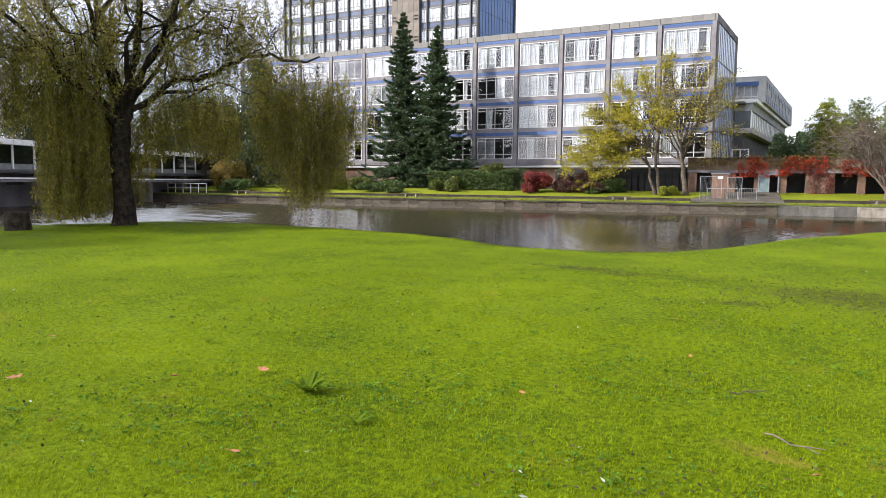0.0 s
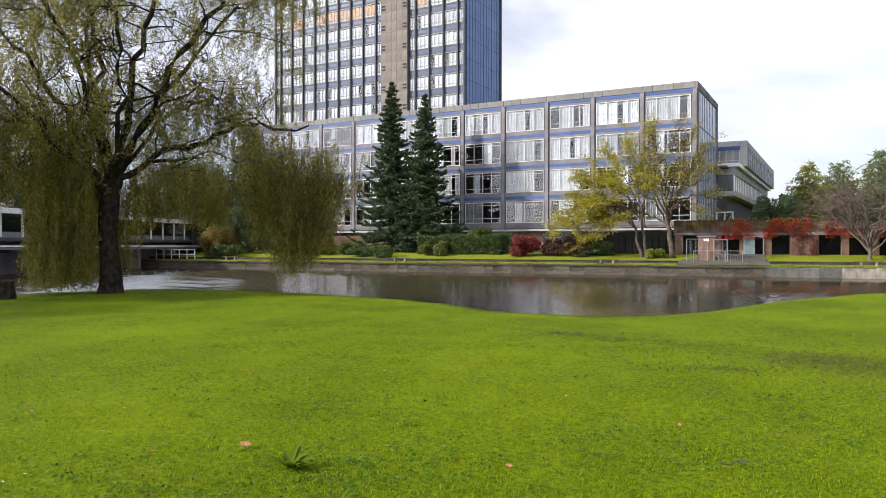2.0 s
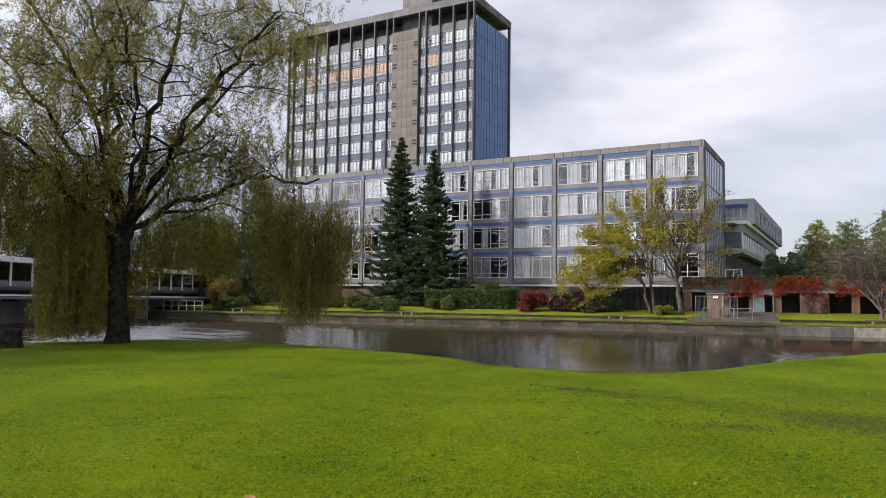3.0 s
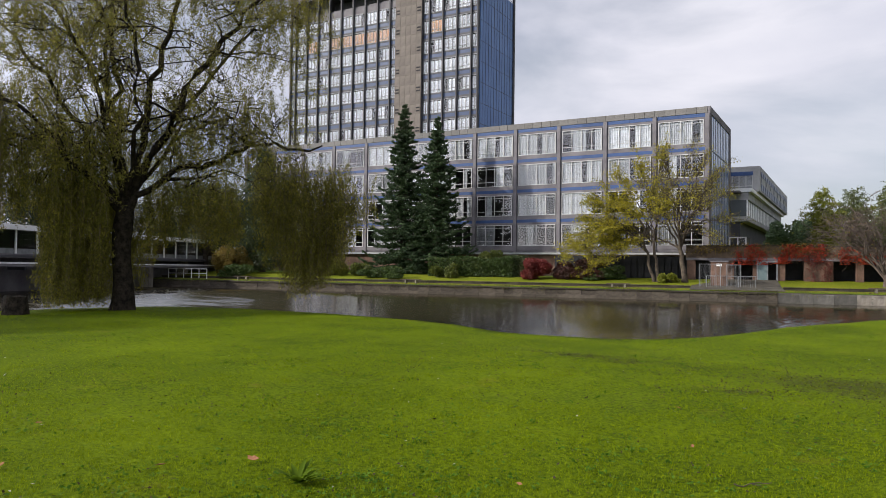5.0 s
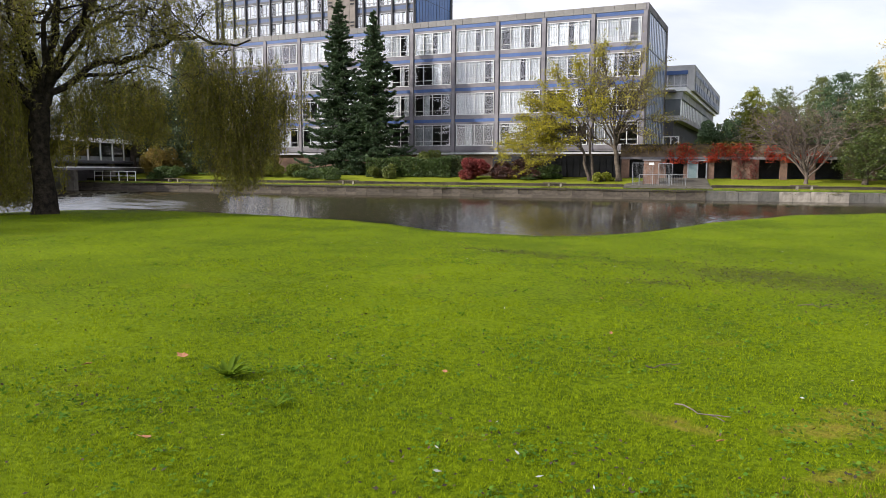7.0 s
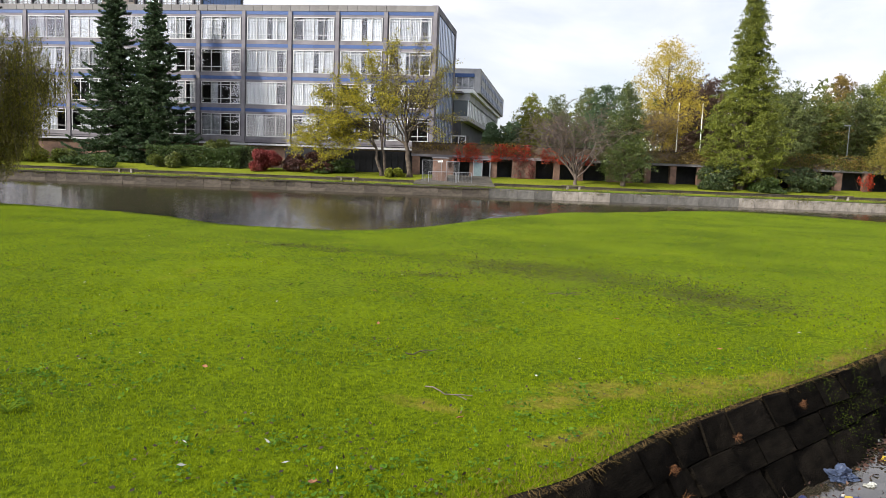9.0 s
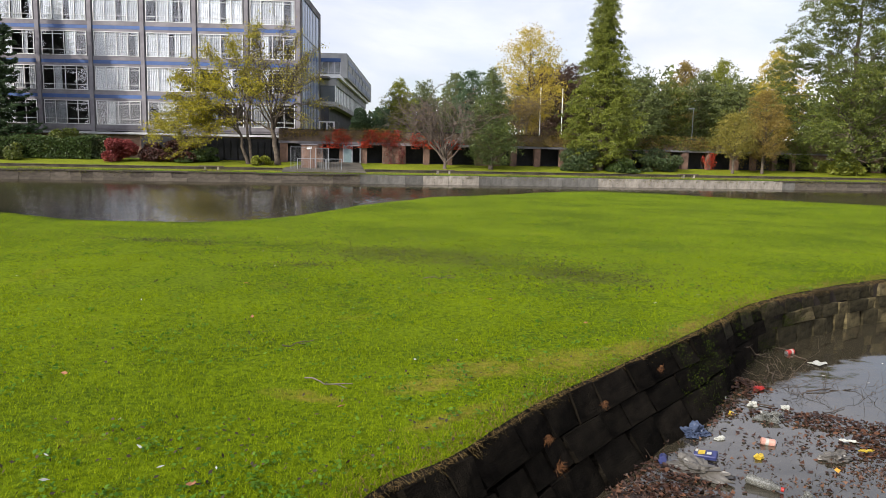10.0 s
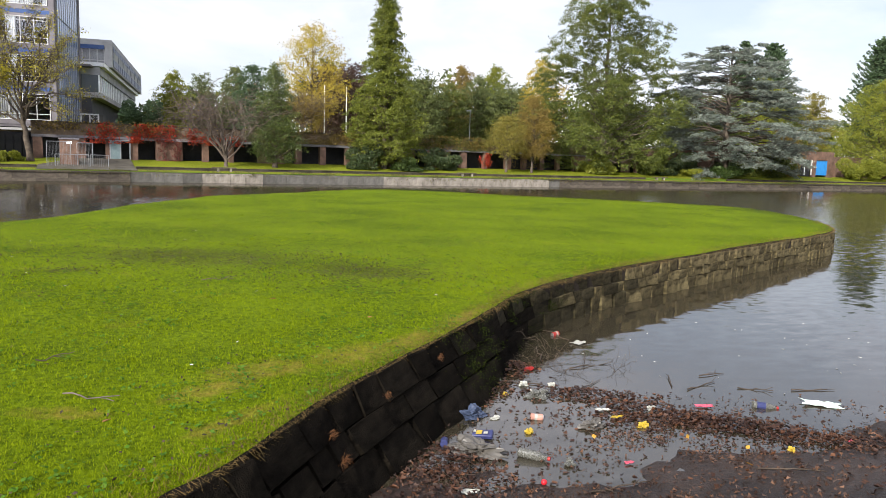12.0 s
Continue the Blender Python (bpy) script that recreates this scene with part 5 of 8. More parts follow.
# yellow maples: long level limbs that carry flat sprays of leaves
def spreading_maple(base, stems, tips, leaf_mat, seed, label, trunk_r, leafy, bare, leaf=(0.17, 0.13)):
    """stems: tops of the trunks over the base; tips: limb ends over the base; leafy, bare: leaves and twigs of a spray."""
    rng = np.random.default_rng(seed)
    base = np.array(base, float)
    th = thing("maple_tree", base, label, "tree")
    trunks, sprays, fine, pts = [], [], [], []
    for k, e in enumerate(stems):
        tr = grow(rng, base + [0.25 * k, 0.1 * k, -0.2], base + e, trunk_r, trunk_r * 0.62, 7, 0.025)
        tr[0, 3] *= 1.4
        trunks.append(tr)
        v, f = tube_arrays([tr], 10)
        link_mesh("trunk", array_mesh("trunk", v, f, True), M_bark, th)
    for e in tips:
        e = np.array(e, float)
        tr = trunks[int(rng.integers(len(trunks)))]
        st = tr[int(rng.integers(5, 8))]
        L = np.linalg.norm(base + e - st[:3])
        lb = grow(rng, st[:3], base + e, st[3] * 0.55, 0.018, 9, 0.035, 0.16 if e[2] < 8 else 0.06)
        v, f = tube_arrays([lb], 6)
        link_mesh("limb", array_mesh("limb", v, f, True), M_bark, th)
        out = (base + e - st[:3]) / L
        side = np.array([-out[1], out[0], 0.0])
        side /= np.linalg.norm(side) + 1e-6
        for k in range(int(6 + L * 2.1)):
            q = lb[int(rng.integers(3, 10))]
            d = out * rng.uniform(0.1, 0.9) + side * rng.choice([-1, 1]) * rng.uniform(0.3, 1.0) + [0, 0, rng.normal(0.12, 0.22)]
            d /= np.linalg.norm(d)
            bl = rng.uniform(0.7, 2.0)
            sb = grow(rng, q[:3], q[:3] + d * bl, max(0.014, q[3] * 0.45), 0.009, 5, 0.05, 0.08)
            sprays.append(sb)
            for j in range(bare):
                r = sb[int(rng.integers(1, 6))]
                w = d * 0.5 + rng.normal(0, 0.6, 3) * [1, 1, 0.7]
                fine.append(grow(rng, r[:3], r[:3] + w / np.linalg.norm(w) * rng.uniform(0.3, 0.8), 0.009, 0.005, 3, 0.08))
                n = rng.poisson(leafy)
                if n:
                    t = rng.uniform(0.2, 1.1, (n, 1))
                    c = fine[-1][0, :3] + (fine[-1][-1, :3] - fine[-1][0, :3]) * t + rng.normal(0, 1, (n, 3)) * [0.17, 0.17, 0.07]
                    c[:, 2] -= 0.10 * t[:, 0]
                    pts.append(c)
    v, f = tube_arrays(sprays, 4)
    link_mesh("branchwork", array_mesh("branchwork", v, f, True), M_bark, th, kind="stuff")
    v, f = tube_arrays(fine, 3)
    link_mesh("twig_mass", array_mesh("twig_mass", v, f), M_bark, th, kind="stuff")
    v, f = leaf_arrays(np.concatenate(pts), leaf[0], leaf[1], rng, 0.15, 0.3, tri=True)
    link_mesh("crown", array_mesh("crown", v, f), leaf_mat, th, kind="stuff")


spreading_maple((-15.4, 64.5, 0.8), [(-1.0, 0, 3.4), (-0.1, 0.3, 4.4)],
                [(-8.1, 0.3, 2.2), (-7.2, -1.2, 2.0), (-6.2, 1.0, 1.6), (-7.6, 1.5, 3.2), (-7.0, -0.5, 3.8), (-4.8, -1.8, 0.9), (-5.6, -2.2, 3.0), (-3.4, -1.4, 1.6), (-6.4, 0.5, 5.4),
                 (-6.2, -0.6, 6.8), (-5.0, 1.6, 4.6), (-4.2, 0, 8.2), (-2.8, -1.2, 9.2), (-1.3, 0.4, 10.0), (0.8, 0.2, 11.2), (-3.6, 2.0, 6.6), (1.6, -1.4, 6.4), (0.6, 1.8, 8.2), (-2.4, -2.4, 6.2)],
                M_yellow, 41, "spreading maple with layered yellow-green autumn leaves", 0.15, 8.2, 9, (0.155, 0.12))
spreading_maple((-12.9, 64.9, 0.8), [(-0.5, 0, 4.0)],
                [(-2.0, 0.4, 11.2), (0.3, -0.4, 11.2), (1.5, 0.6, 10.4), (3.1, 0, 9.4), (3.4, -0.8, 7.2), (3.7, 0.5, 4.8), (3.0, -1.2, 3.2), (-3.4, -0.6, 8.0), (-3.0, 0.8, 5.6), (-1.0, 2.2, 9.0), (-0.8, -2.4, 8.4),
                 (1.6, 2.2, 7.6), (1.8, -2.2, 6.4), (-2.2, -1.6, 9.8), (2.2, 1.0, 8.6), (-3.6, 0.2, 3.6)],
                M_thinyellow, 42, "half-bare maple with sparse yellow-green leaves", 0.24, 1.7, 13, (0.15, 0.11))
# bare cherry and neighbours on the terrace
p = bk(2.9, 6, 0.8)
broad_tree("bare_tree", p, 8.4, (p.x, p.y, 5.2), (6.2, 4.0, 4.0), M_russet, 250, 43, "leafless pale-barked tree on the far terrace", (0.15, 0.1), bark=M_barkgrey, trunk_r=0.16, limbs=17, subs=8, twigs=5, spread=0.2, fork=0.10)
p = bk(7.2, 6, 0.8)
lobed_tree("evergreen_tree", p, ((0.5, 1.8), (2.0, 2.9), (3.6, 2.5), (5.6, 1.7), (7.4, 1.2), (8.4, 0.3)), 0.85, M_holly, 44, "bushy dark evergreen with leaning trunks", lobe=0.95, lobes=10, clumps=15, leaves=24, leaf=(0.14, 0.10), trunk_r=0.2, clump=0.34, flat=0.3)
p = bk(18.3, 7.2, 0.85)
lobed_tree("dawn_redwood", p, ((0.9, 3.3), (2.5, 4.1), (5.0, 3.9), (7.5, 3.2), (9.5, 2.6), (12.0, 1.75), (15.0, 1.1), (17.0, 0.6), (18.6, 0.15)), 0.95, M_redwood, 45, "tall pointed conifer turning olive green", lobe=1.15, lobes=16, clumps=14, leaves=44, leaf=(0.16, 0.10), trunk_r=0.3, clump=0.30, flat=0.45)
for u, top, mt, sd, lb in ((31.7, 5.6, M_oliveyellow, 46, "small round tree with olive yellow leaves"), (34.9, 7.4, M_russet, 56, "small tree with orange russet leaves")):
    p = bk(u, 6.2, 0.85)
    lobed_tree("small_tree", p, ((1.7, 1.6), (3.0, 2.7), (top - 1.6, 2.3), (top, 0.9)), 0.9, mt, sd, lb, lobe=0.95, lobes=9, clumps=16, leaves=24, leaf=(0.13, 0.09), trunk_r=0.13, clump=0.4)
# upper terrace, above the colonnade
p = bk(13.6, 16, 3.9)
lobed_tree("golden_tree", p, ((1.5, 2.0), (3.5, 3.8), (6.0, 4.2), (8.5, 3.4), (10.6, 1.3)), 0.9, M_gold, 47, "tall tree with golden yellow leaves", lobe=1.3, lobes=9, clumps=14, leaves=20, leaf=(0.17, 0.12), trunk_r=0.22, clump=0.55, flat=0.3)
p = bk(11.5, 12.5, 3.9)
broad_tree("russet_tree", p, 4.6, (p.x, p.y, 6.2), (3.8, 2.4, 2.2), M_russet, 2600, 48, "thin brown tree losing its leaves", (0.17, 0.11), bark=M_barkgrey, trunk_r=0.14, limbs=12, subs=7, twigs=7, spread=0.3, fork=0.2)
p = bk(46.4, 8.6, 0.9)
lobed_tree("oak_tree", p, ((1.8, 8.6), (3.0, 10.8), (6.0, 11.2), (9.0, 10.2), (12.0, 8.8), (15.0, 7.4), (18.0, 5.6), (20.6, 2.4)), 0.62, M_oak, 49, "huge spreading green oak tree", lobe=2.0, lobes=13, clumps=24, leaves=46, leaf=(0.19, 0.14), trunk_r=0.45, clump=0.46, flat=0.55, droop=0.06)
# a close belt of garden trees on the upper terrace
BELT = [
    (23.8, 19, 6.9, 3.0, M_green, "green_tree", "rounded dark green tree on the upper terrace"), (27.6, 18, 7.2, 3.2, M_green, "green_tree", "rounded green tree on the upper terrace"),
    (31.5, 20, 6.8, 3.4, M_oak, "green_tree", "dense dark green tree on the upper terrace"), (35.2, 19, 7.6, 3.2, M_green, "green_tree", "bushy green tree on the upper terrace"),
    (37.2, 27, 9.6, 3.0, M_russet, "russet_tree", "tree with a rusty brown crown"), (42.2, 27, 10.2, 3.6, M_lime, "pale_tree", "pale yellow-green tree in the garden"),
    (43.4, 17, 10.4, 3.2, M_gold, "golden_tree", "golden autumn tree behind the great oak"), (23.0, 30, 9.8, 3.6, M_copper, "copper_tree", "dark copper tree behind the conifer"),
    (18.6, 27, 9.0, 2.6, M_copper, "copper_tree", "dark copper tree behind the conifer"), (40.0, 19, 7.4, 3.4, M_green, "green_tree", "green tree behind the great oak"),
    (2.6, 40, 7.6, 2.6, M_lime, "background_tree", "sunlit green tree rising behind the terrace wall"), (6.6, 44, 8.0, 3.0, M_green, "background_tree", "green tree rising behind the terrace wall"),
    (10.0, 38, 8.6, 2.8, M_green, "background_tree", "grey-green tree rising behind the terrace wall"), (9.6, 26, 7.6, 2.8, M_cypress, "background_tree", "dark green tree rising behind the terrace wall"),
    (72.0, 20, 8.6, 4.4, M_green, "green_tree", "green tree behind the cedar"), (80.5, 22, 9.0, 4.6, M_oak, "green_tree", "dull green tree behind the brick shed"),
    (89.5, 22, 11.6, 4.6, M_lime, "green_tree", "yellow-green tree behind the brick shed"), (97.5, 26, 11.4, 5.0, M_oak, "green_tree", "dull green tree at the garden's end"),
    (106.0, 26, 11.0, 5.0, M_oliveyellow, "green_tree", "yellow-green tree at the garden's end"), (101.5, 36, 12.4, 5.0, M_green, "green_tree", "far green tree at the garden's end"), (57.5, 18, 8.8, 4.0, M_oak, "green_tree", "dark green tree between the oak and the cedar")]
for i, (u, o, h, r, mt, nm, lb) in enumerate(BELT):
    lobed_tree(nm, bk(u, o, 3.9), ((0.3, r * 0.8), (h * 0.35, r * 1.05), (h * 0.65, r * 0.95), (h * 0.88, r * 0.6), (h, r * 0.15)), 0.85, mt, 900 + i, lb, lobe=1.4, lobes=9, clumps=12, leaves=26, leaf=(0.21, 0.16), trunk_r=0.2, clump=0.44)


def cedar(base, height, radius, seed):
    rng = np.random.default_rng(seed)
    base = np.array(base, float)
    th = thing("blue_cedar", base, "broad blue-grey cedar with level tiers of branches", "tree")
    trunk = np.array([[base[0], base[1], base[2] - 0.2 + height * t, 0.5 * (1 - t) + 0.04] for t in np.linspace(0, 1, 8)])
    v, f = tube_arrays([trunk], 8)
    link_mesh("trunk", array_mesh("trunk", v, f, True), M_bark, th)
    bs, c, al = [], [], []
    for i in range(170):
        t = rng.uniform(0.10, 0.98)
        a = rng.uniform(0, 6.28)
        L = radius * np.interp(t, (0, 0.2, 0.38, 0.6, 0.8, 1), (0.6, 0.85, 1.0, 0.72, 0.5, 0.08)) * rng.uniform(0.55, 1.1) + 0.4
        p0 = base + [0, 0, height * t]
        p1 = p0 + [np.cos(a) * L, np.sin(a) * L, rng.uniform(-0.12, 0.30) * L - (0.2 * L if t < 0.3 else 0)]
        b = grow(rng, p0, p1, 0.12 * (1 - t) + 0.04, 0.02, 7, 0.03, 0.05)
        bs.append(b)
        for k in range(int(6 + L * 1.6)):
            s = rng.uniform(0.4, 1.0) ** 0.8
            q = np.array([np.interp(s, np.linspace(0, 1, 8), b[:, w]) for w in range(3)])
            aa = a + rng.choice((-1, 1)) * rng.uniform(0.3, 1.2)
            l2 = L * 0.28 * (1.25 - s) + 0.5
            e = q + [np.cos(aa) * l2, np.sin(aa) * l2, rng.uniform(-0.4, 0.06) * l2]
            bs.append(grow(rng, q, e, 0.025, 0.008, 3, 0.05))
            n = int(26 * l2) + 5
            m = rng.random(n)
            c.append(q + (e - q) * m[:, None] + rng.normal(0, 0.14, (n, 3)) * [1, 1, 0.6] + [0, 0, 0.03])
            al.append(np.tile([np.cos(aa), np.sin(aa), 0.1], (n, 1)))
    v, f = tube_arrays(bs, 3)
    link_mesh("branchwork", array_mesh("branchwork", v, f), M_bark, th, kind="stuff")
    v, f = leaf_arrays(np.concatenate(c), 0.26, 0.10, rng, 0.0, 0.4, np.concatenate(al), True)
    link_mesh("crown", array_mesh("crown", v, f), M_cedar, th, kind="stuff")


cedar(bk(65.4, 7.8, 1.0), 16.2, 12.0, 61)
for u, o, h, r, sd in ((93.0, 30, 19.5, 3.4, 62), (100.0, 30, 19.6, 5.0, 63), (131.5, 30, 23.5, 8.0, 64)):
    conifer("cypress_tree", bk(u, o, 3.9), h, r, M_cypress, sd, "dark upright cypress standing behind the garden", whorl=0.5, per=9, dens=12, droop=-0.2, shape=0.55, rise=0.55, needle=(0.5, 0.26), ragged=0.25)
lobed_tree("acacia_tree", bk(98.0, 8.4, 1.2), ((0.8, 7.0), (4.0, 8.0), (8.0, 7.2), (11.0, 4.6), (13.2, 1.2)), 0.7, M_lime, 65, "large yellow-green tree by the far quay", lobe=1.8, lobes=11, clumps=18, leaves=30, leaf=(0.24, 0.13), trunk_r=0.3, clump=0.7)
lobed_tree("russet_tree", bk(80.0, 10.5, 1.0), ((1.2, 2.2), (3.2, 3.0), (5.6, 2.0), (6.8, 0.5)), 0.9, M_russet, 66, "small tree with russet leaves beside a brick shed", lobe=1.0, lobes=8, clumps=14, leaves=22, leaf=(0.17, 0.12), trunk_r=0.14, clump=0.45)
# far woods behind everything
rng = np.random.default_rng(80)
cs, rs = [], []
for i in range(150):
    u, o = rng.uniform(3, 175), rng.uniform(44, 75)
    h = rng.uniform(4.8, 7.0) if u < 22 else rng.uniform(8.0, 13.0)
    for k in range(6):
        cs.append(bk(u + rng.normal(0, 2.2), o + rng.normal(0, 2), 2.5 + h * (0.35 + 0.12 * k)))
        w = rng.uniform(1.4, 2.8)
        rs.append((w, w, w * 0.8))
c = leaf_cloud(rng, np.array(cs), np.array(rs), 75000, 0.35)
v, f = leaf_arrays(c, 0.76, 0.58, rng, tri=True)
tagged(link_mesh("far_woods", array_mesh("far_woods", v, f), M_oak), "belt of green autumn woodland behind the garden", "woods", kind="stuff")

# hedges and shrubs along the far bank
hedge("clipped_hedge", -36.5, -27.8, 8.2, 1.6, 0.85, 2.6, M_hedge, 9000, 91, "clipped green hedge before the office block")
hedge("tall_hedge", -29.2, -26.5, 8.6, 1.6, 0.85, 2.7, M_evergreen, 3500, 92, "dark clipped hedge before the office block")
for u, o, sx, sz, mt, sd, nm, lb in (
        (-25.4, 7.4, 1.7, 1.9, M_rose, 101, "red_shrub", "rounded shrub with crimson leaves"), (-21.4, 8.2, 3.0, 1.8, M_dusk, 102, "red_shrub", "dark maroon shrub by the far quay"),
        (-18.8, 8.0, 1.8, 1.2, M_hedge, 103, "green_shrub", "low green shrub under the maples"), (-46.8, 7.4, 1.5, 2.0, M_lime, 104, "yellow_shrub", "yellow-green shrub by the far quay"),
        (-43.6, 7.2, 1.3, 1.5, M_oak, 105, "green_shrub", "small olive green shrub near the firs"), (-40.5, 6.4, 2.6, 1.1, M_hedge, 106, "green_shrub", "spreading green shrub at the foot of the firs"),
        (-34.2, 7.2, 1.4, 1.5, M_oak, 107, "green_shrub", "dull green shrub beside the firs"), (-50.0, 7.6, 1.8, 1.9, M_hedge, 108, "green_shrub", "green shrub on the far bank"),
        (-59.5, 6.6, 2.2, 3.4, M_russet, 109, "russet_shrub", "tall russet shrub by the far quay"), (-57.2, 4.8, 2.4, 1.2, M_hedge, 110, "green_shrub", "rounded low green shrub on the far bank"),
        (-13.4, 6.3, 0.9, 0.9, M_lime, 111, "yellow_shrub", "little yellow shrub under the maples"), (-30.6, 9.4, 1.3, 2.6, M_oak, 112, "yellow_shrub", "loose yellow-green shrub over the hedge"),
        (16.2, 6.6, 2.4, 2.4, M_evergreen, 113, "evergreen_shrub", "dark evergreen shrub before the colonnade"), (24.2, 7.2, 2.2, 2.2, M_evergreen, 114, "evergreen_shrub", "dark evergreen shrub before the colonnade"),
        (19.8, 6.0, 1.8, 1.3, M_hedge, 115, "green_shrub", "low green shrub under the conifer"), (55.5, 7.4, 2.4, 2.2, M_evergreen, 116, "evergreen_shrub", "shady shrub under the cedar"),
        (57.8, 6.4, 1.7, 0.9, M_lime, 117, "yellow_shrub", "low yellow shrub under the cedar"), (70.5, 7.0, 5.5, 2.8, M_oak, 118, "green_shrub", "broad mixed shrub beside the cedar"),
        (63.5, 5.6, 3.2, 1.7, M_hedge, 119, "green_shrub", "green shrub at the foot of the cedar"), (44.8, 7.6, 2.2, 2.0, M_lime, 120, "yellow_shrub", "yellow-green shrub before the colonnade"),
        (52.8, 7.2, 2.0, 2.6, M_oak, 125, "green_shrub", "leafy green shrub beside the oak"), (58.8, 8.2, 2.8, 3.2, M_evergreen, 126, "evergreen_shrub", "tall shady evergreen under the cedar"),
        (67.5, 8.4, 3.6, 3.4, M_evergreen, 127, "evergreen_shrub", "tall dark evergreen behind the cedar"), (-3.6, 14.0, 2.2, 2.6, M_cypress, 128, "evergreen_shrub", "rounded dark shrub above the colonnade"),
        (76.5, 8.0, 2.8, 2.8, M_russet, 121, "russet_shrub", "rusty brown shrub by the brick shed"), (91.0, 6.2, 3.6, 3.0, M_lime, 122, "yellow_shrub", "broad yellow-green shrub by the far quay"),
        (100.5, 6.4, 5.5, 3.4, M_oak, 123, "green_shrub", "broad olive shrub by the far quay"), (111, 7.0, 6.5, 4.2, M_lime, 124, "yellow_shrub", "tall yellowing shrub by the far quay")):
    p = bk(u, o, 3.85 if o > 12 else terrace_z(max(o, 4.5)))
    shrub(nm, p, (sx, min(sx, 1.8), sz), mt, int(1500 + 900 * min(sx * sz, 9)), sd, lb, (0.2, 0.13) if u < 40 else (0.26, 0.17))

# ---------------------------------------------------------------- upper terrace and the colonnade below it
bm = bmesh.new()
rows_ = [(11.6, 3.9), (20, 3.95), (60, 4.1), (200, 7.0), (900, 14.0)]
us = [-7.5, 20, 50, 90, 140, 400]
gr = [[bm.verts.new(bk(u if i < 3 else u * (1 + i * 0.3), o, z)) for u in us] for i, (o, z) in enumerate(rows_)]
for i in range(len(rows_) - 1):
    for j in range(len(us) - 1):
        bm.faces.new((gr[i][j], gr[i][j + 1], gr[i + 1][j + 1], gr[i + 1][j]))
tagged(part("upper_terrace", bm, M_bankgrass), "grassy upper terrace behind the colonnade wall", "terrace", kind="structure")

col = thing("colonnade", bk(20, 9.5, 0.9), "long brick colonnade with dark bays under a stone wall", "colonnade")
U0, U1 = -12.0, 52.0
b_ = bmesh.new()
obox(b_, B0, BU, BN, U0, U1, 9.0, 9.6, 2.86, 3.86)
part("upper_wall", b_, surface("rubble_wall", (0.075, 0.055, 0.038), (0.16, 0.115, 0.08), 0.9, 0.9, 9, 0.5, dist=0.05), col, "reddish stone upper wall")
b_ = bmesh.new()
u = U0
rng = np.random.default_rng(7)
while u < U1:
    w = rng.uniform(0.55, 0.95)
    obox(b_, B0, BU, BN, u + 0.015, min(u + w, U1), 8.9, 9.7, 3.862, 3.97 + rng.uniform(-0.02, 0.02))
    u += w
part("coping", b_, M_stone, col, kind="stuff")
b_ = bmesh.new()
obox(b_, B0, BU, BN, U0, U1, 8.92, 9.5, 2.64, 2.858)
part("beam", b_, M_concrete, col, "pale concrete beam")
# back wall and roof near-black: the bays' shade is put into their colour
b_ = bmesh.new()
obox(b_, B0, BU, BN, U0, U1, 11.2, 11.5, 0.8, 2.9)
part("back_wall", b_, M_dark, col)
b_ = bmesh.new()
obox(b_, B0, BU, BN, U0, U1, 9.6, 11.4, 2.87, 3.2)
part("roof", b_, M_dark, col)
PIERS = [(-11.9, -11.2), (-8.6, -8.0), (-6.5, -6.2), (-4.5, -3.95), (-2.5, -0.3), (1.4, 1.95), (3.75, 4.15), (6.4, 8.9), (9.9, 10.5), (12.3, 12.9), (14.9, 18.6), (19.6, 20.2), (21.8, 22.4), (23.7, 26.2), (27.8, 28.5), (30.6, 31.0), (33.4, 34.1), (35.6, 36.1), (37.9, 38.4), (40.2, 40.6), (42.6, 46.0), (46.5, 48.4), (50.0, 51.0)]
for a, b in PIERS:
    pr = bmesh.new()
    obox(pr, B0, BU, BN, a, b, 9.02, 9.55, 0.8, 2.638)
    pier = part("pier", pr, M_brick, col, "brick pier")
# wall between colonnade end and office plinth, with dark upright boarding
b_ = bmesh.new()
obox(b_, B0, BU, BN, -24, -11, 10.6, 10.8, 0.8, 3.0)
fence = thing("board_fence", bk(-16, 10, 0.9), "dark vertical-board fence behind the maples", "fence")
part("rail", b_, M_dark, fence)
bd = stone_mesh("board", 0.52, 0.05, 2.0, rng, M_dark, 0.004)
u = -23.8
while u < -9.6:
    piece("board", bd, fence, pose(*bk(u, 9.9, 0.85), 0, 0, deg_b))
    u += 0.6
# plain stretch of terrace wall beyond the colonnade
b_ = bmesh.new()
obox(b_, B0, BU, BN, 52.0, 80.0, 9.1, 9.6, 0.8, 3.9)
obox(b_, B0, BU, BN, 88.0, 140.0, 9.6, 10.1, 0.8, 3.9)
tagged(part("terrace_wall", b_, M_brick), "old brick wall holding up the terrace", "wall", kind="structure")

# red creeper trailing over the wall

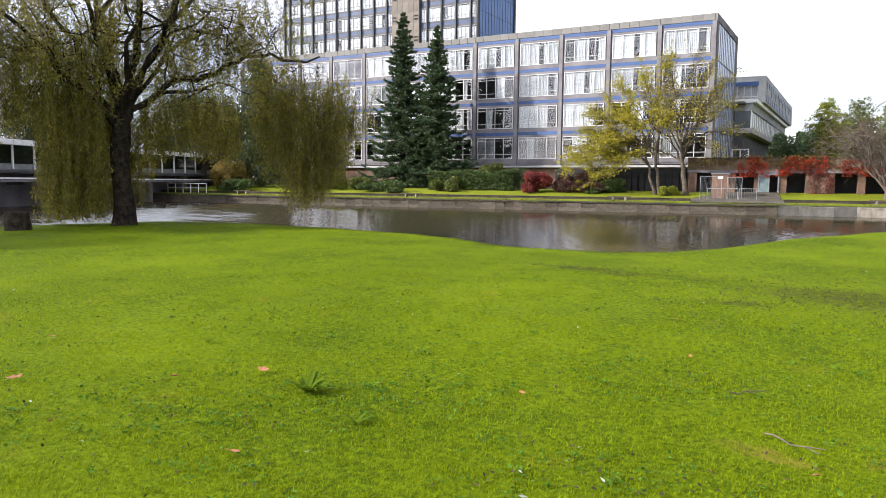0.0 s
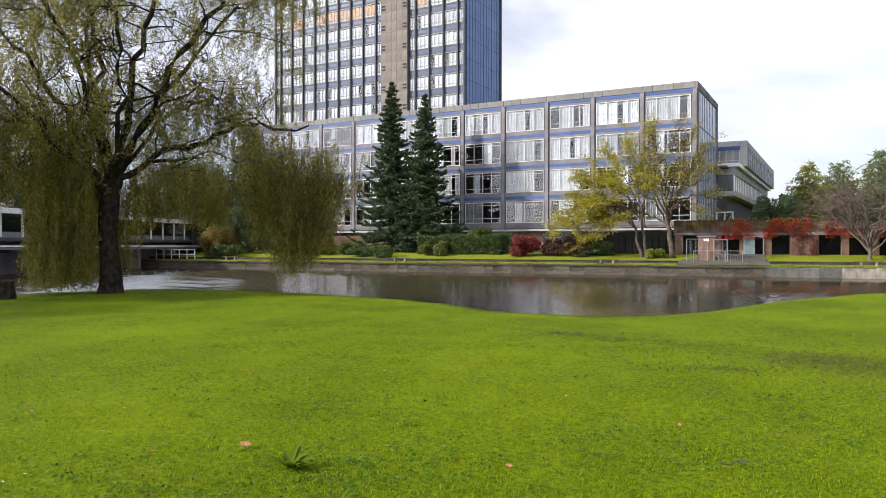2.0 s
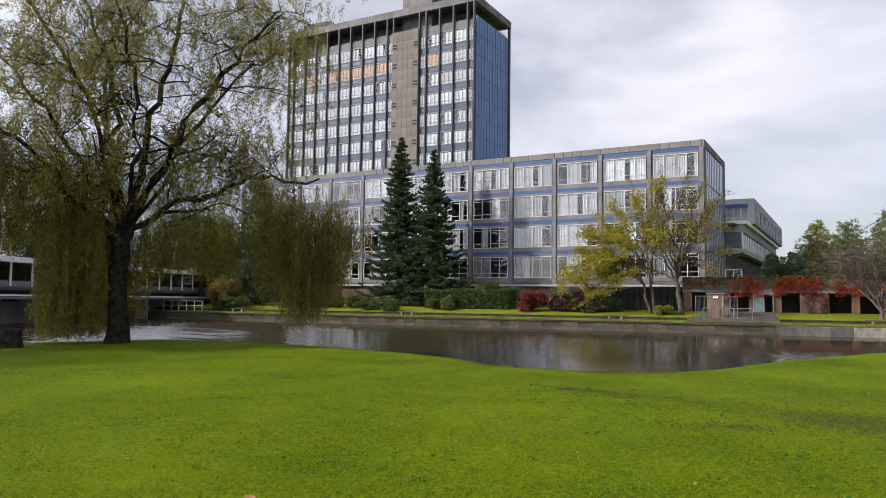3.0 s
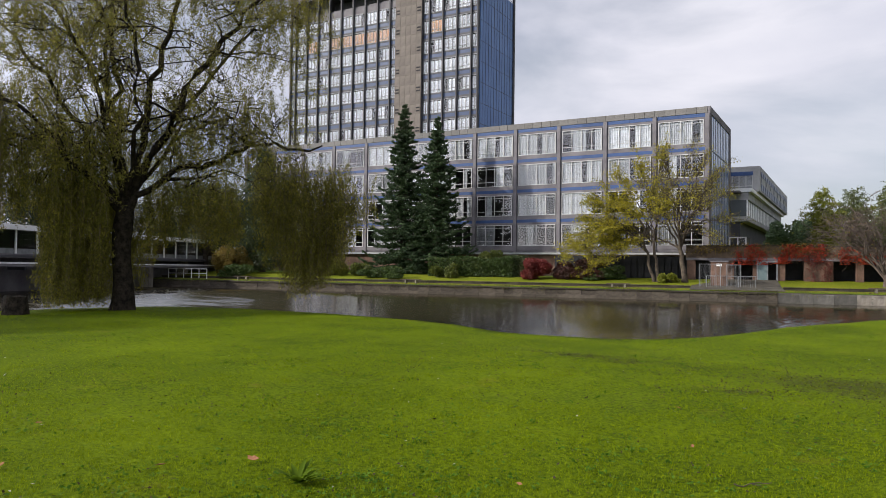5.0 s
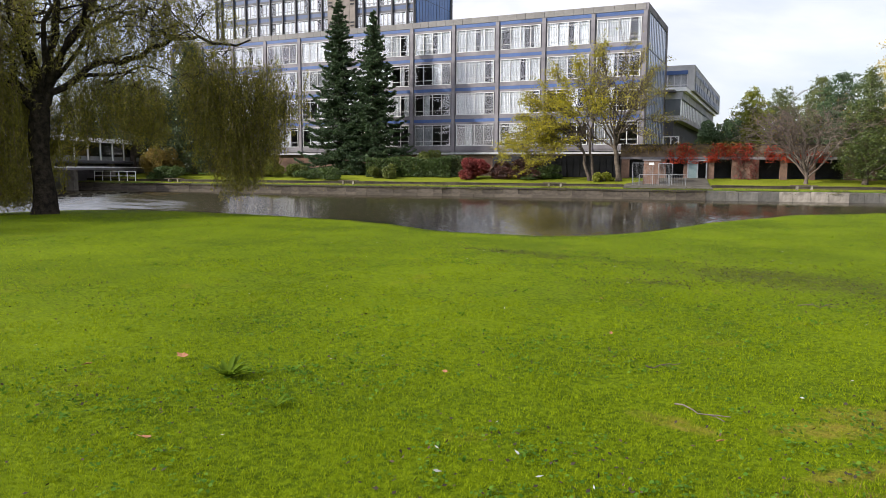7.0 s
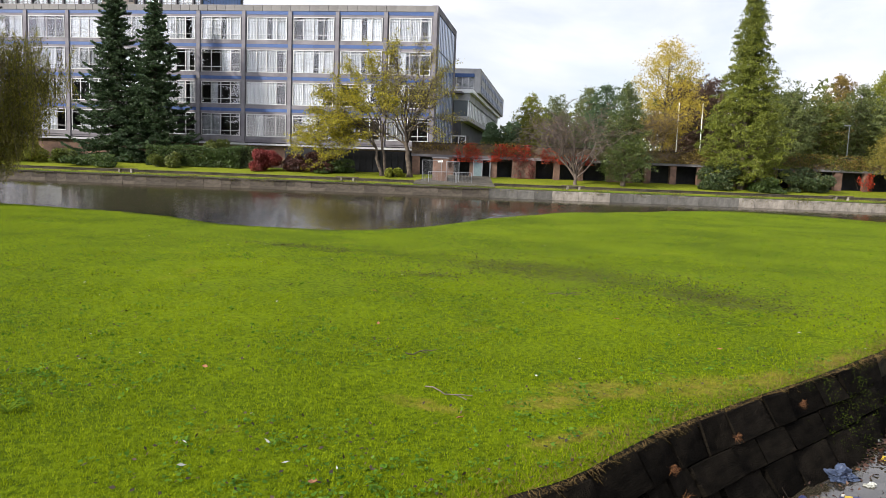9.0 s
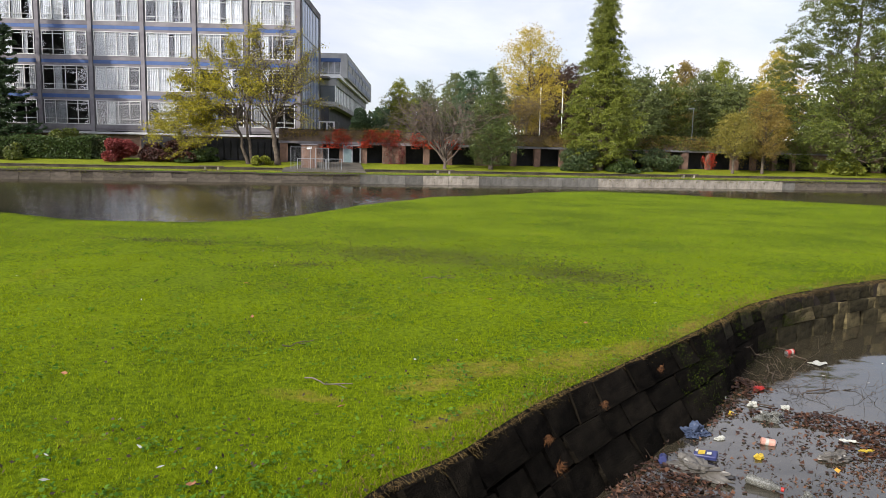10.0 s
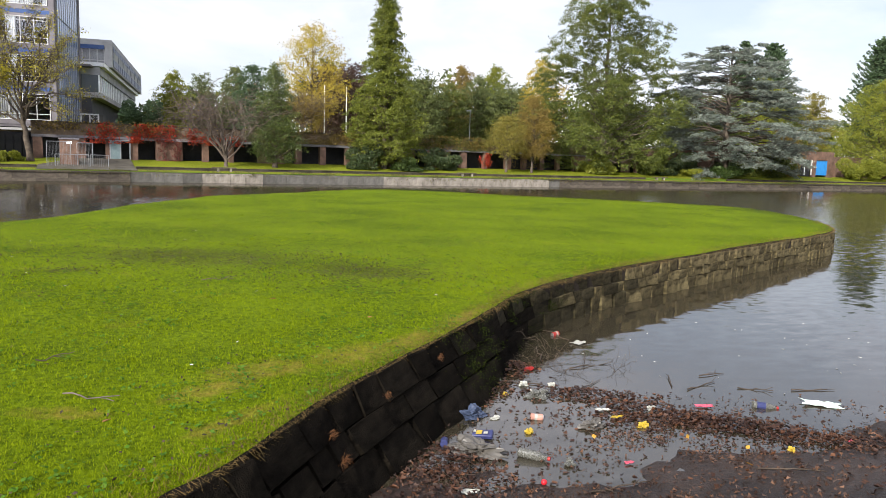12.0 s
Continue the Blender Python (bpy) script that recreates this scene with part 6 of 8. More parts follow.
def creeper(u0, u1, z0, z1, n, seed, mat_, label, off=8.86):
    rng = np.random.default_rng(seed)
    th = thing("wall_creeper", bk((u0 + u1) / 2, off, z0), label, "creeper", group="creepers on the colonnade")
    k = 16 if u1 - u0 < 5 else 40
    cu, cz = rng.uniform(u0, u1, k), rng.uniform(z0, z1, k)
    i = rng.integers(0, k, n)
    uu = cu[i] + rng.normal(0, min(0.9, (u1 - u0) * 0.10), n)
    zz = np.clip(cz[i] + rng.normal(0, (z1 - z0) * 0.17, n), z0, z1 + 0.1)
    oo = off - np.abs(rng.normal(0, 0.09, n))
    c = np.stack([B0[0] + BU[0] * uu + BN[0] * oo, B0[1] + BU[1] * uu + BN[1] * oo, zz], 1)
    v, f = leaf_arrays(c, 0.13, 0.11, rng)
    link_mesh("leaves", array_mesh("leaves", v, f), mat_, th, kind="stuff")
    st = [grow(rng, bk(cu[j], off + 0.02, z0), bk(cu[j] + rng.normal(0, 0.3), off, cz[j] + 0.3), 0.02, 0.008, 4, 0.06) for j in range(6)]
    v, f = tube_arrays(st, 4)
    link_mesh("stem_tangle", array_mesh("stem_tangle", v, f), M_bark, th, kind="stuff")


creeper(-8.0, -5.6, 2.3, 3.9, 760, 201, M_crimson, "scarlet creeper hanging over the wall top")
creeper(-4.9, -2.6, 2.4, 3.9, 760, 202, M_crimson, "scarlet creeper spread over the stone wall")
creeper(-2.4, -0.4, 0.95, 3.2, 640, 203, M_maroon, "dark red creeper covering a brick pier")
creeper(-2.6, -1.0, 2.6, 3.9, 480, 209, M_crimson, "scarlet creeper draped above the brick pier")
creeper(0.2, 2.2, 2.4, 3.7, 640, 204, M_crimson, "scarlet creeper on the stone wall")
creeper(1.6, 4.6, 2.4, 3.2, 640, 205, M_crimson, "scarlet creeper trailing along the beam")
creeper(29.9, 31.2, 1.0, 2.5, 420, 206, M_crimson, "small scarlet creeper on a pier")
creeper(23.6, 26.3, 0.95, 3.6, 520, 207, M_russet, "brownish creeper on a broad pier")
creeper(33.5, 37, 1.2, 3.4, 700, 208, M_russet, "rusty creeper over the colonnade")
creeper(7.0, 16.5, 2.9, 4.1, 2200, 210, M_russet, "brown creeper along the wall top", 8.9)
creeper(17.0, 30.0, 2.9, 4.1, 2600, 211, M_russet, "brown creeper along the wall top", 8.9)

creeper(20.0, 34.0, 2.8, 4.05, 2400, 212, M_oak, "green ivy along the wall top", 8.88)
creeper(34.0, 52.0, 2.8, 4.05, 3400, 213, M_oak, "green ivy along the wall top", 8.88)
creeper(-11.0, -1.0, 3.2, 4.05, 1000, 214, M_russet, "brown creeper along the wall top", 8.9)

# brick garden shed with a blue door
shed = thing("brick_shed", bk(84, 9, 1.3), "low brick shed with a blue door", "shed")
b_ = bmesh.new()
for a, b in ((79.2, 80.3), (80.9, 81.1), (84.1, 84.9), (87.4, 88.6)):
    obox(b_, B0, BU, BN, a, b, 9.0, 9.3, 0.9, 3.3)
obox(b_, B0, BU, BN, 79.2, 88.6, 9.0, 9.3, 3.3, 4.5)
obox(b_, B0, BU, BN, 79.2, 88.6, 9.3, 12, 4.2, 4.5)
part("wall", b_, M_brick, shed)
b_ = bmesh.new()
obox(b_, B0, BU, BN, 84.9, 87.4, 9.12, 9.18, 1.2, 3.3)
part("door", b_, surface("bright_blue_paint", (0.02, 0.16, 0.42), (0.03, 0.2, 0.5), 0.5, 2, 20, 0.05), shed, "bright blue door")
# near-black sheet painted as the shade inside the open bay
b_ = bmesh.new()
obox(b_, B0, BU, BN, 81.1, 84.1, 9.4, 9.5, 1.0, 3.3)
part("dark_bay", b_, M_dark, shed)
b_ = bmesh.new()
for a in (81.1, 82.55, 84.0):
    obox(b_, B0, BU, BN, a, a + 0.1, 9.05, 9.15, 1.2, 3.3)
part("gate_frame", b_, M_white, shed)

# ---------------------------------------------------------------- rear block with a jutting first floor
rear = thing("rear_block", (-11, 100, 4), "concrete rear block with strip windows and jutting upper floor", "building")
b_ = bmesh.new()
box(b_, -24, -9.55, 90.3, 129, 10.9, 13.85)
box(b_, -24, -13.3, 90.0, 90.3, 10.9, 13.85)
box(b_, -13.3, -9.55, 90.0, 90.3, 13.05, 13.85)
box(b_, -10.25, -9.55, 90.0, 90.3, 10.9, 13.05)
part("upper_storey", b_, M_lightconc, rear)
b_ = bmesh.new()
box(b_, -24, -11.2, 86.3, 131, 4, 10.6)
part("lower_core", b_, M_darkcol, rear)
b_ = bmesh.new()
box(b_, -24, -10.3, 86.0, 127, 9.62, 10.5)
part("floor_band", b_, M_lightconc, rear, "grey concrete floor band")
part("floor_band", boxed(-24, -10.3, 86.0, 127, 7.25, 7.8), M_lightconc, rear, "grey concrete floor band")
part("glass_strip", boxed(-24, -10.45, 86.1, 126.9, 7.8, 9.62), M_stripglass, rear)
part("roof_edge", boxed(-13.4, -9.9, 85.8, 127.2, 10.5, 10.9), M_white, rear, "white roof edge")
b_ = bmesh.new()
for i in range(24):
    y = 86.1 + i * 1.75
    box(b_, -10.44, -10.38, y, y + 0.14, 7.8, 9.62)
for x in (-10.5, -12.5, -14.4):
    box(b_, x, x + 0.12, 86.0, 86.1, 7.8, 9.62)
part("mullions", b_, M_white, rear, kind="stuff")
for k, (za, zb) in enumerate(((11.1, 11.9), (12.75, 13.3))):
    for i in range(16):
        y = 91.2 + i * 2.3
        part("side_window", boxed(-9.54, -9.50, y, y + 1.7, za, zb), M_bluedark, rear)
b_ = bmesh.new()
for y in range(91, 129, 5):
    box(b_, -9.55, -9.44, y, y + 0.12, 12.0, 12.7)
part("side_ribs", b_, M_grey, rear, kind="stuff")
fm = window_mesh("window", 3.0, 1.9, 4, (0.5,), 0.09, 0.1)
wob = place_window(fm, rear, pose(-13.3, 89.98, 11.1))
piece("pane", plane_mesh("pane", 2.9, 1.8, M_glass), wob, pose(0.05, 0.05, 0.05))
part("blue_head", boxed(-13.3, -10.3, 89.97, 90.0, 12.8, 13.25), M_blue, rear)
part("balcony", boxed(-13.4, -11.0, 84.2, 86, 10.3, 10.5), M_concrete, rear)
# wall painted near-black for the shade under the jutting floor
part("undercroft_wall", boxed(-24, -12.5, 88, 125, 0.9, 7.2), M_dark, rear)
box_ = thing("bay_window", (-12, 83, 4), "small white-framed bay window under the jutting floor", "window")
fm = window_mesh("frame", 1.7, 1.6, 2, (), 0.12, 0.12)
place_window(fm, box_, pose(-11.6, 81, 3.7))
part("glass", boxed(-11.5, -10.0, 81.08, 81.12, 3.8, 5.2), M_glass, box_)
part("body", boxed(-11.6, -9.9, 81.3, 84, 3.6, 5.3), M_room, box_)

# ---------------------------------------------------------------- kiosk, mesh fence, gate
ki = thing("brick_kiosk", bk(-9.3, 5, 0.2), "small brick pier-like kiosk beside the quay steps", "kiosk")
b_ = bmesh.new()
obox(b_, B0, BU, BN, -9.9, -8.6, 4.6, 5.8, 0.15, 2.45)
body = part("body", b_, M_brick, ki)
b_ = bmesh.new()
obox(b_, B0, BU, BN, -9.98, -8.52, 4.52, 5.88, 2.45, 2.55)
part("cap", b_, M_concrete, ki)
b_ = bmesh.new()
obox(b_, B0, BU, BN, -9.45, -9.05, 4.57, 4.6, 2.1, 2.3)
part("notice", b_, M_white, ki, "small white notice")


def mesh_panel(name, m, w, h, n, label):
    """A temporary fence panel of thin bars on two feet."""
    th = thing(name, (0, 0, 0), label, "fence panel", group="fence panels by the kiosk")
    fr = [[(0, 0, 0, .025), (0, 0, h, .025)], [(w, 0, 0, .025), (w, 0, h, .025)], [(0, 0, h, .025), (w, 0, h, .025)], [(0, 0, 0.15, .025), (w, 0, 0.15, .025)]]
    v, f = tube_arrays(fr, 5)
    link_mesh("frame", array_mesh("frame", v, f), M_grey, th)
    bars = [[(w * (i + 1) / (n + 1), 0, 0.15, .006), (w * (i + 1) / (n + 1), 0, h, .006)] for i in range(n)]
    v, f = tube_arrays(bars, 3)
    link_mesh("wire_mesh", array_mesh("wire_mesh", v, f), M_grey, th, kind="stuff")
    th.matrix_basis = m
    INV.pop(th.name, None)
    return th


mesh_panel("fence_panel", pose(*bk(-10.75, 3.4, 0.2), 0, 0, deg_b + 18), 1.7, 2.05, 16, "grey wire-mesh fence panel by the kiosk")
mesh_panel("fence_panel", pose(*bk(-8.7, 4.1, 0.2), 0, 0, deg_b - 6), 1.1, 2.0, 10, "grey wire-mesh fence panel beside the kiosk")
mesh_panel("crowd_barrier", pose(*bk(-10.2, 3.0, 0.2), 0, 0, deg_b), 2.3, 1.1, 14, "low galvanised crowd barrier on the quay")
mesh_panel("crowd_barrier", pose(*bk(-7.8, 3.2, 0.2), 0, 0, deg_b + 10), 1.3, 1.1, 9, "low galvanised crowd barrier on the quay")
gate = thing("metal_gate", bk(-5.4, 9, 0.9), "pale metal gate set in a colonnade bay", "gate")
b_ = bmesh.new()
for a, b, z0, z1 in ((-6.2, -6.1, 0.7, 2.6), (-5.4, -5.3, 0.7, 2.6), (-4.65, -4.55, 0.7, 2.6), (-6.2, -4.55, 2.5, 2.6)):
    obox(b_, B0, BU, BN, a, b, 8.9, 8.99, z0, z1)
part("gate_frame", b_, M_grey, gate)
b_ = bmesh.new()
obox(b_, B0, BU, BN, -6.1, -5.4, 8.93, 8.95, 0.75, 2.5)
part("leaf_panel", b_, surface("grey_green_panel", (0.10, 0.14, 0.15), (0.15, 0.2, 0.2), 0.6, 2, 20, 0.05), gate)

# a ramp of paving from the quay to the gate
b_ = bmesh.new()
q = [b_.verts.new(bk(u, o, z)) for u, o, z in ((-11.4, 0.5, 0.225), (-4.6, 0.5, 0.225), (-4.6, 4.4, 0.49), (-4.6, 8.9, 0.99), (-8.4, 8.9, 0.99), (-11.4, 4.4, 0.49))]
b_.faces.new(q)
tagged(part("paved_ramp", b_, surface("worn_paving", (0.040, 0.036, 0.028), (0.085, 0.075, 0.058), 0.9, 1.2, 14, 0.3)), "worn concrete ramp from quay to gate", "ramp", kind="structure")

# ---------------------------------------------------------------- benches
bench = thing("park_bench", (0, 0, 0), "dark wooden bench on pale concrete blocks by the quay", "bench", group="benches along the quay")
for i in range(3):
    part("seat_slat", boxed(-0.95, 0.95, -0.22 + i * 0.15, -0.09 + i * 0.15, 0.30, 0.37), M_bark, bench)
for x in (-0.55, 0.45):
    part("leg", boxed(x, x + 0.14, -0.2, 0.18, 0, 0.30), M_palestone, bench, "pale concrete leg")
INV.pop(bench.name, None)
spots = [-35.6, -17.0, 2.0, 24.6, 49.0, 110.0, -54.0]
bench.matrix_basis = pose(*bk(spots[0], 1.8, 0.215), 0, 0, deg_b)
for u in spots[1:]:
    copy_thing(bench, pose(*bk(u, 1.8, 0.215), 0, 0, deg_b))

# flag poles and a lamp on the upper terrace
for u, h in ((14.6, 5.2), (17.0, 5.2)):
    th = thing("white_pole", bk(u, 15, 3.9), "slim white pole on the upper terrace", "pole", group="white poles")
    p = bk(u, 15, 3.8)
    v, f = tube_arrays([[(*p, 0.06), (p.x, p.y, 3.9 + h, 0.05)]], 8)
    link_mesh("shaft", array_mesh("shaft", v, f, True), M_white, th)
th = thing("street_lamp", bk(32, 15, 3.9), "grey street lamp with a small flat head", "lamp")
p = bk(32, 15, 3.9)
v, f = tube_arrays([[(p.x, p.y, 3.8, 0.06), (p.x, p.y, 7.4, 0.04)]], 6)
link_mesh("shaft", array_mesh("shaft", v, f, True), M_grey, th)
part("lamp_head", boxed(p.x - 0.5, p.x + 0.1, p.y - 0.12, p.y + 0.12, 7.4, 7.52), M_grey, th)

# a far house with a pitched roof among the trees
ho = thing("far_house", bk(121, 42, 4), "distant house with a grey pitched roof among trees", "house")
b_ = bmesh.new()
obox(b_, B0, BU, BN, 118, 126, 42, 50, 4, 14)
part("wall", b_, M_panel, ho)
b_ = bmesh.new()
pr = [bk(117.5, 41.5, 14), bk(126.5, 41.5, 14), bk(126.5, 50.5, 14), bk(117.5, 50.5, 14), bk(119.5, 46, 17), bk(124.5, 46, 17)]
vv = [b_.verts.new(q) for q in pr]
for f in ((0, 1, 5, 4), (2, 3, 4, 5), (1, 2, 5), (3, 0, 4), (0, 3, 2, 1)):
    b_.faces.new([vv[i] for i in f])
part("roof", b_, M_roof, ho)

# ---------------------------------------------------------------- low glazed wing on stilts over the water
W0, W1 = Vector((-50.9, 20.0)), Vector((-70.5, 73.0))
wd = (W1 - W0).normalized()
wn_ = Vector((-wd.y, wd.x))
WL = (W1 - W0).length
wing = thing("glazed_wing", (W0.x, W0.y, -0.6), "long low glazed wing on concrete piers over the water", "building")


def wbox(name, a0, a1, b0, b1, z0, z1, mat_, label=""):
    bm = bmesh.new()
    obox(bm, W0, wd, wn_, a0, a1, b0, b1, z0, z1)
    return part(name, bm, mat_, wing, label)


wbox("roof_fascia", -6, WL, -0.5, 0.0, 4.1, 4.5, M_white, "white roof fascia")
wbox("roof", -6, WL, 0.0, 9, 4.12, 4.44, M_roof)
wbox("floor_slab", -6, WL, -0.3, 9, 1.98, 2.3, M_concrete)
wbox("edge_band", -6, WL, -0.42, -0.302, 2.05, 2.2, M_darkcol)
wbox("lower_wall", -6, WL, 2.5, 2.8, -1.0, 1.98, M_concrete)
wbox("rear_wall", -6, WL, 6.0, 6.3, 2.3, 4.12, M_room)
a = -6.0
while a < WL:
    wbox("mullion", a, a + 0.12, -0.02, 0.1, 2.3, 4.1, M_white)
    wbox("pane", a + 0.13, a + 2.17, 0.03, 0.05, 2.75, 4.1, M_glass)
    wbox("sill_panel", a + 0.13, a + 2.17, 0.02, 0.07, 2.3, 2.7, M_grey)
    a += 2.3
a = -4.0
while a < WL:
    wbox("pier", a, a + 0.7, 0.3, 1.2, -1.4, 1.98, M_palestone, "pale concrete pier")
    a += 7.0
wbox("service_pipe", -6, WL, -0.75, -0.6, 1.55, 1.67, M_white, "white pipe along the slab edge")
wbox("walkway", -6, WL, -1.3, -0.43, 1.35, 1.5, M_concrete)
for a in (1.5, 12, 26, 40):
    wbox("walkway_bracket", a, a + 0.2, -1.2, 0.3, 1.1, 1.35, M_darkcol)

# railing at the head of the water
rail = thing("railing", bk(-62, 3, 0.2), "white tubular railing at the water's head", "railing")
ps = []
for i in range(6):
    a = bk(-64.4 + i * 1.0, 3.0, 0.2)
    ps.append([(a.x, a.y, 0.15, 0.04), (a.x, a.y, 1.25, 0.04)])
for q in ps:
    v, f = tube_arrays([q], 6)
    link_mesh("post", array_mesh("post", v, f), M_white, rail)
for z in (0.75, 1.22):
    a, b = bk(-64.4, 3, z), bk(-59.4, 3, z)
    v, f = tube_arrays([[(*a, 0.035), (*b, 0.035)]], 6)
    link_mesh("rail", array_mesh("rail", v, f), M_white, rail)

# dark yew standing behind the willow
p = bk(-57.0, 9.5, 0.9)
lobed_tree("yew_tree", p, ((0.3, 3.2), (3.0, 4.2), (7.0, 4.0), (10.5, 2.8), (13.8, 0.6)), 0.8, M_evergreen, 301, "dense dark yew behind the willow", lobe=1.3, lobes=11, clumps=14, leaves=24, leaf=(0.22, 0.14), trunk_r=0.3, clump=0.5, flat=0.2)
for q, h, r, sd in (((-77.5, 47.0), 12.0, 6.0, 303), ((-81.0, 58.0), 13.0, 6.0, 304), ((-84.0, 69.0), 12.0, 6.0, 305)):
    broad_tree("background_tree", (q[0], q[1], 0), h, (q[0], q[1], h * 0.55), (r, r, h * 0.48), M_evergreen, 6000, sd, "dark tree standing behind the glazed wing", (0.32, 0.2), trunk_r=0.3, limbs=10, spread=0.5, fork=0.2)
p = bk(-59.5, 10.5, 0.9)
broad_tree("background_tree", p, 9.5, (p.x, p.y, 5.6), (4.6, 3.4, 4.8), M_evergreen, 9000, 306, "dark tree beside the water's head", (0.3, 0.19), trunk_r=0.3, limbs=11, spread=0.45, fork=0.15)
p = bk(-64.5, 9, 0.9)
broad_tree("background_tree", p, 13, (p.x, p.y, 8.0), (6.0, 4, 6.0), M_evergreen, 12000, 302, "dark tree at the water's head", (0.32, 0.2), trunk_r=0.35, limbs=12, spread=0.5, fork=0.2)

# tree stump at the lawn's edge
st = thing("tree_stump", (-23.6, 13.6, 0), "weathered grey tree stump at the lawn's edge", "stump")
rng = np.random.default_rng(310)
b_ = bmesh.new()
rings = []
for z, r in ((-0.3, 0.44), (0.1, 0.38), (0.4, 0.36), (0.56, 0.34)):
    rings.append([b_.verts.new((-23.7 + r * math.cos(k * PI / 7) * (1 + rng.normal(0, 0.05)), 13.6 + r * math.sin(k * PI / 7) * (1 + rng.normal(0, 0.05)), z + (rng.normal(0, 0.02) if z > 0.5 else 0))) for k in range(14)])
for r0, r1 in zip(rings, rings[1:]):
    for k in range(14):
        b_.faces.new((r0[k], r0[(k + 1) % 14], r1[(k + 1) % 14], r1[k]))
b_.faces.new(rings[-1])
part("stump", b_, M_willowbark, st)

# ---------------------------------------------------------------- stone-faced shore of the inlet
def resample(pts, step):
    pts = [Vector(q) for q in pts]
    out, acc = [pts[0].copy()], 0.0
    for a, b in zip(pts, pts[1:]):
        d = (b - a).length
        while acc + d >= step:
            t = (step - acc) / d
            a = a + (b - a) * t
            out.append(a.copy())
            d = (b - a).length
            acc = 0.0
        acc += d
    return out


edge = [q for q in shore if q[0] > -0.4 and q[1] > 1.3 and ((q[0] < 17.6 and q[1] < 16.4))]
i0 = min(range(len(shore)), key=lambda i: math.hypot(shore[i][0] - 1.2, shore[i][1] - 1.35))
i1 = min(range(len(shore)), key=lambda i: math.hypot(shore[i][0] - 19.6, shore[i][1] - 18.9))
run = (shore + shore)[i0:(i1 if i1 > i0 else i1 + len(shore)) + 1]
bank_wall = thing("shore_wall", (5, 9, WATER), "mossy stone wall round the lawn's shore, shaded stretch painted dark", "wall", kind="structure")
b_ = bmesh.new()
lo, hi = [], []
fine = resample(run, 0.3)
nrm = []
for i, q in enumerate(fine):
    a, b = fine[max(0, i - 1)], fine[min(len(fine) - 1, i + 1)]
    t = (b - a).normalized()
    nrm.append(Vector((t.y, -t.x)))


def batter(q):
    """How far the wall's foot stands out below its top; steep beyond the bend."""
    t = min(1.0, max(0.0, (4.6 - q.x) / 2.4))
    return 0.05 + 0.50 * t * t * (3 - 2 * t)


for q, nn in zip(fine, nrm):
    o_ = batter(q) * 1.5 - 0.03
    lo.append(b_.verts.new((q.x + nn.x * o_, q.y + nn.y * o_, -1.3)))
    hi.append(b_.verts.new((q.x - nn.x * 0.03, q.y - nn.y * 0.03, lawn_z(q.x, q.y) - 0.04)))
for i in range(len(fine) - 1):
    b_.faces.new((lo[i], lo[i + 1], hi[i + 1], hi[i]))
part("backing", b_, M_earth, bank_wall)
rng = np.random.default_rng(401)
# shaded, half-shaded and sunlit copies of the wall's stone, told apart by colour
kinds = [stone_mesh("stone", 1.0, 0.12, 1.0, rng, M_shadestone, 0.022, 0.035) for _ in range(8)]
half_shade_kinds = [stone_mesh("stone", 1.0, 0.12, 1.0, rng, M_halfshadestone, 0.028, 0.04) for _ in range(8)]
sunlit_kinds = [stone_mesh("stone", 1.0, 0.12, 1.0, rng, M_sunlitstone, 0.03, 0.045) for _ in range(8)]
z = -1.06
ci = 0
while z < -0.07:
    h = [0.22, 0.18, 0.24, 0.17][ci % 4]
    if z + h > -0.08:
        h = -0.05 - z
    s, k = rng.uniform(0, 0.3), 0
    total = (len(fine) - 1) * 0.3
    while s < total - 0.1:
        w = rng.uniform(0.22, 0.55) if s > 9.5 else rng.uniform(0.24, 0.62)
        i = min(len(fine) - 2, int((s + w / 2) / 0.3))
        q, nn = fine[i] + (fine[i + 1] - fine[i]) * (((s + w / 2) / 0.3) - i if i < len(fine) - 2 else 0.5), nrm[i]
        ang = math.degrees(math.atan2(nn.x, -nn.y))
        out = 0.01 + batter(q) * -z / 0.8 + rng.uniform(-0.012, 0.018)
        tilt = math.degrees(math.atan(batter(q) / 0.8))
        m = pose(q.x + nn.x * out, q.y + nn.y * out, z + rng.uniform(-0.008, 0.008), -tilt + rng.normal(0, 0.9), rng.normal(0, 0.8), ang + rng.normal(0, 1.2)) @ Matrix.Diagonal((w - 0.002, 1, h / math.cos(radians(tilt)) + 0.002, 1))
        piece("stone", (sunlit_kinds if q.x > 6.4 + rng.normal(0, 0.6) else half_shade_kinds if q.x > 4.2 + rng.normal(0, 0.35) else kinds)[int(rng.integers(8))], bank_wall, m)
        s += w
    z += h
    ci += 1

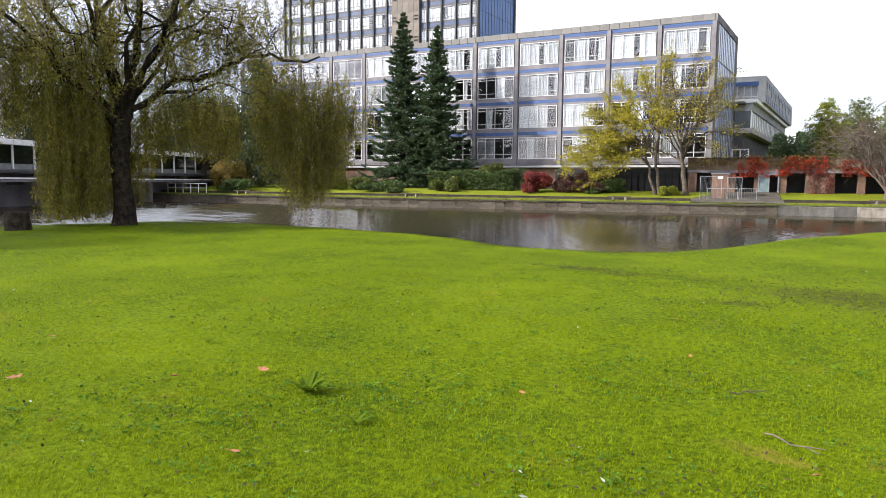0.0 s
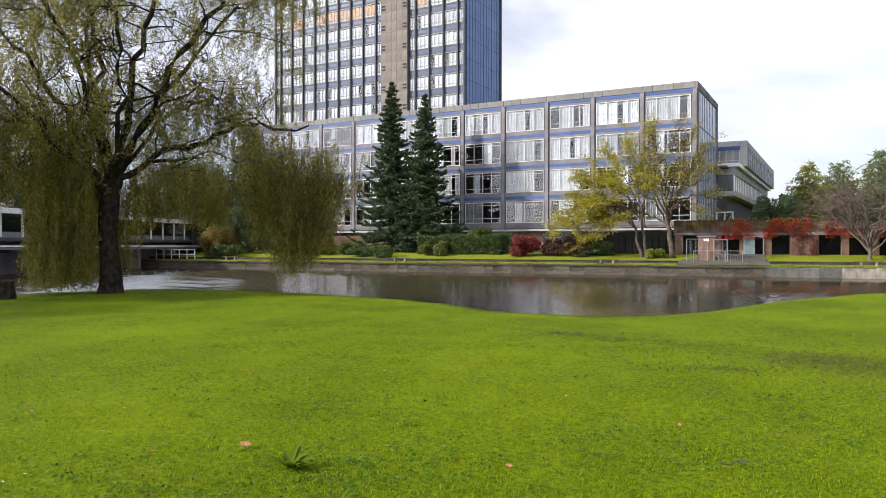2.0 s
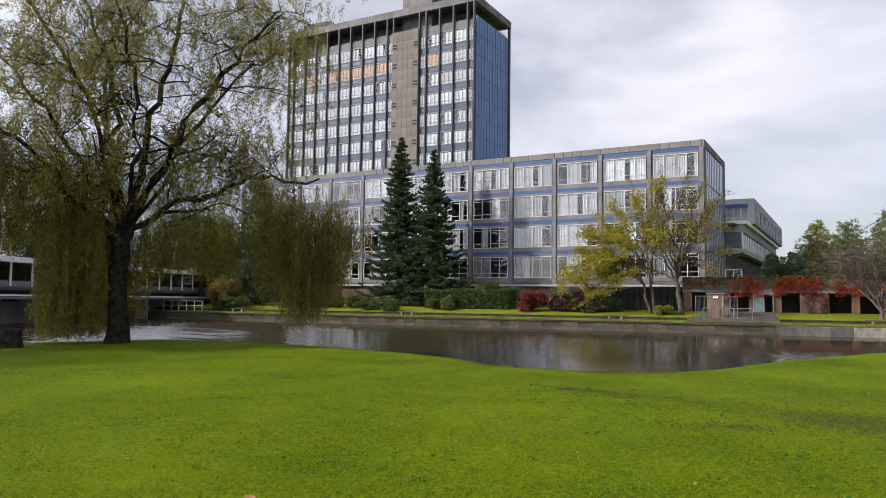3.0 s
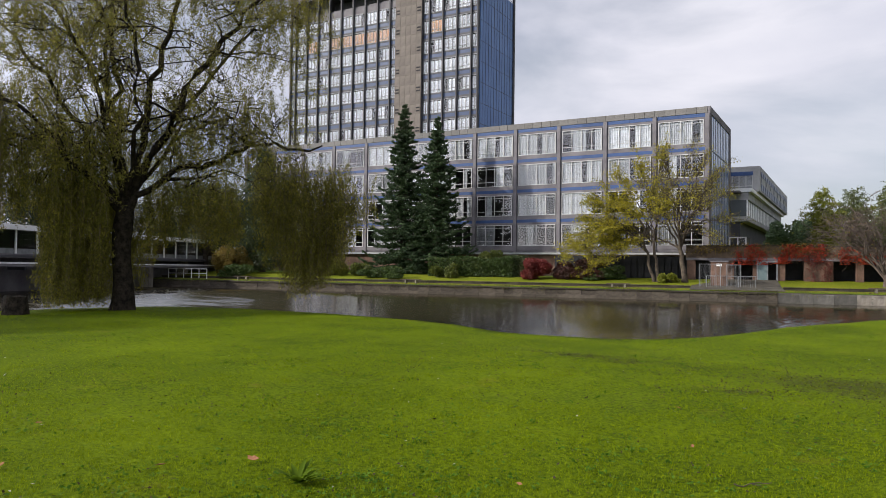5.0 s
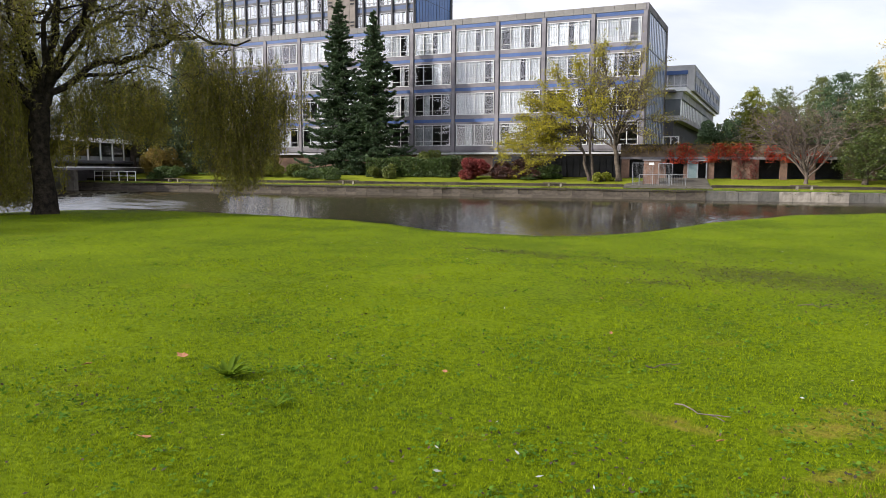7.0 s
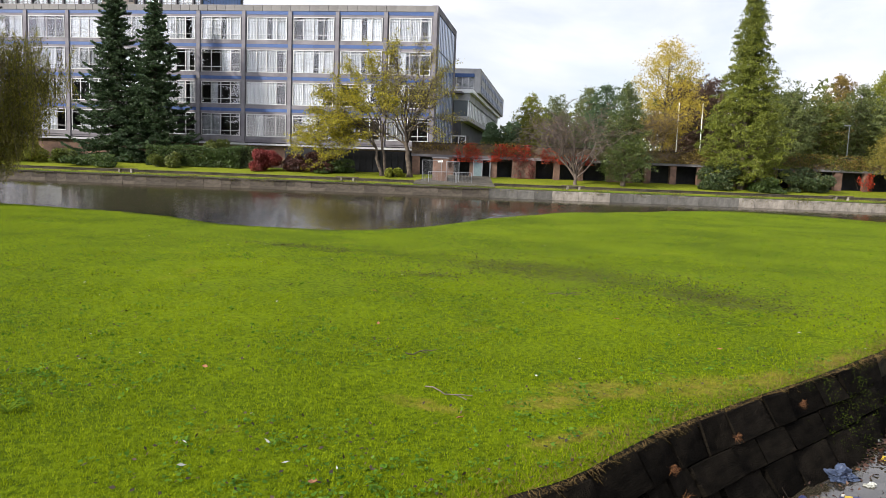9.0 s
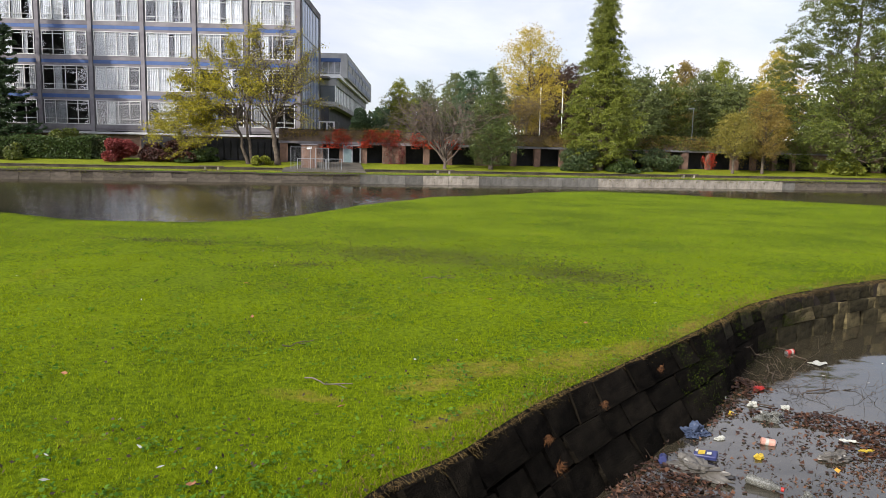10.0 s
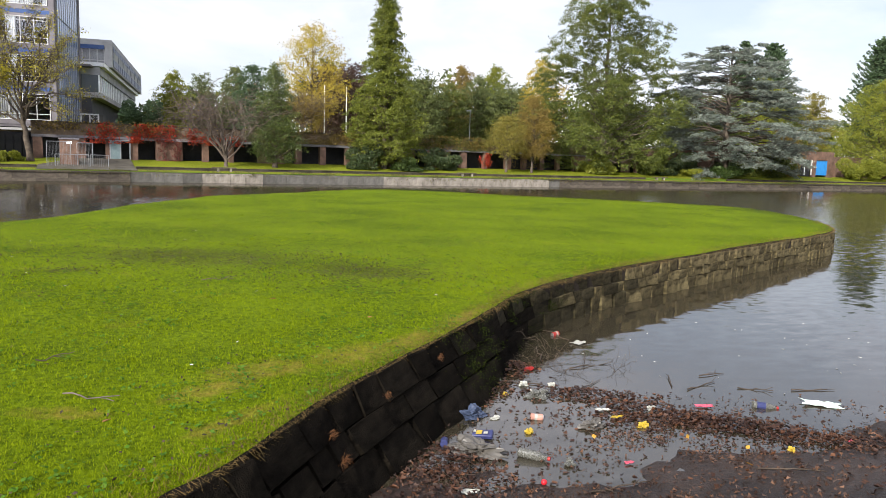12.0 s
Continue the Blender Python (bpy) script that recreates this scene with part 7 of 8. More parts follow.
# moss and dry grass tufts that hang over the wall
M_drygrass = foliage("dry_grass", (0.060, 0.040, 0.012), (0.135, 0.088, 0.026), (0.27, 0.18, 0.055), 0.7, 0.3)
M_moss = foliage("wall_moss", (0.008, 0.013, 0.002), (0.022, 0.032, 0.004), (0.045, 0.055, 0.007), 0.9, 0.1)
M_moss.node_tree.nodes["Principled BSDF"].inputs["Specular IOR Level"].default_value = 0.03
M_rust = foliage("rusty_grass", (0.045, 0.017, 0.006), (0.11, 0.045, 0.014), (0.21, 0.095, 0.028), 0.7, 0.3)
rng = np.random.default_rng(405)
for x, y, zz, hh in ((0.98, 4.55, -0.33, 0.075), (0.98, 4.65, -0.2, 0.055), (1.5, 5.1, -0.12, 0.045), (2.2, 5.95, -0.1, 0.045)):
    th = thing("dry_tuft", (x, y, zz), "tuft of rusty dry grass growing from the wall", "grass tuft", group="tufts on the shore wall")
    vv, ff = [], []
    for i in range(90):
        d = rng.normal(size=3) * [0.45, 0.45, 0.4] + [0.35, -0.3, 0.35]
        d /= np.linalg.norm(d)
        b0 = np.array([x + 0.74 * (0.02 - 0.56 * zz), y - 0.67 * (0.02 - 0.56 * zz), zz]) + rng.normal(0, 0.012, 3)
        s = np.cross(d, rng.normal(size=3))
        s = s / np.linalg.norm(s) * 0.0022
        L = hh * rng.uniform(0.3, 1.0)
        k = len(vv)
        vv += [b0 - s, b0 + s, b0 + d * L + [0, 0, -0.02]]
        ff.append((k, k + 1, k + 2))
    link_mesh("blade_spray", array_mesh("blade_spray", vv, ff), M_rust, th, kind="stuff")
c = []
for q, nn in zip(fine, nrm):
    if 2.0 < q.x < 5.2:
        for _ in range(900):
            zz = rng.uniform(-0.7, -0.02)
            if noise.noise((q.x * 1.6, q.y * 1.6, zz * 2.5)) + 0.6 * noise.noise((q.x * 7, q.y * 7, zz * 9)) + rng.normal(0, 0.12) > 0.26:
                c.append((q.x + nn.x * (0.016 - batter(q) * zz / 0.8) + rng.normal(0, 0.09) * -nn.y, q.y + nn.y * (0.016 - batter(q) * zz / 0.8) + rng.normal(0, 0.09) * nn.x, zz))
v, f = leaf_arrays(np.array(c), 0.014, 0.010, rng)
tagged(link_mesh("wall_moss", array_mesh("wall_moss", v, f), M_moss), "green moss on the shore wall's stones", "moss", kind="stuff")

# ---------------------------------------------------------------- mud, leaves and litter in the inlet
M_mud = surface("wet_mud", (0.012, 0.008, 0.006), (0.034, 0.022, 0.016), 0.5, 2.2, 30, 0.8, dist=0.03)


K = 1.017  # spreads the inlet's litter over the water


def mud_z(x, y):
    """Rises from under the water towards the near side."""
    x, y = x / K, y / K
    d = 4.75 - y + 0.10 * (x - 3.0) * (1 if x > 3 else 0.2) + 0.55 * noise.noise((x * 0.9, y * 0.9, 3.0))
    near_wall = max(0.0, 1.0 - math.hypot(x - 1.7, y - 4.6) / 1.0) * 0.05
    return WATER - 0.050 + max(-0.10, min(0.25, d * 0.10)) + near_wall + 0.022 * noise.noise((x * 4, y * 4, 7.0))


b_ = bmesh.new()
nx, ny = 130, 80
g = [[b_.verts.new((0.1 + i * 0.1, 1.2 + j * 0.095, mud_z(0.1 + i * 0.1, 1.2 + j * 0.095))) for i in range(nx)] for j in range(ny)]
for j in range(ny - 1):
    for i in range(nx - 1):
        b_.faces.new((g[j][i], g[j][i + 1], g[j + 1][i + 1], g[j + 1][i]))
tagged(part("mud_bank", b_, M_mud, smooth=True), "wet dark mud bank at the inlet's head", "mud", kind="structure")

rng = np.random.default_rng(420)
# drifts of leaves: place, spread, number, turn, height
HEAPS = [(3.45, 6.95, 0.16, 0.1, 110, 45, 0.08), (3.75, 6.0, 0.35, 0.09, 190, -20, 0.05), (4.1, 5.55, 0.35, 0.10, 190, -35, 0.04), (4.3, 5.15, 0.4, 0.09, 260, -22, 0.05),
         (4.75, 4.85, 0.5, 0.09, 340, -30, 0.05), (5.25, 4.4, 0.4, 0.1, 220, -40, 0.04), (1.95, 4.75, 0.2, 0.15, 240, 60, 0.1), (1.85, 4.25, 0.25, 0.2, 160, 30, 0.06),
         (3.0, 6.3, 0.3, 0.07, 70, 48, 0.03), (4.5, 4.6, 0.9, 0.25, 200, -35, 0.01), (3.2, 4.0, 1.0, 0.25, 80, -10, 0.01)]
M_deadleaf = foliage("dead_leaf", (0.010, 0.0055, 0.004), (0.045, 0.022, 0.013), (0.17, 0.080, 0.038), 0.6, 0.1)


def litter_pts(n):
    out = []
    while len(out) < n:
        x, y = rng.uniform(0.9, 9.5), rng.uniform(2.0, 8.2)
        if inside(x * K, y * K, shore):
            continue
        d = y - (4.85 + 0.02 * x)
        near = max(0, 1.0 - abs(x - 3.6) / 2.6)
        w = 1.0 if d < -0.1 else math.exp(-((d + 0.1) / (0.22 + 0.6 * near)) ** 2)
        w *= 0.05 + 0.95 * min(1.0, max(0.0, 0.30 + 1.1 * noise.noise((x * 1.3 + y * 0.5, y * 2.3 - x * 0.8, 11)) + 0.8 * noise.noise((x * 5, y * 7, 5)) + 0.35 * max(0.0, 4.2 - y)))
        if rng.random() < w:
            out.append((x * K, y * K, max(WATER + 0.006, mud_z(x * K, y * K) + 0.008)))
    return np.array(out)


c = litter_pts(13000)
c[:, 2] += np.abs(rng.normal(0, 0.010, len(c)))
v, f = leaf_arrays(c, 0.032, 0.020, rng, 0.0, 0.35, tri=True)
tagged(link_mesh("fallen_leaves", array_mesh("fallen_leaves", v, f), M_deadleaf), "soggy brown leaves matted on the mud", "leaves", kind="stuff")
c = litter_pts(8000)
v, f = leaf_arrays(c, 0.035, 0.014, rng, 0.0, 0.8)
tagged(link_mesh("plant_debris", array_mesh("plant_debris", v, f), M_deadleaf), "fine dark plant debris floating on the water", "debris", kind="stuff")



def leaf_heap(x, y, sx, sy, n, seed, yaw=0.0, high=0.05):
    """Curled maple leaves drifted together: lobed, folded blades."""
    rng = np.random.default_rng(seed)
    x, y = x * K, y * K
    v, f = [], []
    ca, sa = math.cos(radians(yaw)), math.sin(radians(yaw))
    for i in range(n):
        a, b = rng.normal(0, sx), rng.normal(0, sy)
        px, py = x + a * ca - b * sa, y + a * sa + b * ca
        if inside(px, py, shore):
            continue
        pz = max(WATER, mud_z(px, py)) + 0.008 + high * rng.random() * math.exp(-(a / sx) ** 2 - (b / sy) ** 2)
        R, cup, k = rng.uniform(0.011, 0.032), rng.uniform(-0.5, 0.9), 9
        m = Matrix.Rotation(rng.uniform(0, 6.28), 3, "Z") @ Matrix.Rotation(rng.normal(0, 0.55), 3, "X")
        o = len(v)
        v.append((px, py, pz))
        for j in range(k):
            t = j * 2 * PI / k
            r = R * (1.0 if j % 2 else 0.55) * rng.uniform(0.8, 1.15)
            q = m @ Vector((r * math.cos(t), r * math.sin(t) * 0.85, cup * abs(math.sin(t)) * R * 0.8))
            v.append((px + q.x, py + q.y, max(pz + q.z, WATER + 0.003)))
        f += [(o, o + 1 + j, o + 1 + (j + 1) % k) for j in range(k)]
    return v, f


M_heap = foliage("drifted_leaf", (0.010, 0.005, 0.0035), (0.034, 0.015, 0.009), (0.15, 0.060, 0.024), 0.6, 0.12)
vv, ff = [], []
for i, (x, y, sx, sy, n, a, hi_) in enumerate(HEAPS):
    v, f = leaf_heap(x, y, sx * 1.15, sy * 1.3, int(n * 2.2), 700 + i, a, hi_ * 1.3)
    ff += [tuple(q + len(vv) for q in t) for t in f]
    vv += v
tagged(link_mesh("leaf_drift", array_mesh("leaf_drift", vv, ff), M_heap), "drifts of curled brown maple leaves in the inlet", "leaves", kind="stuff")

M_stick = surface("wet_stick", (0.03, 0.022, 0.015), (0.07, 0.05, 0.035), 0.7, 5, 40, 0.3)
sticks = [(5.13, 5.99, 0.5, 20), (4.0, 7.5, 0.7, 70), (4.35, 6.9, 0.6, 10), (5.6, 5.75, 0.35, -30), (4.9, 6.2, 0.4, 60), (6.2, 5.6, 0.5, -10), (3.9, 6.2, 0.7, 35), (4.6, 8.4, 0.8, 100), (3.3, 6.5, 0.5, 150), (7.6, 5.0, 0.8, 45), (3.0, 4.1, 0.6, 5), (4.3, 3.9, 0.5, -20), (2.0, 4.5, 0.35, 60), (5.5, 6.3, 0.35, 5)]
for x, y, L, a in sticks:
    x, y = x * K, y * K
    th = thing("stick", (x, y, WATER), "dark wet stick floating among the leaves", "stick", group="sticks in the inlet")
    d = np.array([math.cos(radians(a)), math.sin(radians(a)), 0])
    p0 = np.array([x, y, max(WATER, mud_z(x, y)) + 0.012])
    ps = [grow(rng, p0 - d * L / 2, p0 + d * L / 2, 0.008, 0.003, 6, 0.015)]
    for k in range(2):
        q = ps[0][2 + k * 2, :3]
        e = q + d * 0.12 + rng.normal(0, 0.04, 3) * [1, 1, 0.3] + [0, 0, 0.012]
        ps.append(grow(rng, q, e, 0.004, 0.002, 3, 0.05))
    v, f = tube_arrays(ps, 5)
    link_mesh("wood", array_mesh("wood", v, f), M_stick, th)


# dead plant stems that stand out of the water by the wall
for i, (x, y, h) in enumerate(((3.75, 7.0, 0.42), (4.05, 7.25, 0.5), (3.95, 6.75, 0.38), (4.35, 7.1, 0.36), (4.25, 7.55, 0.45), (4.6, 6.75, 0.3), (2.05, 4.75, 0.26), (1.9, 4.45, 0.22))):
    x, y = x * K, y * K
    th = thing("dead_plant", (x, y, WATER), "dead brown plant with bare forking stems", "plant", group="dead plants by the wall")
    ps = []
    for k in range(5):
        e = np.array([x + rng.normal(0, 0.22), y + rng.normal(0, 0.16), WATER + 0.6 * h * rng.uniform(0.2, 1.0)])
        st = grow(rng, (x + rng.normal(0, 0.05), y + rng.normal(0, 0.05), WATER - 0.1), e, 0.003, 0.0015, 6, 0.06, 0.1)
        ps.append(st)
        for j in range(4):
            q = st[rng.integers(2, 7), :3]
            ps.append(grow(rng, q, q + rng.normal(0, 0.07, 3), 0.002, 0.001, 3, 0.06))
    v, f = tube_arrays(ps, 4)
    link_mesh("stem_tangle", array_mesh("stem_tangle", v, f), M_stick, th, kind="stuff")


def plain(name, c, rough=0.4, metal=0.0, clear=0.0):
    m = surface(name, tuple(q * 0.8 for q in c), c, rough, 12, 60, 0.15, metal)
    if clear:
        m.node_tree.nodes["Principled BSDF"].inputs["Transmission Weight"].default_value = clear
    return m


M_red = plain("red_print", (0.28, 0.018, 0.014))
M_tin = plain("bare_tin", (0.55, 0.55, 0.56), 0.3, 0.9)
M_pinkcan = plain("faded_pink_print", (0.42, 0.22, 0.17))
M_yellowp = plain("yellow_print", (0.38, 0.27, 0.03))
M_bluep = plain("blue_film", (0.045, 0.06, 0.10), 0.25)
M_deepblue = plain("deep_blue_print", (0.028, 0.034, 0.10))
M_clear = plain("clear_plastic", (0.19, 0.19, 0.165), 0.25, 0, 0.55)
M_greyfilm = plain("grey_film", (0.085, 0.078, 0.068), 0.35)
M_paper = plain("wet_paper", (0.34, 0.34, 0.30), 0.7)
M_greenfilm = plain("pale_green_film", (0.45, 0.55, 0.48), 0.4)
M_pinkp = plain("pink_print", (0.46, 0.07, 0.11))
M_redball = plain("red_rubber", (0.55, 0.02, 0.03), 0.3)


def spun(name, profile, mat_, parent, m, sides=16, label=""):
    """A body of rotation along x: (x, radius) rows."""
    bm = bmesh.new()
    rings = [[bm.verts.new((x, r * math.cos(k * 2 * PI / sides), r * math.sin(k * 2 * PI / sides))) for k in range(sides)] for x, r in profile]
    for a, b in zip(rings, rings[1:]):
        for k in range(sides):
            bm.faces.new((a[k], a[(k + 1) % sides], b[(k + 1) % sides], b[k]))
    bm.faces.new(rings[0])
    bm.faces.new(rings[-1])
    bm.transform(m)
    return part(name, bm, mat_, parent, label, smooth=False)


def drink_can(x, y, yaw, mat_, label, dent=0.0, band=None):
    x, y = x * K, y * K
    z = max(WATER, mud_z(x, y)) + 0.02
    th = thing("drink_can", (x, y, z), label, "can", group="cans in the inlet")
    m = pose(x, y, z, 0, 6, yaw)
    spun("body", [(-0.055, 0.028), (-0.05, 0.033), (-0.02, 0.033 - dent), (0.02, 0.033 - dent * 0.4), (0.046, 0.033), (0.052, 0.029)], mat_, th, m)
    if band:
        spun("label", [(-0.030, 0.0332 - dent * 0.85), (-0.02, 0.0334 - dent), (0.0, 0.0335 - dent * 0.7)], band, th, m, label="pale printed band")
    spun("lid", [(0.0521, 0.028), (0.056, 0.027), (0.0575, 0.027)], M_tin, th, m, label="bare metal lid")


def crumple(name, x, y, size, mat_, seed, label, category, yaw=0, flat=0.35, sub=3, jag=0.55):
    """Crushed film or packaging: a folded, creased lump."""
    x, y = x * K, y * K
    rng = np.random.default_rng(seed)
    z = max(WATER, mud_z(x, y))
    bm = bmesh.new()
    bmesh.ops.create_icosphere(bm, subdivisions=sub + 1, radius=1.0)
    for v in bm.verts:
        q = v.co.copy()
        n1 = noise.noise(q * 1.4 + Vector((seed, 0, 0)))
        n2 = abs(noise.noise(q * 2.6 + Vector((0, seed, 0))))
        n3 = abs(noise.noise(q * 6.5 + Vector((0, 0, seed))))
        v.co = q * (1 + 1.3 * jag * n1 - 1.2 * jag * n2 - 0.5 * jag * n3)
        v.co = Vector((v.co.x * size[0], v.co.y * size[1], max(-0.25, v.co.z) * size[2]))
    bm.transform(pose(x, y, z + size[2] * 0.3, 0, 0, yaw))
    ob = part(name, bm, mat_)
    return tagged(ob, label, category)


def flat_scrap(name, x, y, w, d, mat_, yaw, seed, label, category="scrap"):
    """A floating sheet with curled, uneven edges."""
    x, y = x * K, y * K
    rng = np.random.default_rng(seed)
    z = max(WATER, mud_z(x, y)) + 0.012
    bm = bmesh.new()
    k = 7
    gg = [[bm.verts.new(((i / k - 0.5) * w * (1 + 0.15 * math.sin(j + seed)), (j / k - 0.5) * d * (1 + 0.2 * math.cos(i * 1.3 + seed)), 0.012 * noise.noise((i * 0.8 + seed, j * 0.8, 0)) + 0.006 * (abs(i - k / 2) + abs(j - k / 2)) / k)) for i in range(k + 1)] for j in range(k + 1)]
    for j in range(k):
        for i in range(k):
            bm.faces.new((gg[j][i], gg[j][i + 1], gg[j + 1][i + 1], gg[j + 1][i]))
    r = bmesh.ops.extrude_face_region(bm, geom=list(bm.faces))
    bmesh.ops.translate(bm, vec=(0, 0, 0.003), verts=[q for q in r["geom"] if isinstance(q, bmesh.types.BMVert)])
    bm.transform(pose(x, y, z, rng.normal(0, 4), rng.normal(0, 4), yaw))
    return tagged(part(name, bm, mat_), label, category)


drink_can(4.62, 8.30, 200, M_red, "red drink can floating against the wall", 0.0, M_paper)
drink_can(3.03, 5.5, -15, M_pinkcan, "faded pinkish drink can lying in the water", 0.004, M_paper)
crumple("carton", 2.83, 5.22, (0.045, 0.03, 0.03), M_yellowp, 24, "small crushed yellow carton on the water", "carton", 30)
drink_can(2.06, 5.15, 70, M_deepblue, "dark blue crushed can by the wall", 0.008)
crumple("plastic_bag", 2.5, 5.70, (0.15, 0.10, 0.075), M_bluep, 3, "crumpled translucent blue plastic bag", "bag", 20)
crumple("plastic_bag", 3.31, 6.07, (0.12, 0.09, 0.06), M_clear, 5, "crumpled clear plastic bag", "bag", -10)
crumple("plastic_bag", 3.44, 5.22, (0.13, 0.08, 0.055), M_greyfilm, 7, "torn grey plastic bag", "bag", 15)
crumple("plastic_bag", 2.25, 4.95, (0.26, 0.14, 0.09), M_greyfilm, 9, "muddy grey plastic bag on the leaves", "bag", -35)
crumple("wrapper", 3.86, 5.12, (0.06, 0.045, 0.035), M_yellowp, 11, "crumpled yellow wrapper on the water", "wrapper", 0)
crumple("wrapper", 4.73, 4.35, (0.05, 0.035, 0.03), M_yellowp, 12, "torn yellow and white wrapper", "wrapper", 40)
crumple("wrapper", 3.02, 6.18, (0.035, 0.03, 0.025), M_yellowp, 13, "small yellow wrapper against the wall", "wrapper", 15)
ca = thing("carton", (2.45, 5.30, WATER), "crushed blue and yellow printed carton", "carton")
m = pose(2.45, 5.30, max(WATER, mud_z(2.45, 5.30)) + 0.03, 14, -8, -32)
bm = boxed(-0.085, 0.085, -0.045, 0.045, -0.02, 0.02, bevel=0.006)
for q in bm.verts:
    q.co += Vector((0, 0, 0.014 * noise.noise(q.co * 18)))
bm.transform(m)
part("box", bm, M_deepblue, ca)
for i, (x0, x1, y0, y1, mt) in enumerate(((-0.05, 0.0, -0.03, 0.02, M_yellowp), (0.015, 0.05, -0.03, 0.0, M_paper), (-0.075, -0.055, 0.0, 0.03, M_paper))):
    bm = boxed(x0, x1, y0, y1, 0.024 + i * 0.001, 0.028 + i * 0.001)
    bm.transform(m)
    part("print_patch", bm, mt, ca, "printed patch")
crumple("paper_cup", 3.1, 6.62, (0.09, 0.06, 0.05), M_clear, 15, "clear plastic cup lying on its side", "cup", 40)
crumple("paper_cup", 3.32, 6.42, (0.05, 0.04, 0.04), M_paper, 16, "pale crushed cup among the leaves", "cup", 10)
crumple("tissue", 3.6, 6.35, (0.05, 0.04, 0.03), M_paper, 17, "wet white tissue on the water", "tissue")
crumple("tissue", 2.68, 5.6, (0.05, 0.03, 0.02), M_paper, 18, "white scrap beside the blue bag", "tissue")
crumple("tissue", 4.2, 5.5, (0.06, 0.03, 0.025), M_paper, 19, "white torn tissue on the leaves", "tissue", 20)
crumple("crisp_packet", 3.6, 6.9, (0.075, 0.04, 0.03), M_red, 20, "crumpled red packet among the leaves", "packet", 30)
crumple("foil", 2.85, 4.55, (0.055, 0.04, 0.035), M_clear, 22, "crumpled clear film on the mud", "film", 30)
flat_scrap("paper_sheet", 4.72, 7.85, 0.20, 0.13, M_paper, 35, 31, "sheet of white paper floating on the water")
flat_scrap("film_sheet", 5.9, 5.2, 0.34, 0.14, M_greenfilm, -30, 32, "pale green plastic film on the water")
flat_scrap("pink_wrapper", 4.72, 5.42, 0.15, 0.05, M_pinkp, -25, 33, "bright pink wrapper floating on the water")
flat_scrap("carton_flap", 1.95, 4.28, 0.13, 0.06, M_paper, -25, 34, "white carton flap lying on the mud")
flat_scrap("yellow_card", 3.75, 5.35, 0.14, 0.04, M_yellowp, 10, 35, "strip of yellow card on the water")
flat_scrap("white_card", 3.72, 5.55, 0.13, 0.05, M_paper, -20, 36, "strip of white card on the water")
flat_scrap("red_scrap", 3.3, 4.45, 0.07, 0.03, M_pinkp, 5, 37, "small red scrap on the mud")
flat_scrap("red_scrap", 5.35, 4.35, 0.07, 0.03, M_pinkp, 25, 38, "small red scrap on the leaves")
bt = thing("plastic_bottle", (5.38, 5.37, WATER), "blue and red labelled plastic bottle floating", "bottle")
m = pose(5.38, 5.37, WATER + 0.015, 0, 4, -28)
spun("body", [(-0.11, 0.02), (-0.105, 0.033), (-0.03, 0.035), (0.05, 0.034), (0.09, 0.02), (0.11, 0.014)], M_clear, bt, m)
spun("label", [(-0.07, 0.0355), (0.01, 0.0365)], M_deepblue, bt, m, label="blue printed label")
spun("cap", [(0.111, 0.016), (0.13, 0.016)], M_red, bt, m, label="red cap")
bt = thing("plastic_bottle", (2.68, 4.80, WATER), "muddy clear plastic bottle on the leaves", "bottle")
m = pose(2.68, 4.80, max(WATER, mud_z(2.68, 4.80)) + 0.03, 0, 3, -40)
spun("body", [(-0.13, 0.022), (-0.12, 0.036), (0.04, 0.037), (0.09, 0.02), (0.11, 0.014)], M_clear, bt, m)
spun("cap", [(0.111, 0.016), (0.13, 0.016)], M_red, bt, m, label="red cap")
th = thing("rubber_ball", (2.56, 4.37, WATER), "small red ball on the mud", "ball")
b_ = bmesh.new()
bmesh.ops.create_uvsphere(b_, u_segments=16, v_segments=10, radius=0.022)
b_.transform(pose(2.56, 4.37, max(WATER, mud_z(2.56, 4.37)) + 0.018))
part("ball", b_, M_redball, th, smooth=True)
M_autumn = foliage("autumn_leaf", (0.30, 0.12, 0.02), (0.48, 0.26, 0.04), (0.6, 0.42, 0.05), 0.6, 0.2)
c = litter_pts(34)
c[:, 2] += 0.015
v, f = leaf_arrays(c, 0.07, 0.045, rng, 0.0, 0.75)
tagged(link_mesh("bright_leaves", array_mesh("bright_leaves", v, f), M_autumn), "bright orange and yellow leaves on the mud", "leaves", kind="stuff")
c = np.stack([rng.uniform(4.0, 9.0, 40), rng.uniform(5.4, 9, 40), np.full(40, WATER + 0.006)], 1)
c = c[[not inside(q[0], q[1], shore) for q in c]]
v, f = leaf_arrays(c, 0.04, 0.015, rng, 0.0, 0.9)
tagged(link_mesh("floating_specks", array_mesh("floating_specks", v, f), M_paper), "pale flakes drifting on the water", "debris", kind="stuff")

# ---------------------------------------------------------------- the lawn's own litter and weeds
M_plantain = foliage("plantain_leaf", (0.045, 0.085, 0.005), (0.095, 0.15, 0.010), (0.17, 0.225, 0.02), 0.5, 0.45)


for q in (M_plantain,):
    q.node_tree.nodes["Principled BSDF"].inputs["Specular IOR Level"].default_value = 0.06


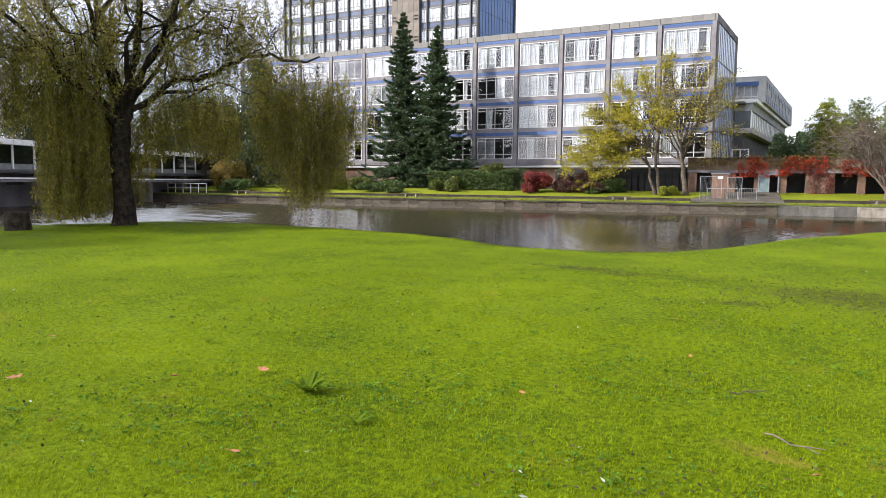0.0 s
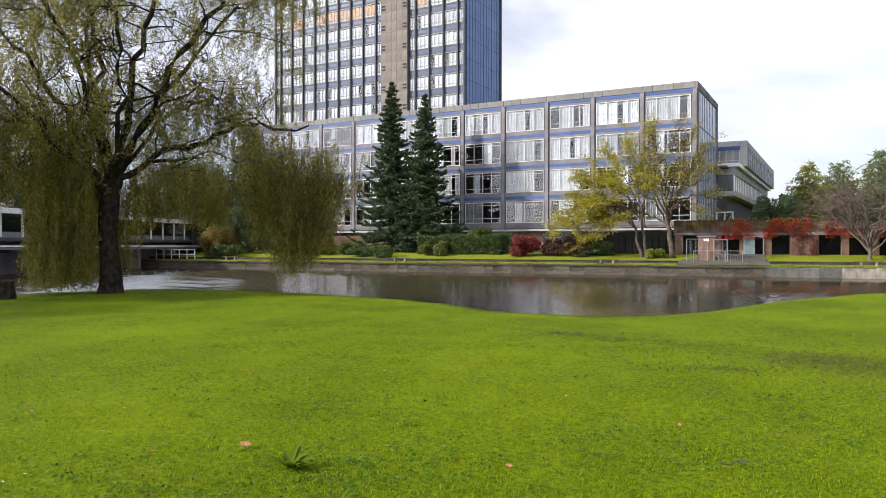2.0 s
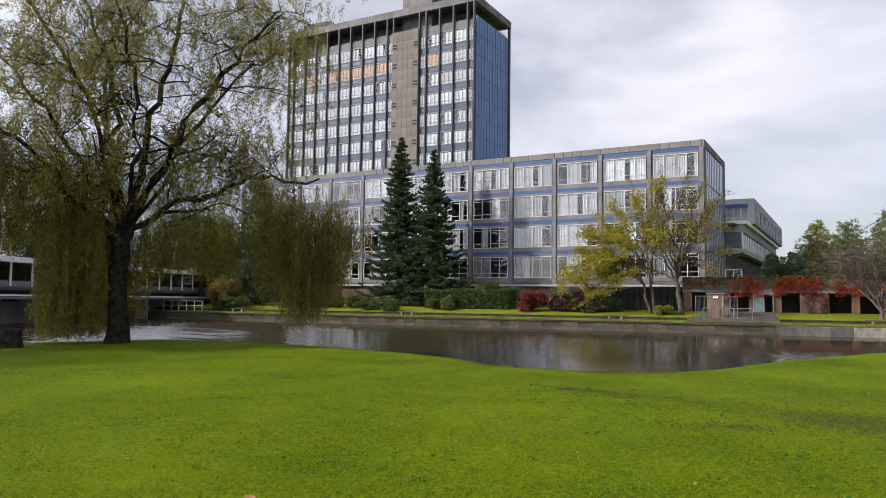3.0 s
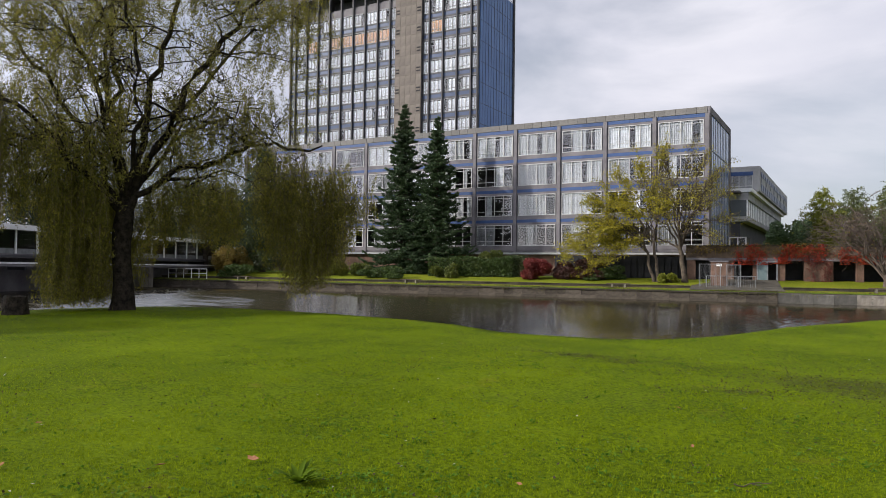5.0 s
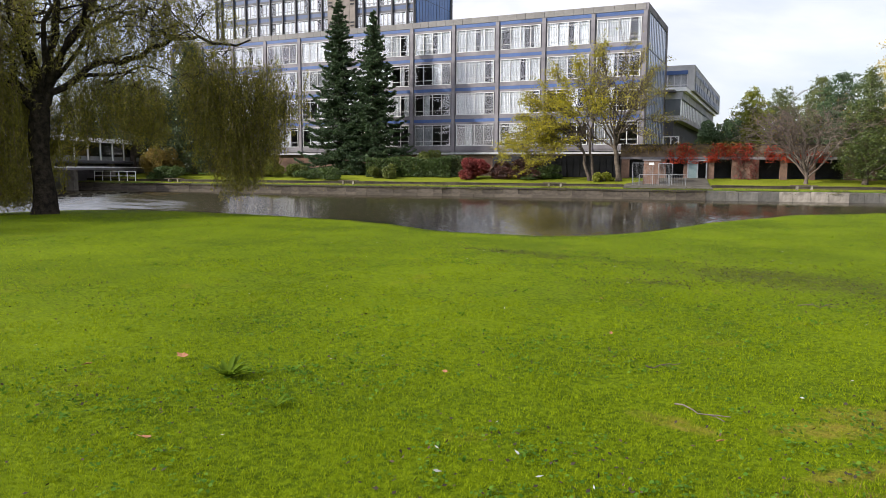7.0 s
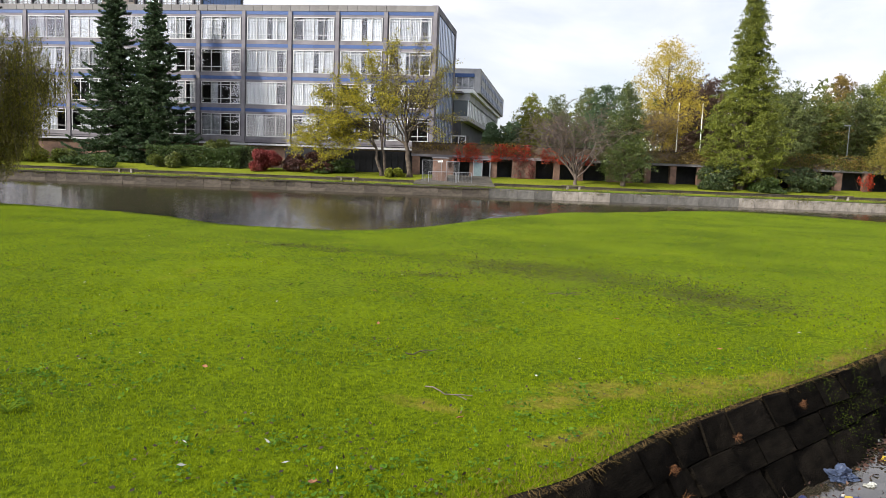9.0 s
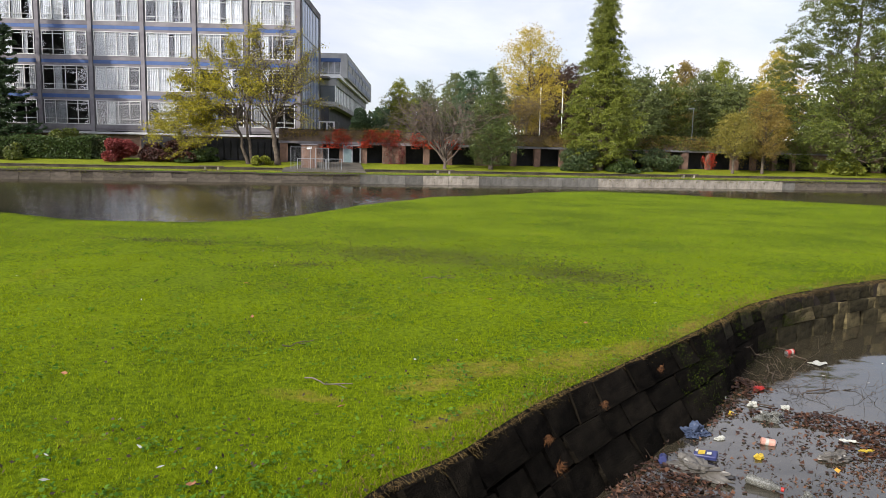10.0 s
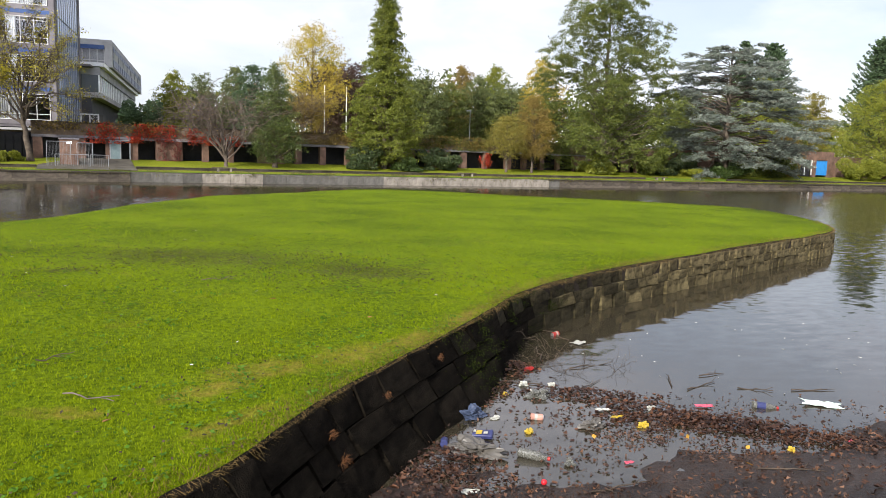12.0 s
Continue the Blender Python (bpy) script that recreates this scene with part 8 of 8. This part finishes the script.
def plantain(x, y, r, n, seed, label):
    """A rosette of long ribbed leaves."""
    rng = np.random.default_rng(seed)
    z = lawn_z(x, y)
    th = thing("plantain_weed", (x, y, z), label, "weed", group="weeds in the lawn")
    for i in range(n):
        a = i * 2.4 + rng.normal(0, 0.2)
        L = r * rng.uniform(0.7, 1.15)
        up, go = rng.uniform(0.35, 0.85), rng.uniform(0.55, 1.0)
        v, f = [], []
        for k in range(7):
            t = k / 6
            w = 0.017 * math.sin(PI * (0.10 + 0.88 * t)) * r / 0.2
            ctr = np.array([x + math.cos(a) * L * t * go, y + math.sin(a) * L * t * go, z + L * up * (t - 0.38 * t * t) + 0.005])
            s = np.array([-math.sin(a), math.cos(a), 0]) * w
            v += [ctr - s + [0, 0, 0.4 * w], ctr, ctr + s + [0, 0, 0.4 * w]]
        for k in range(6):
            q = k * 3
            f += [(q, q + 1, q + 4, q + 3), (q + 1, q + 2, q + 5, q + 4)]
        link_mesh("leaf", array_mesh("leaf", v, f, True), M_plantain, th)


plantain(-3.91, 4.40, 0.25, 22, 1, "large plantain weed standing in the lawn")
plantain(-3.12, 3.98, 0.14, 8, 2, "smaller plantain weed in the lawn")
plantain(-6.0, 5.3, 0.12, 7, 3, "small weed in the lawn")

M_drybrown = foliage("dry_brown_leaf", (0.12, 0.045, 0.022), (0.22, 0.09, 0.042), (0.32, 0.15, 0.07), 0.7, 0.1)


def ground_leaf(x, y, size, yaw, seed):
    rng = np.random.default_rng(seed)
    z = lawn_z(x, y) + 0.035
    b_ = bmesh.new()
    n = 11
    ctr = b_.verts.new((0, 0, 0))
    ring = [b_.verts.new((math.cos(k * 2 * PI / n) * size * (0.5 + 0.18 * (k % 2)) * rng.uniform(0.85, 1.1), math.sin(k * 2 * PI / n) * size * 0.34 * rng.uniform(0.8, 1.15), rng.uniform(0, 0.35) * size * 0.5)) for k in range(n)]
    for k in range(n):
        b_.faces.new((ctr, ring[k], ring[(k + 1) % n]))
    r = bmesh.ops.extrude_face_region(b_, geom=list(b_.faces))
    bmesh.ops.translate(b_, vec=(0, 0, 0.002), verts=[q for q in r["geom"] if isinstance(q, bmesh.types.BMVert)])
    b_.transform(pose(x, y, z, rng.normal(0, 8), rng.normal(0, 8), yaw))
    return tagged(part("fallen_leaf", b_, M_drybrown), "dry reddish-brown leaf on the lawn", "leaf", group="leaves on the lawn")


for i, (x, y, s) in enumerate(((-4.61, 4.64, 0.12), (-6.29, 3.44, 0.13), (-5.1, 4.1, 0.09), (-2.4, 5.2, 0.07), (-3.4, 3.1, 0.09), (-0.3, 4.6, 0.06), (-1.5, 7.2, 0.06), (1.0, 8.2, 0.07), (-4.9, 2.9, 0.08), (-0.9, 3.4, 0.06), (-7.6, 4.6, 0.09), (-2.0, 9.0, 0.06), (1.9, 7.2, 0.06))):
    ground_leaf(x, y, s * 0.85, i * 47, 500 + i)

# dark crumbs of dead leaf and dung, and clover among the grass
rng = np.random.default_rng(515)


def strewn(n, r0, r1, lift):
    out = []
    while len(out) < n:
        r, a = r0 * (r1 / r0) ** rng.random(), rng.uniform(-1.2, 0.9)
        x, y = math.sin(a) * r, math.cos(a) * r
        if inside(x, y, shore) and rng.random() < 0.35 + 1.3 * (noise.noise((x * 0.7, y * 0.7, 21)) + 0.2):
            out.append((x, y, lawn_z(x, y) + lift))
    return np.array(out)


def worn_bits(n):
    """Crumbs of bared soil in the trodden patches."""
    out = []
    while len(out) < n:
        cx, cy, rx, ry, ang = WORN[rng.choice(len(WORN), p=(0.03, 0.55, 0.27, 0.1, 0.05))]
        a, b = rng.normal(0, 0.55, 2) * (rx, ry)
        ca, sa = math.cos(radians(ang)), math.sin(radians(ang))
        x, y = cx + a * ca - b * sa, cy + a * sa + b * ca
        out.append((x, y, lawn_z(x, y) + 0.025))
    return np.array(out)


M_crumb = foliage("dark_crumb", (0.012, 0.010, 0.005), (0.03, 0.022, 0.012), (0.09, 0.055, 0.03), 0.8, 0.05)
M_clover = foliage("clover_leaf", (0.03, 0.075, 0.006), (0.06, 0.13, 0.012), (0.14, 0.22, 0.03), 0.55, 0.3)
c = np.concatenate([strewn(1500, 2.2, 12, 0.020), strewn(4500, 9, 36, 0.022), worn_bits(4200)])
v, f = leaf_arrays(c, 0.029, 0.018, rng, 0.0, 0.6)
tagged(link_mesh("lawn_crumbs", array_mesh("lawn_crumbs", v, f), M_crumb), "dark crumbs of dead leaf in the grass", "debris", kind="stuff")
c = strewn(420, 5, 30, 0.02)
c = np.concatenate([c + rng.normal(0, 0.05, c.shape) * [1, 1, 0.25] for _ in range(9)])
v, f = leaf_arrays(c, 0.036, 0.016, rng, 0.0, 0.35)
tagged(link_mesh("rough_tufts", array_mesh("rough_tufts", v, f), M_clover), "dark green rough tufts scattered over the lawn", "grass", kind="stuff")
M_clover.node_tree.nodes["Principled BSDF"].inputs["Specular IOR Level"].default_value = 0.05
c = strewn(700, 2.2, 9, 0.026)
c = np.concatenate([c + rng.normal(0, 0.035, c.shape) * [1, 1, 0.15] for _ in range(7)])
v, f = leaf_arrays(c, 0.026, 0.022, rng, 0.0, 0.7)
tagged(link_mesh("clover", array_mesh("clover", v, f), M_clover), "small clover leaves growing in the lawn", "clover", kind="stuff")

# white feathers
rng = np.random.default_rng(520)
c = []
while len(c) < 110:
    r, a = rng.uniform(2.6, 16), rng.uniform(-1.35, 0.75)
    x, y = math.sin(a) * r, math.cos(a) * r
    if inside(x, y, shore):
        c.append((x, y, lawn_z(x, y) + 0.035))
v, f = leaf_arrays(np.array(c), 0.045, 0.014, rng, 0.0, 0.8)
tagged(link_mesh("feathers", array_mesh("feathers", v, f), M_paper), "small white feathers scattered on the lawn", "feathers", kind="stuff")

# twigs on the lawn
for x, y, L, a in ((-0.47, 5.1, 0.42, -35), (0.44, 9.7, 0.45, 12), (-0.9, 6.2, 0.2, 20)):
    th = thing("twig", (x, y, lawn_z(x, y)), "pale bare twig lying on the lawn", "twig", group="twigs on the lawn")
    d = np.array([math.cos(radians(a)), math.sin(radians(a)), 0])
    p0 = np.array([x, y, lawn_z(x, y) + 0.03])
    ps = [grow(rng, p0 - d * L / 2, p0 + d * L / 2, 0.006, 0.003, 6, 0.05)]
    ps.append(grow(rng, ps[0][4, :3], ps[0][4, :3] + d * 0.1 + [0.05, 0.04, 0.01], 0.004, 0.003, 3, 0.05))
    v, f = tube_arrays(ps, 6)
    link_mesh("wood", array_mesh("wood", v, f), M_barkgrey, th)

# ---------------------------------------------------------------- grass blades, thick where the camera stands
M_blade = foliage("grass_blade", (0.046, 0.084, 0.001), (0.168, 0.222, 0.002), (0.30, 0.345, 0.007), 0.7, 0.4)
M_blade.node_tree.nodes["Principled BSDF"].inputs["Specular IOR Level"].default_value = 0.08
next(q for q in M_blade.node_tree.nodes if q.type == "TEX_NOISE").inputs["Scale"].default_value = 24.0
blade_mix = next(q for q in M_blade.node_tree.nodes if q.type == "MIX")
blade_mix.inputs["Factor"].default_value = 0.5
bn, bl = M_blade.node_tree.nodes, M_blade.node_tree.links
blade_ramp = next(q for q in bn if q.type == "VALTORGB")
blade_tc = next(q for q in bn if q.type == "TEX_COORD")
worn_colour = with_patches(bn, bl, blade_tc, blade_ramp.outputs["Color"])
bl.new(worn_colour, bn["Principled BSDF"].inputs["Base Color"])
bl.new(worn_colour, next(q for q in bn if q.type == "BSDF_TRANSLUCENT").inputs["Color"])
rng = np.random.default_rng(600)
shore_np = np.array(shore)


def inside_np(x, y, loop):
    c = np.zeros(len(x), bool)
    for (x0, y0), (x1, y1) in zip(loop, np.roll(loop, -1, axis=0)):
        if y0 == y1:
            continue
        hit = ((y0 > y) != (y1 > y)) & (x < (x1 - x0) * (y - y0) / (y1 - y0) + x0)
        c ^= hit
    return c


def blades(n, r0, r1, h, w, fade0, fade1):
    """Blades between two distances, thinned out from fade0 to fade1 (which may lie nearer than fade0)."""
    a = np.radians(rng.uniform(-64, 52, n))
    r = r0 * (r1 / r0) ** rng.random(n)
    x, y = np.sin(a) * r, np.cos(a) * r
    k = inside_np(x, y, shore_np) & (rng.random(n) > np.clip((r - fade0) / (fade1 - fade0), 0, 1))
    x, y, r = x[k], y[k], r[k]
    n = len(x)
    z = np.array([lawn_z(p, q) for p, q in zip(x, y)]) - 0.004
    clump = np.array([0.6 * noise.noise((p * 2.1, q * 2.1, 5.0)) + 1.1 * noise.noise((p * 17, q * 17, 2.0)) for p, q in zip(x, y)])
    keep = rng.random(n) < np.clip(0.92 + 0.8 * clump, 0.35, 1.0)
    x, y, z, r, clump = x[keep], y[keep], z[keep], r[keep], clump[keep]
    n = len(x)
    hh = h * rng.uniform(0.45, 1.25, n) * (1 + 0.3 * clump)
    b = np.stack([x, y, z], 1)
    d = rng.normal(size=(n, 2))
    d /= np.linalg.norm(d, axis=1)[:, None]
    lean = rng.uniform(0.3, 1.5, n) * hh
    tip = b + np.stack([d[:, 0] * lean, d[:, 1] * lean, hh], 1)
    s = np.stack([-d[:, 1], d[:, 0], np.zeros(n)], 1) * (w * (0.6 + 0.25 * r))[:, None]
    v = np.stack([b - s, b + s, tip], 1).reshape(-1, 3)
    return v, np.arange(3 * n).reshape(n, 3)


v, f = blades(700000, 1.8, 15.0, 0.022, 0.00145, 7.0, 15.0)
v2, f2 = blades(280000, 6.0, 38.0, 0.020, 0.0014, 13.0, 6.0)
v, f = np.concatenate([v, v2]), np.concatenate([f, f2 + len(v)])
tagged(link_mesh("grass", array_mesh("grass", v, f), M_blade), "short bright green lawn grass", "grass", kind="stuff")
# tousled dry fringe along the shore wall
vv, ff = [], []
for q, nn in zip(fine, nrm):
    if q.y < 2.5:
        continue
    near = max(0.0, min(1.0, (9.0 - q.x) / 5.0))
    for _ in range(int(80 + 150 * near)):
        over = rng.random() < 0.55
        o = rng.uniform(-0.03, 0.03) if over else abs(rng.normal(0, 0.14))
        t = rng.uniform(-0.16, 0.16)
        p0 = np.array([q.x - nn.x * o - nn.y * t, q.y - nn.y * o + nn.x * t, 0.0])
        p0[2] = lawn_z(p0[0], p0[1]) + (rng.uniform(-0.05, 0.01) if over else 0)
        d = rng.normal(size=3) * [0.6, 0.6, 0.5] + ([nn.x * 0.9, nn.y * 0.9, 0.1] if over else [0, 0, 0.7])
        d /= np.linalg.norm(d)
        side = np.cross(d, rng.normal(size=3))
        side = side / np.linalg.norm(side) * 0.0019
        L = rng.uniform(0.025, 0.075)
        k = len(vv)
        vv += [p0 - side, p0 + side, p0 + d * L - [0, 0, L * (0.5 if over else 0)]]
        ff.append((k, k + 1, k + 2))
tagged(link_mesh("dry_fringe", array_mesh("dry_fringe", vv, ff), M_drygrass), "dry straw-coloured grass along the wall edge", "grass", kind="stuff")
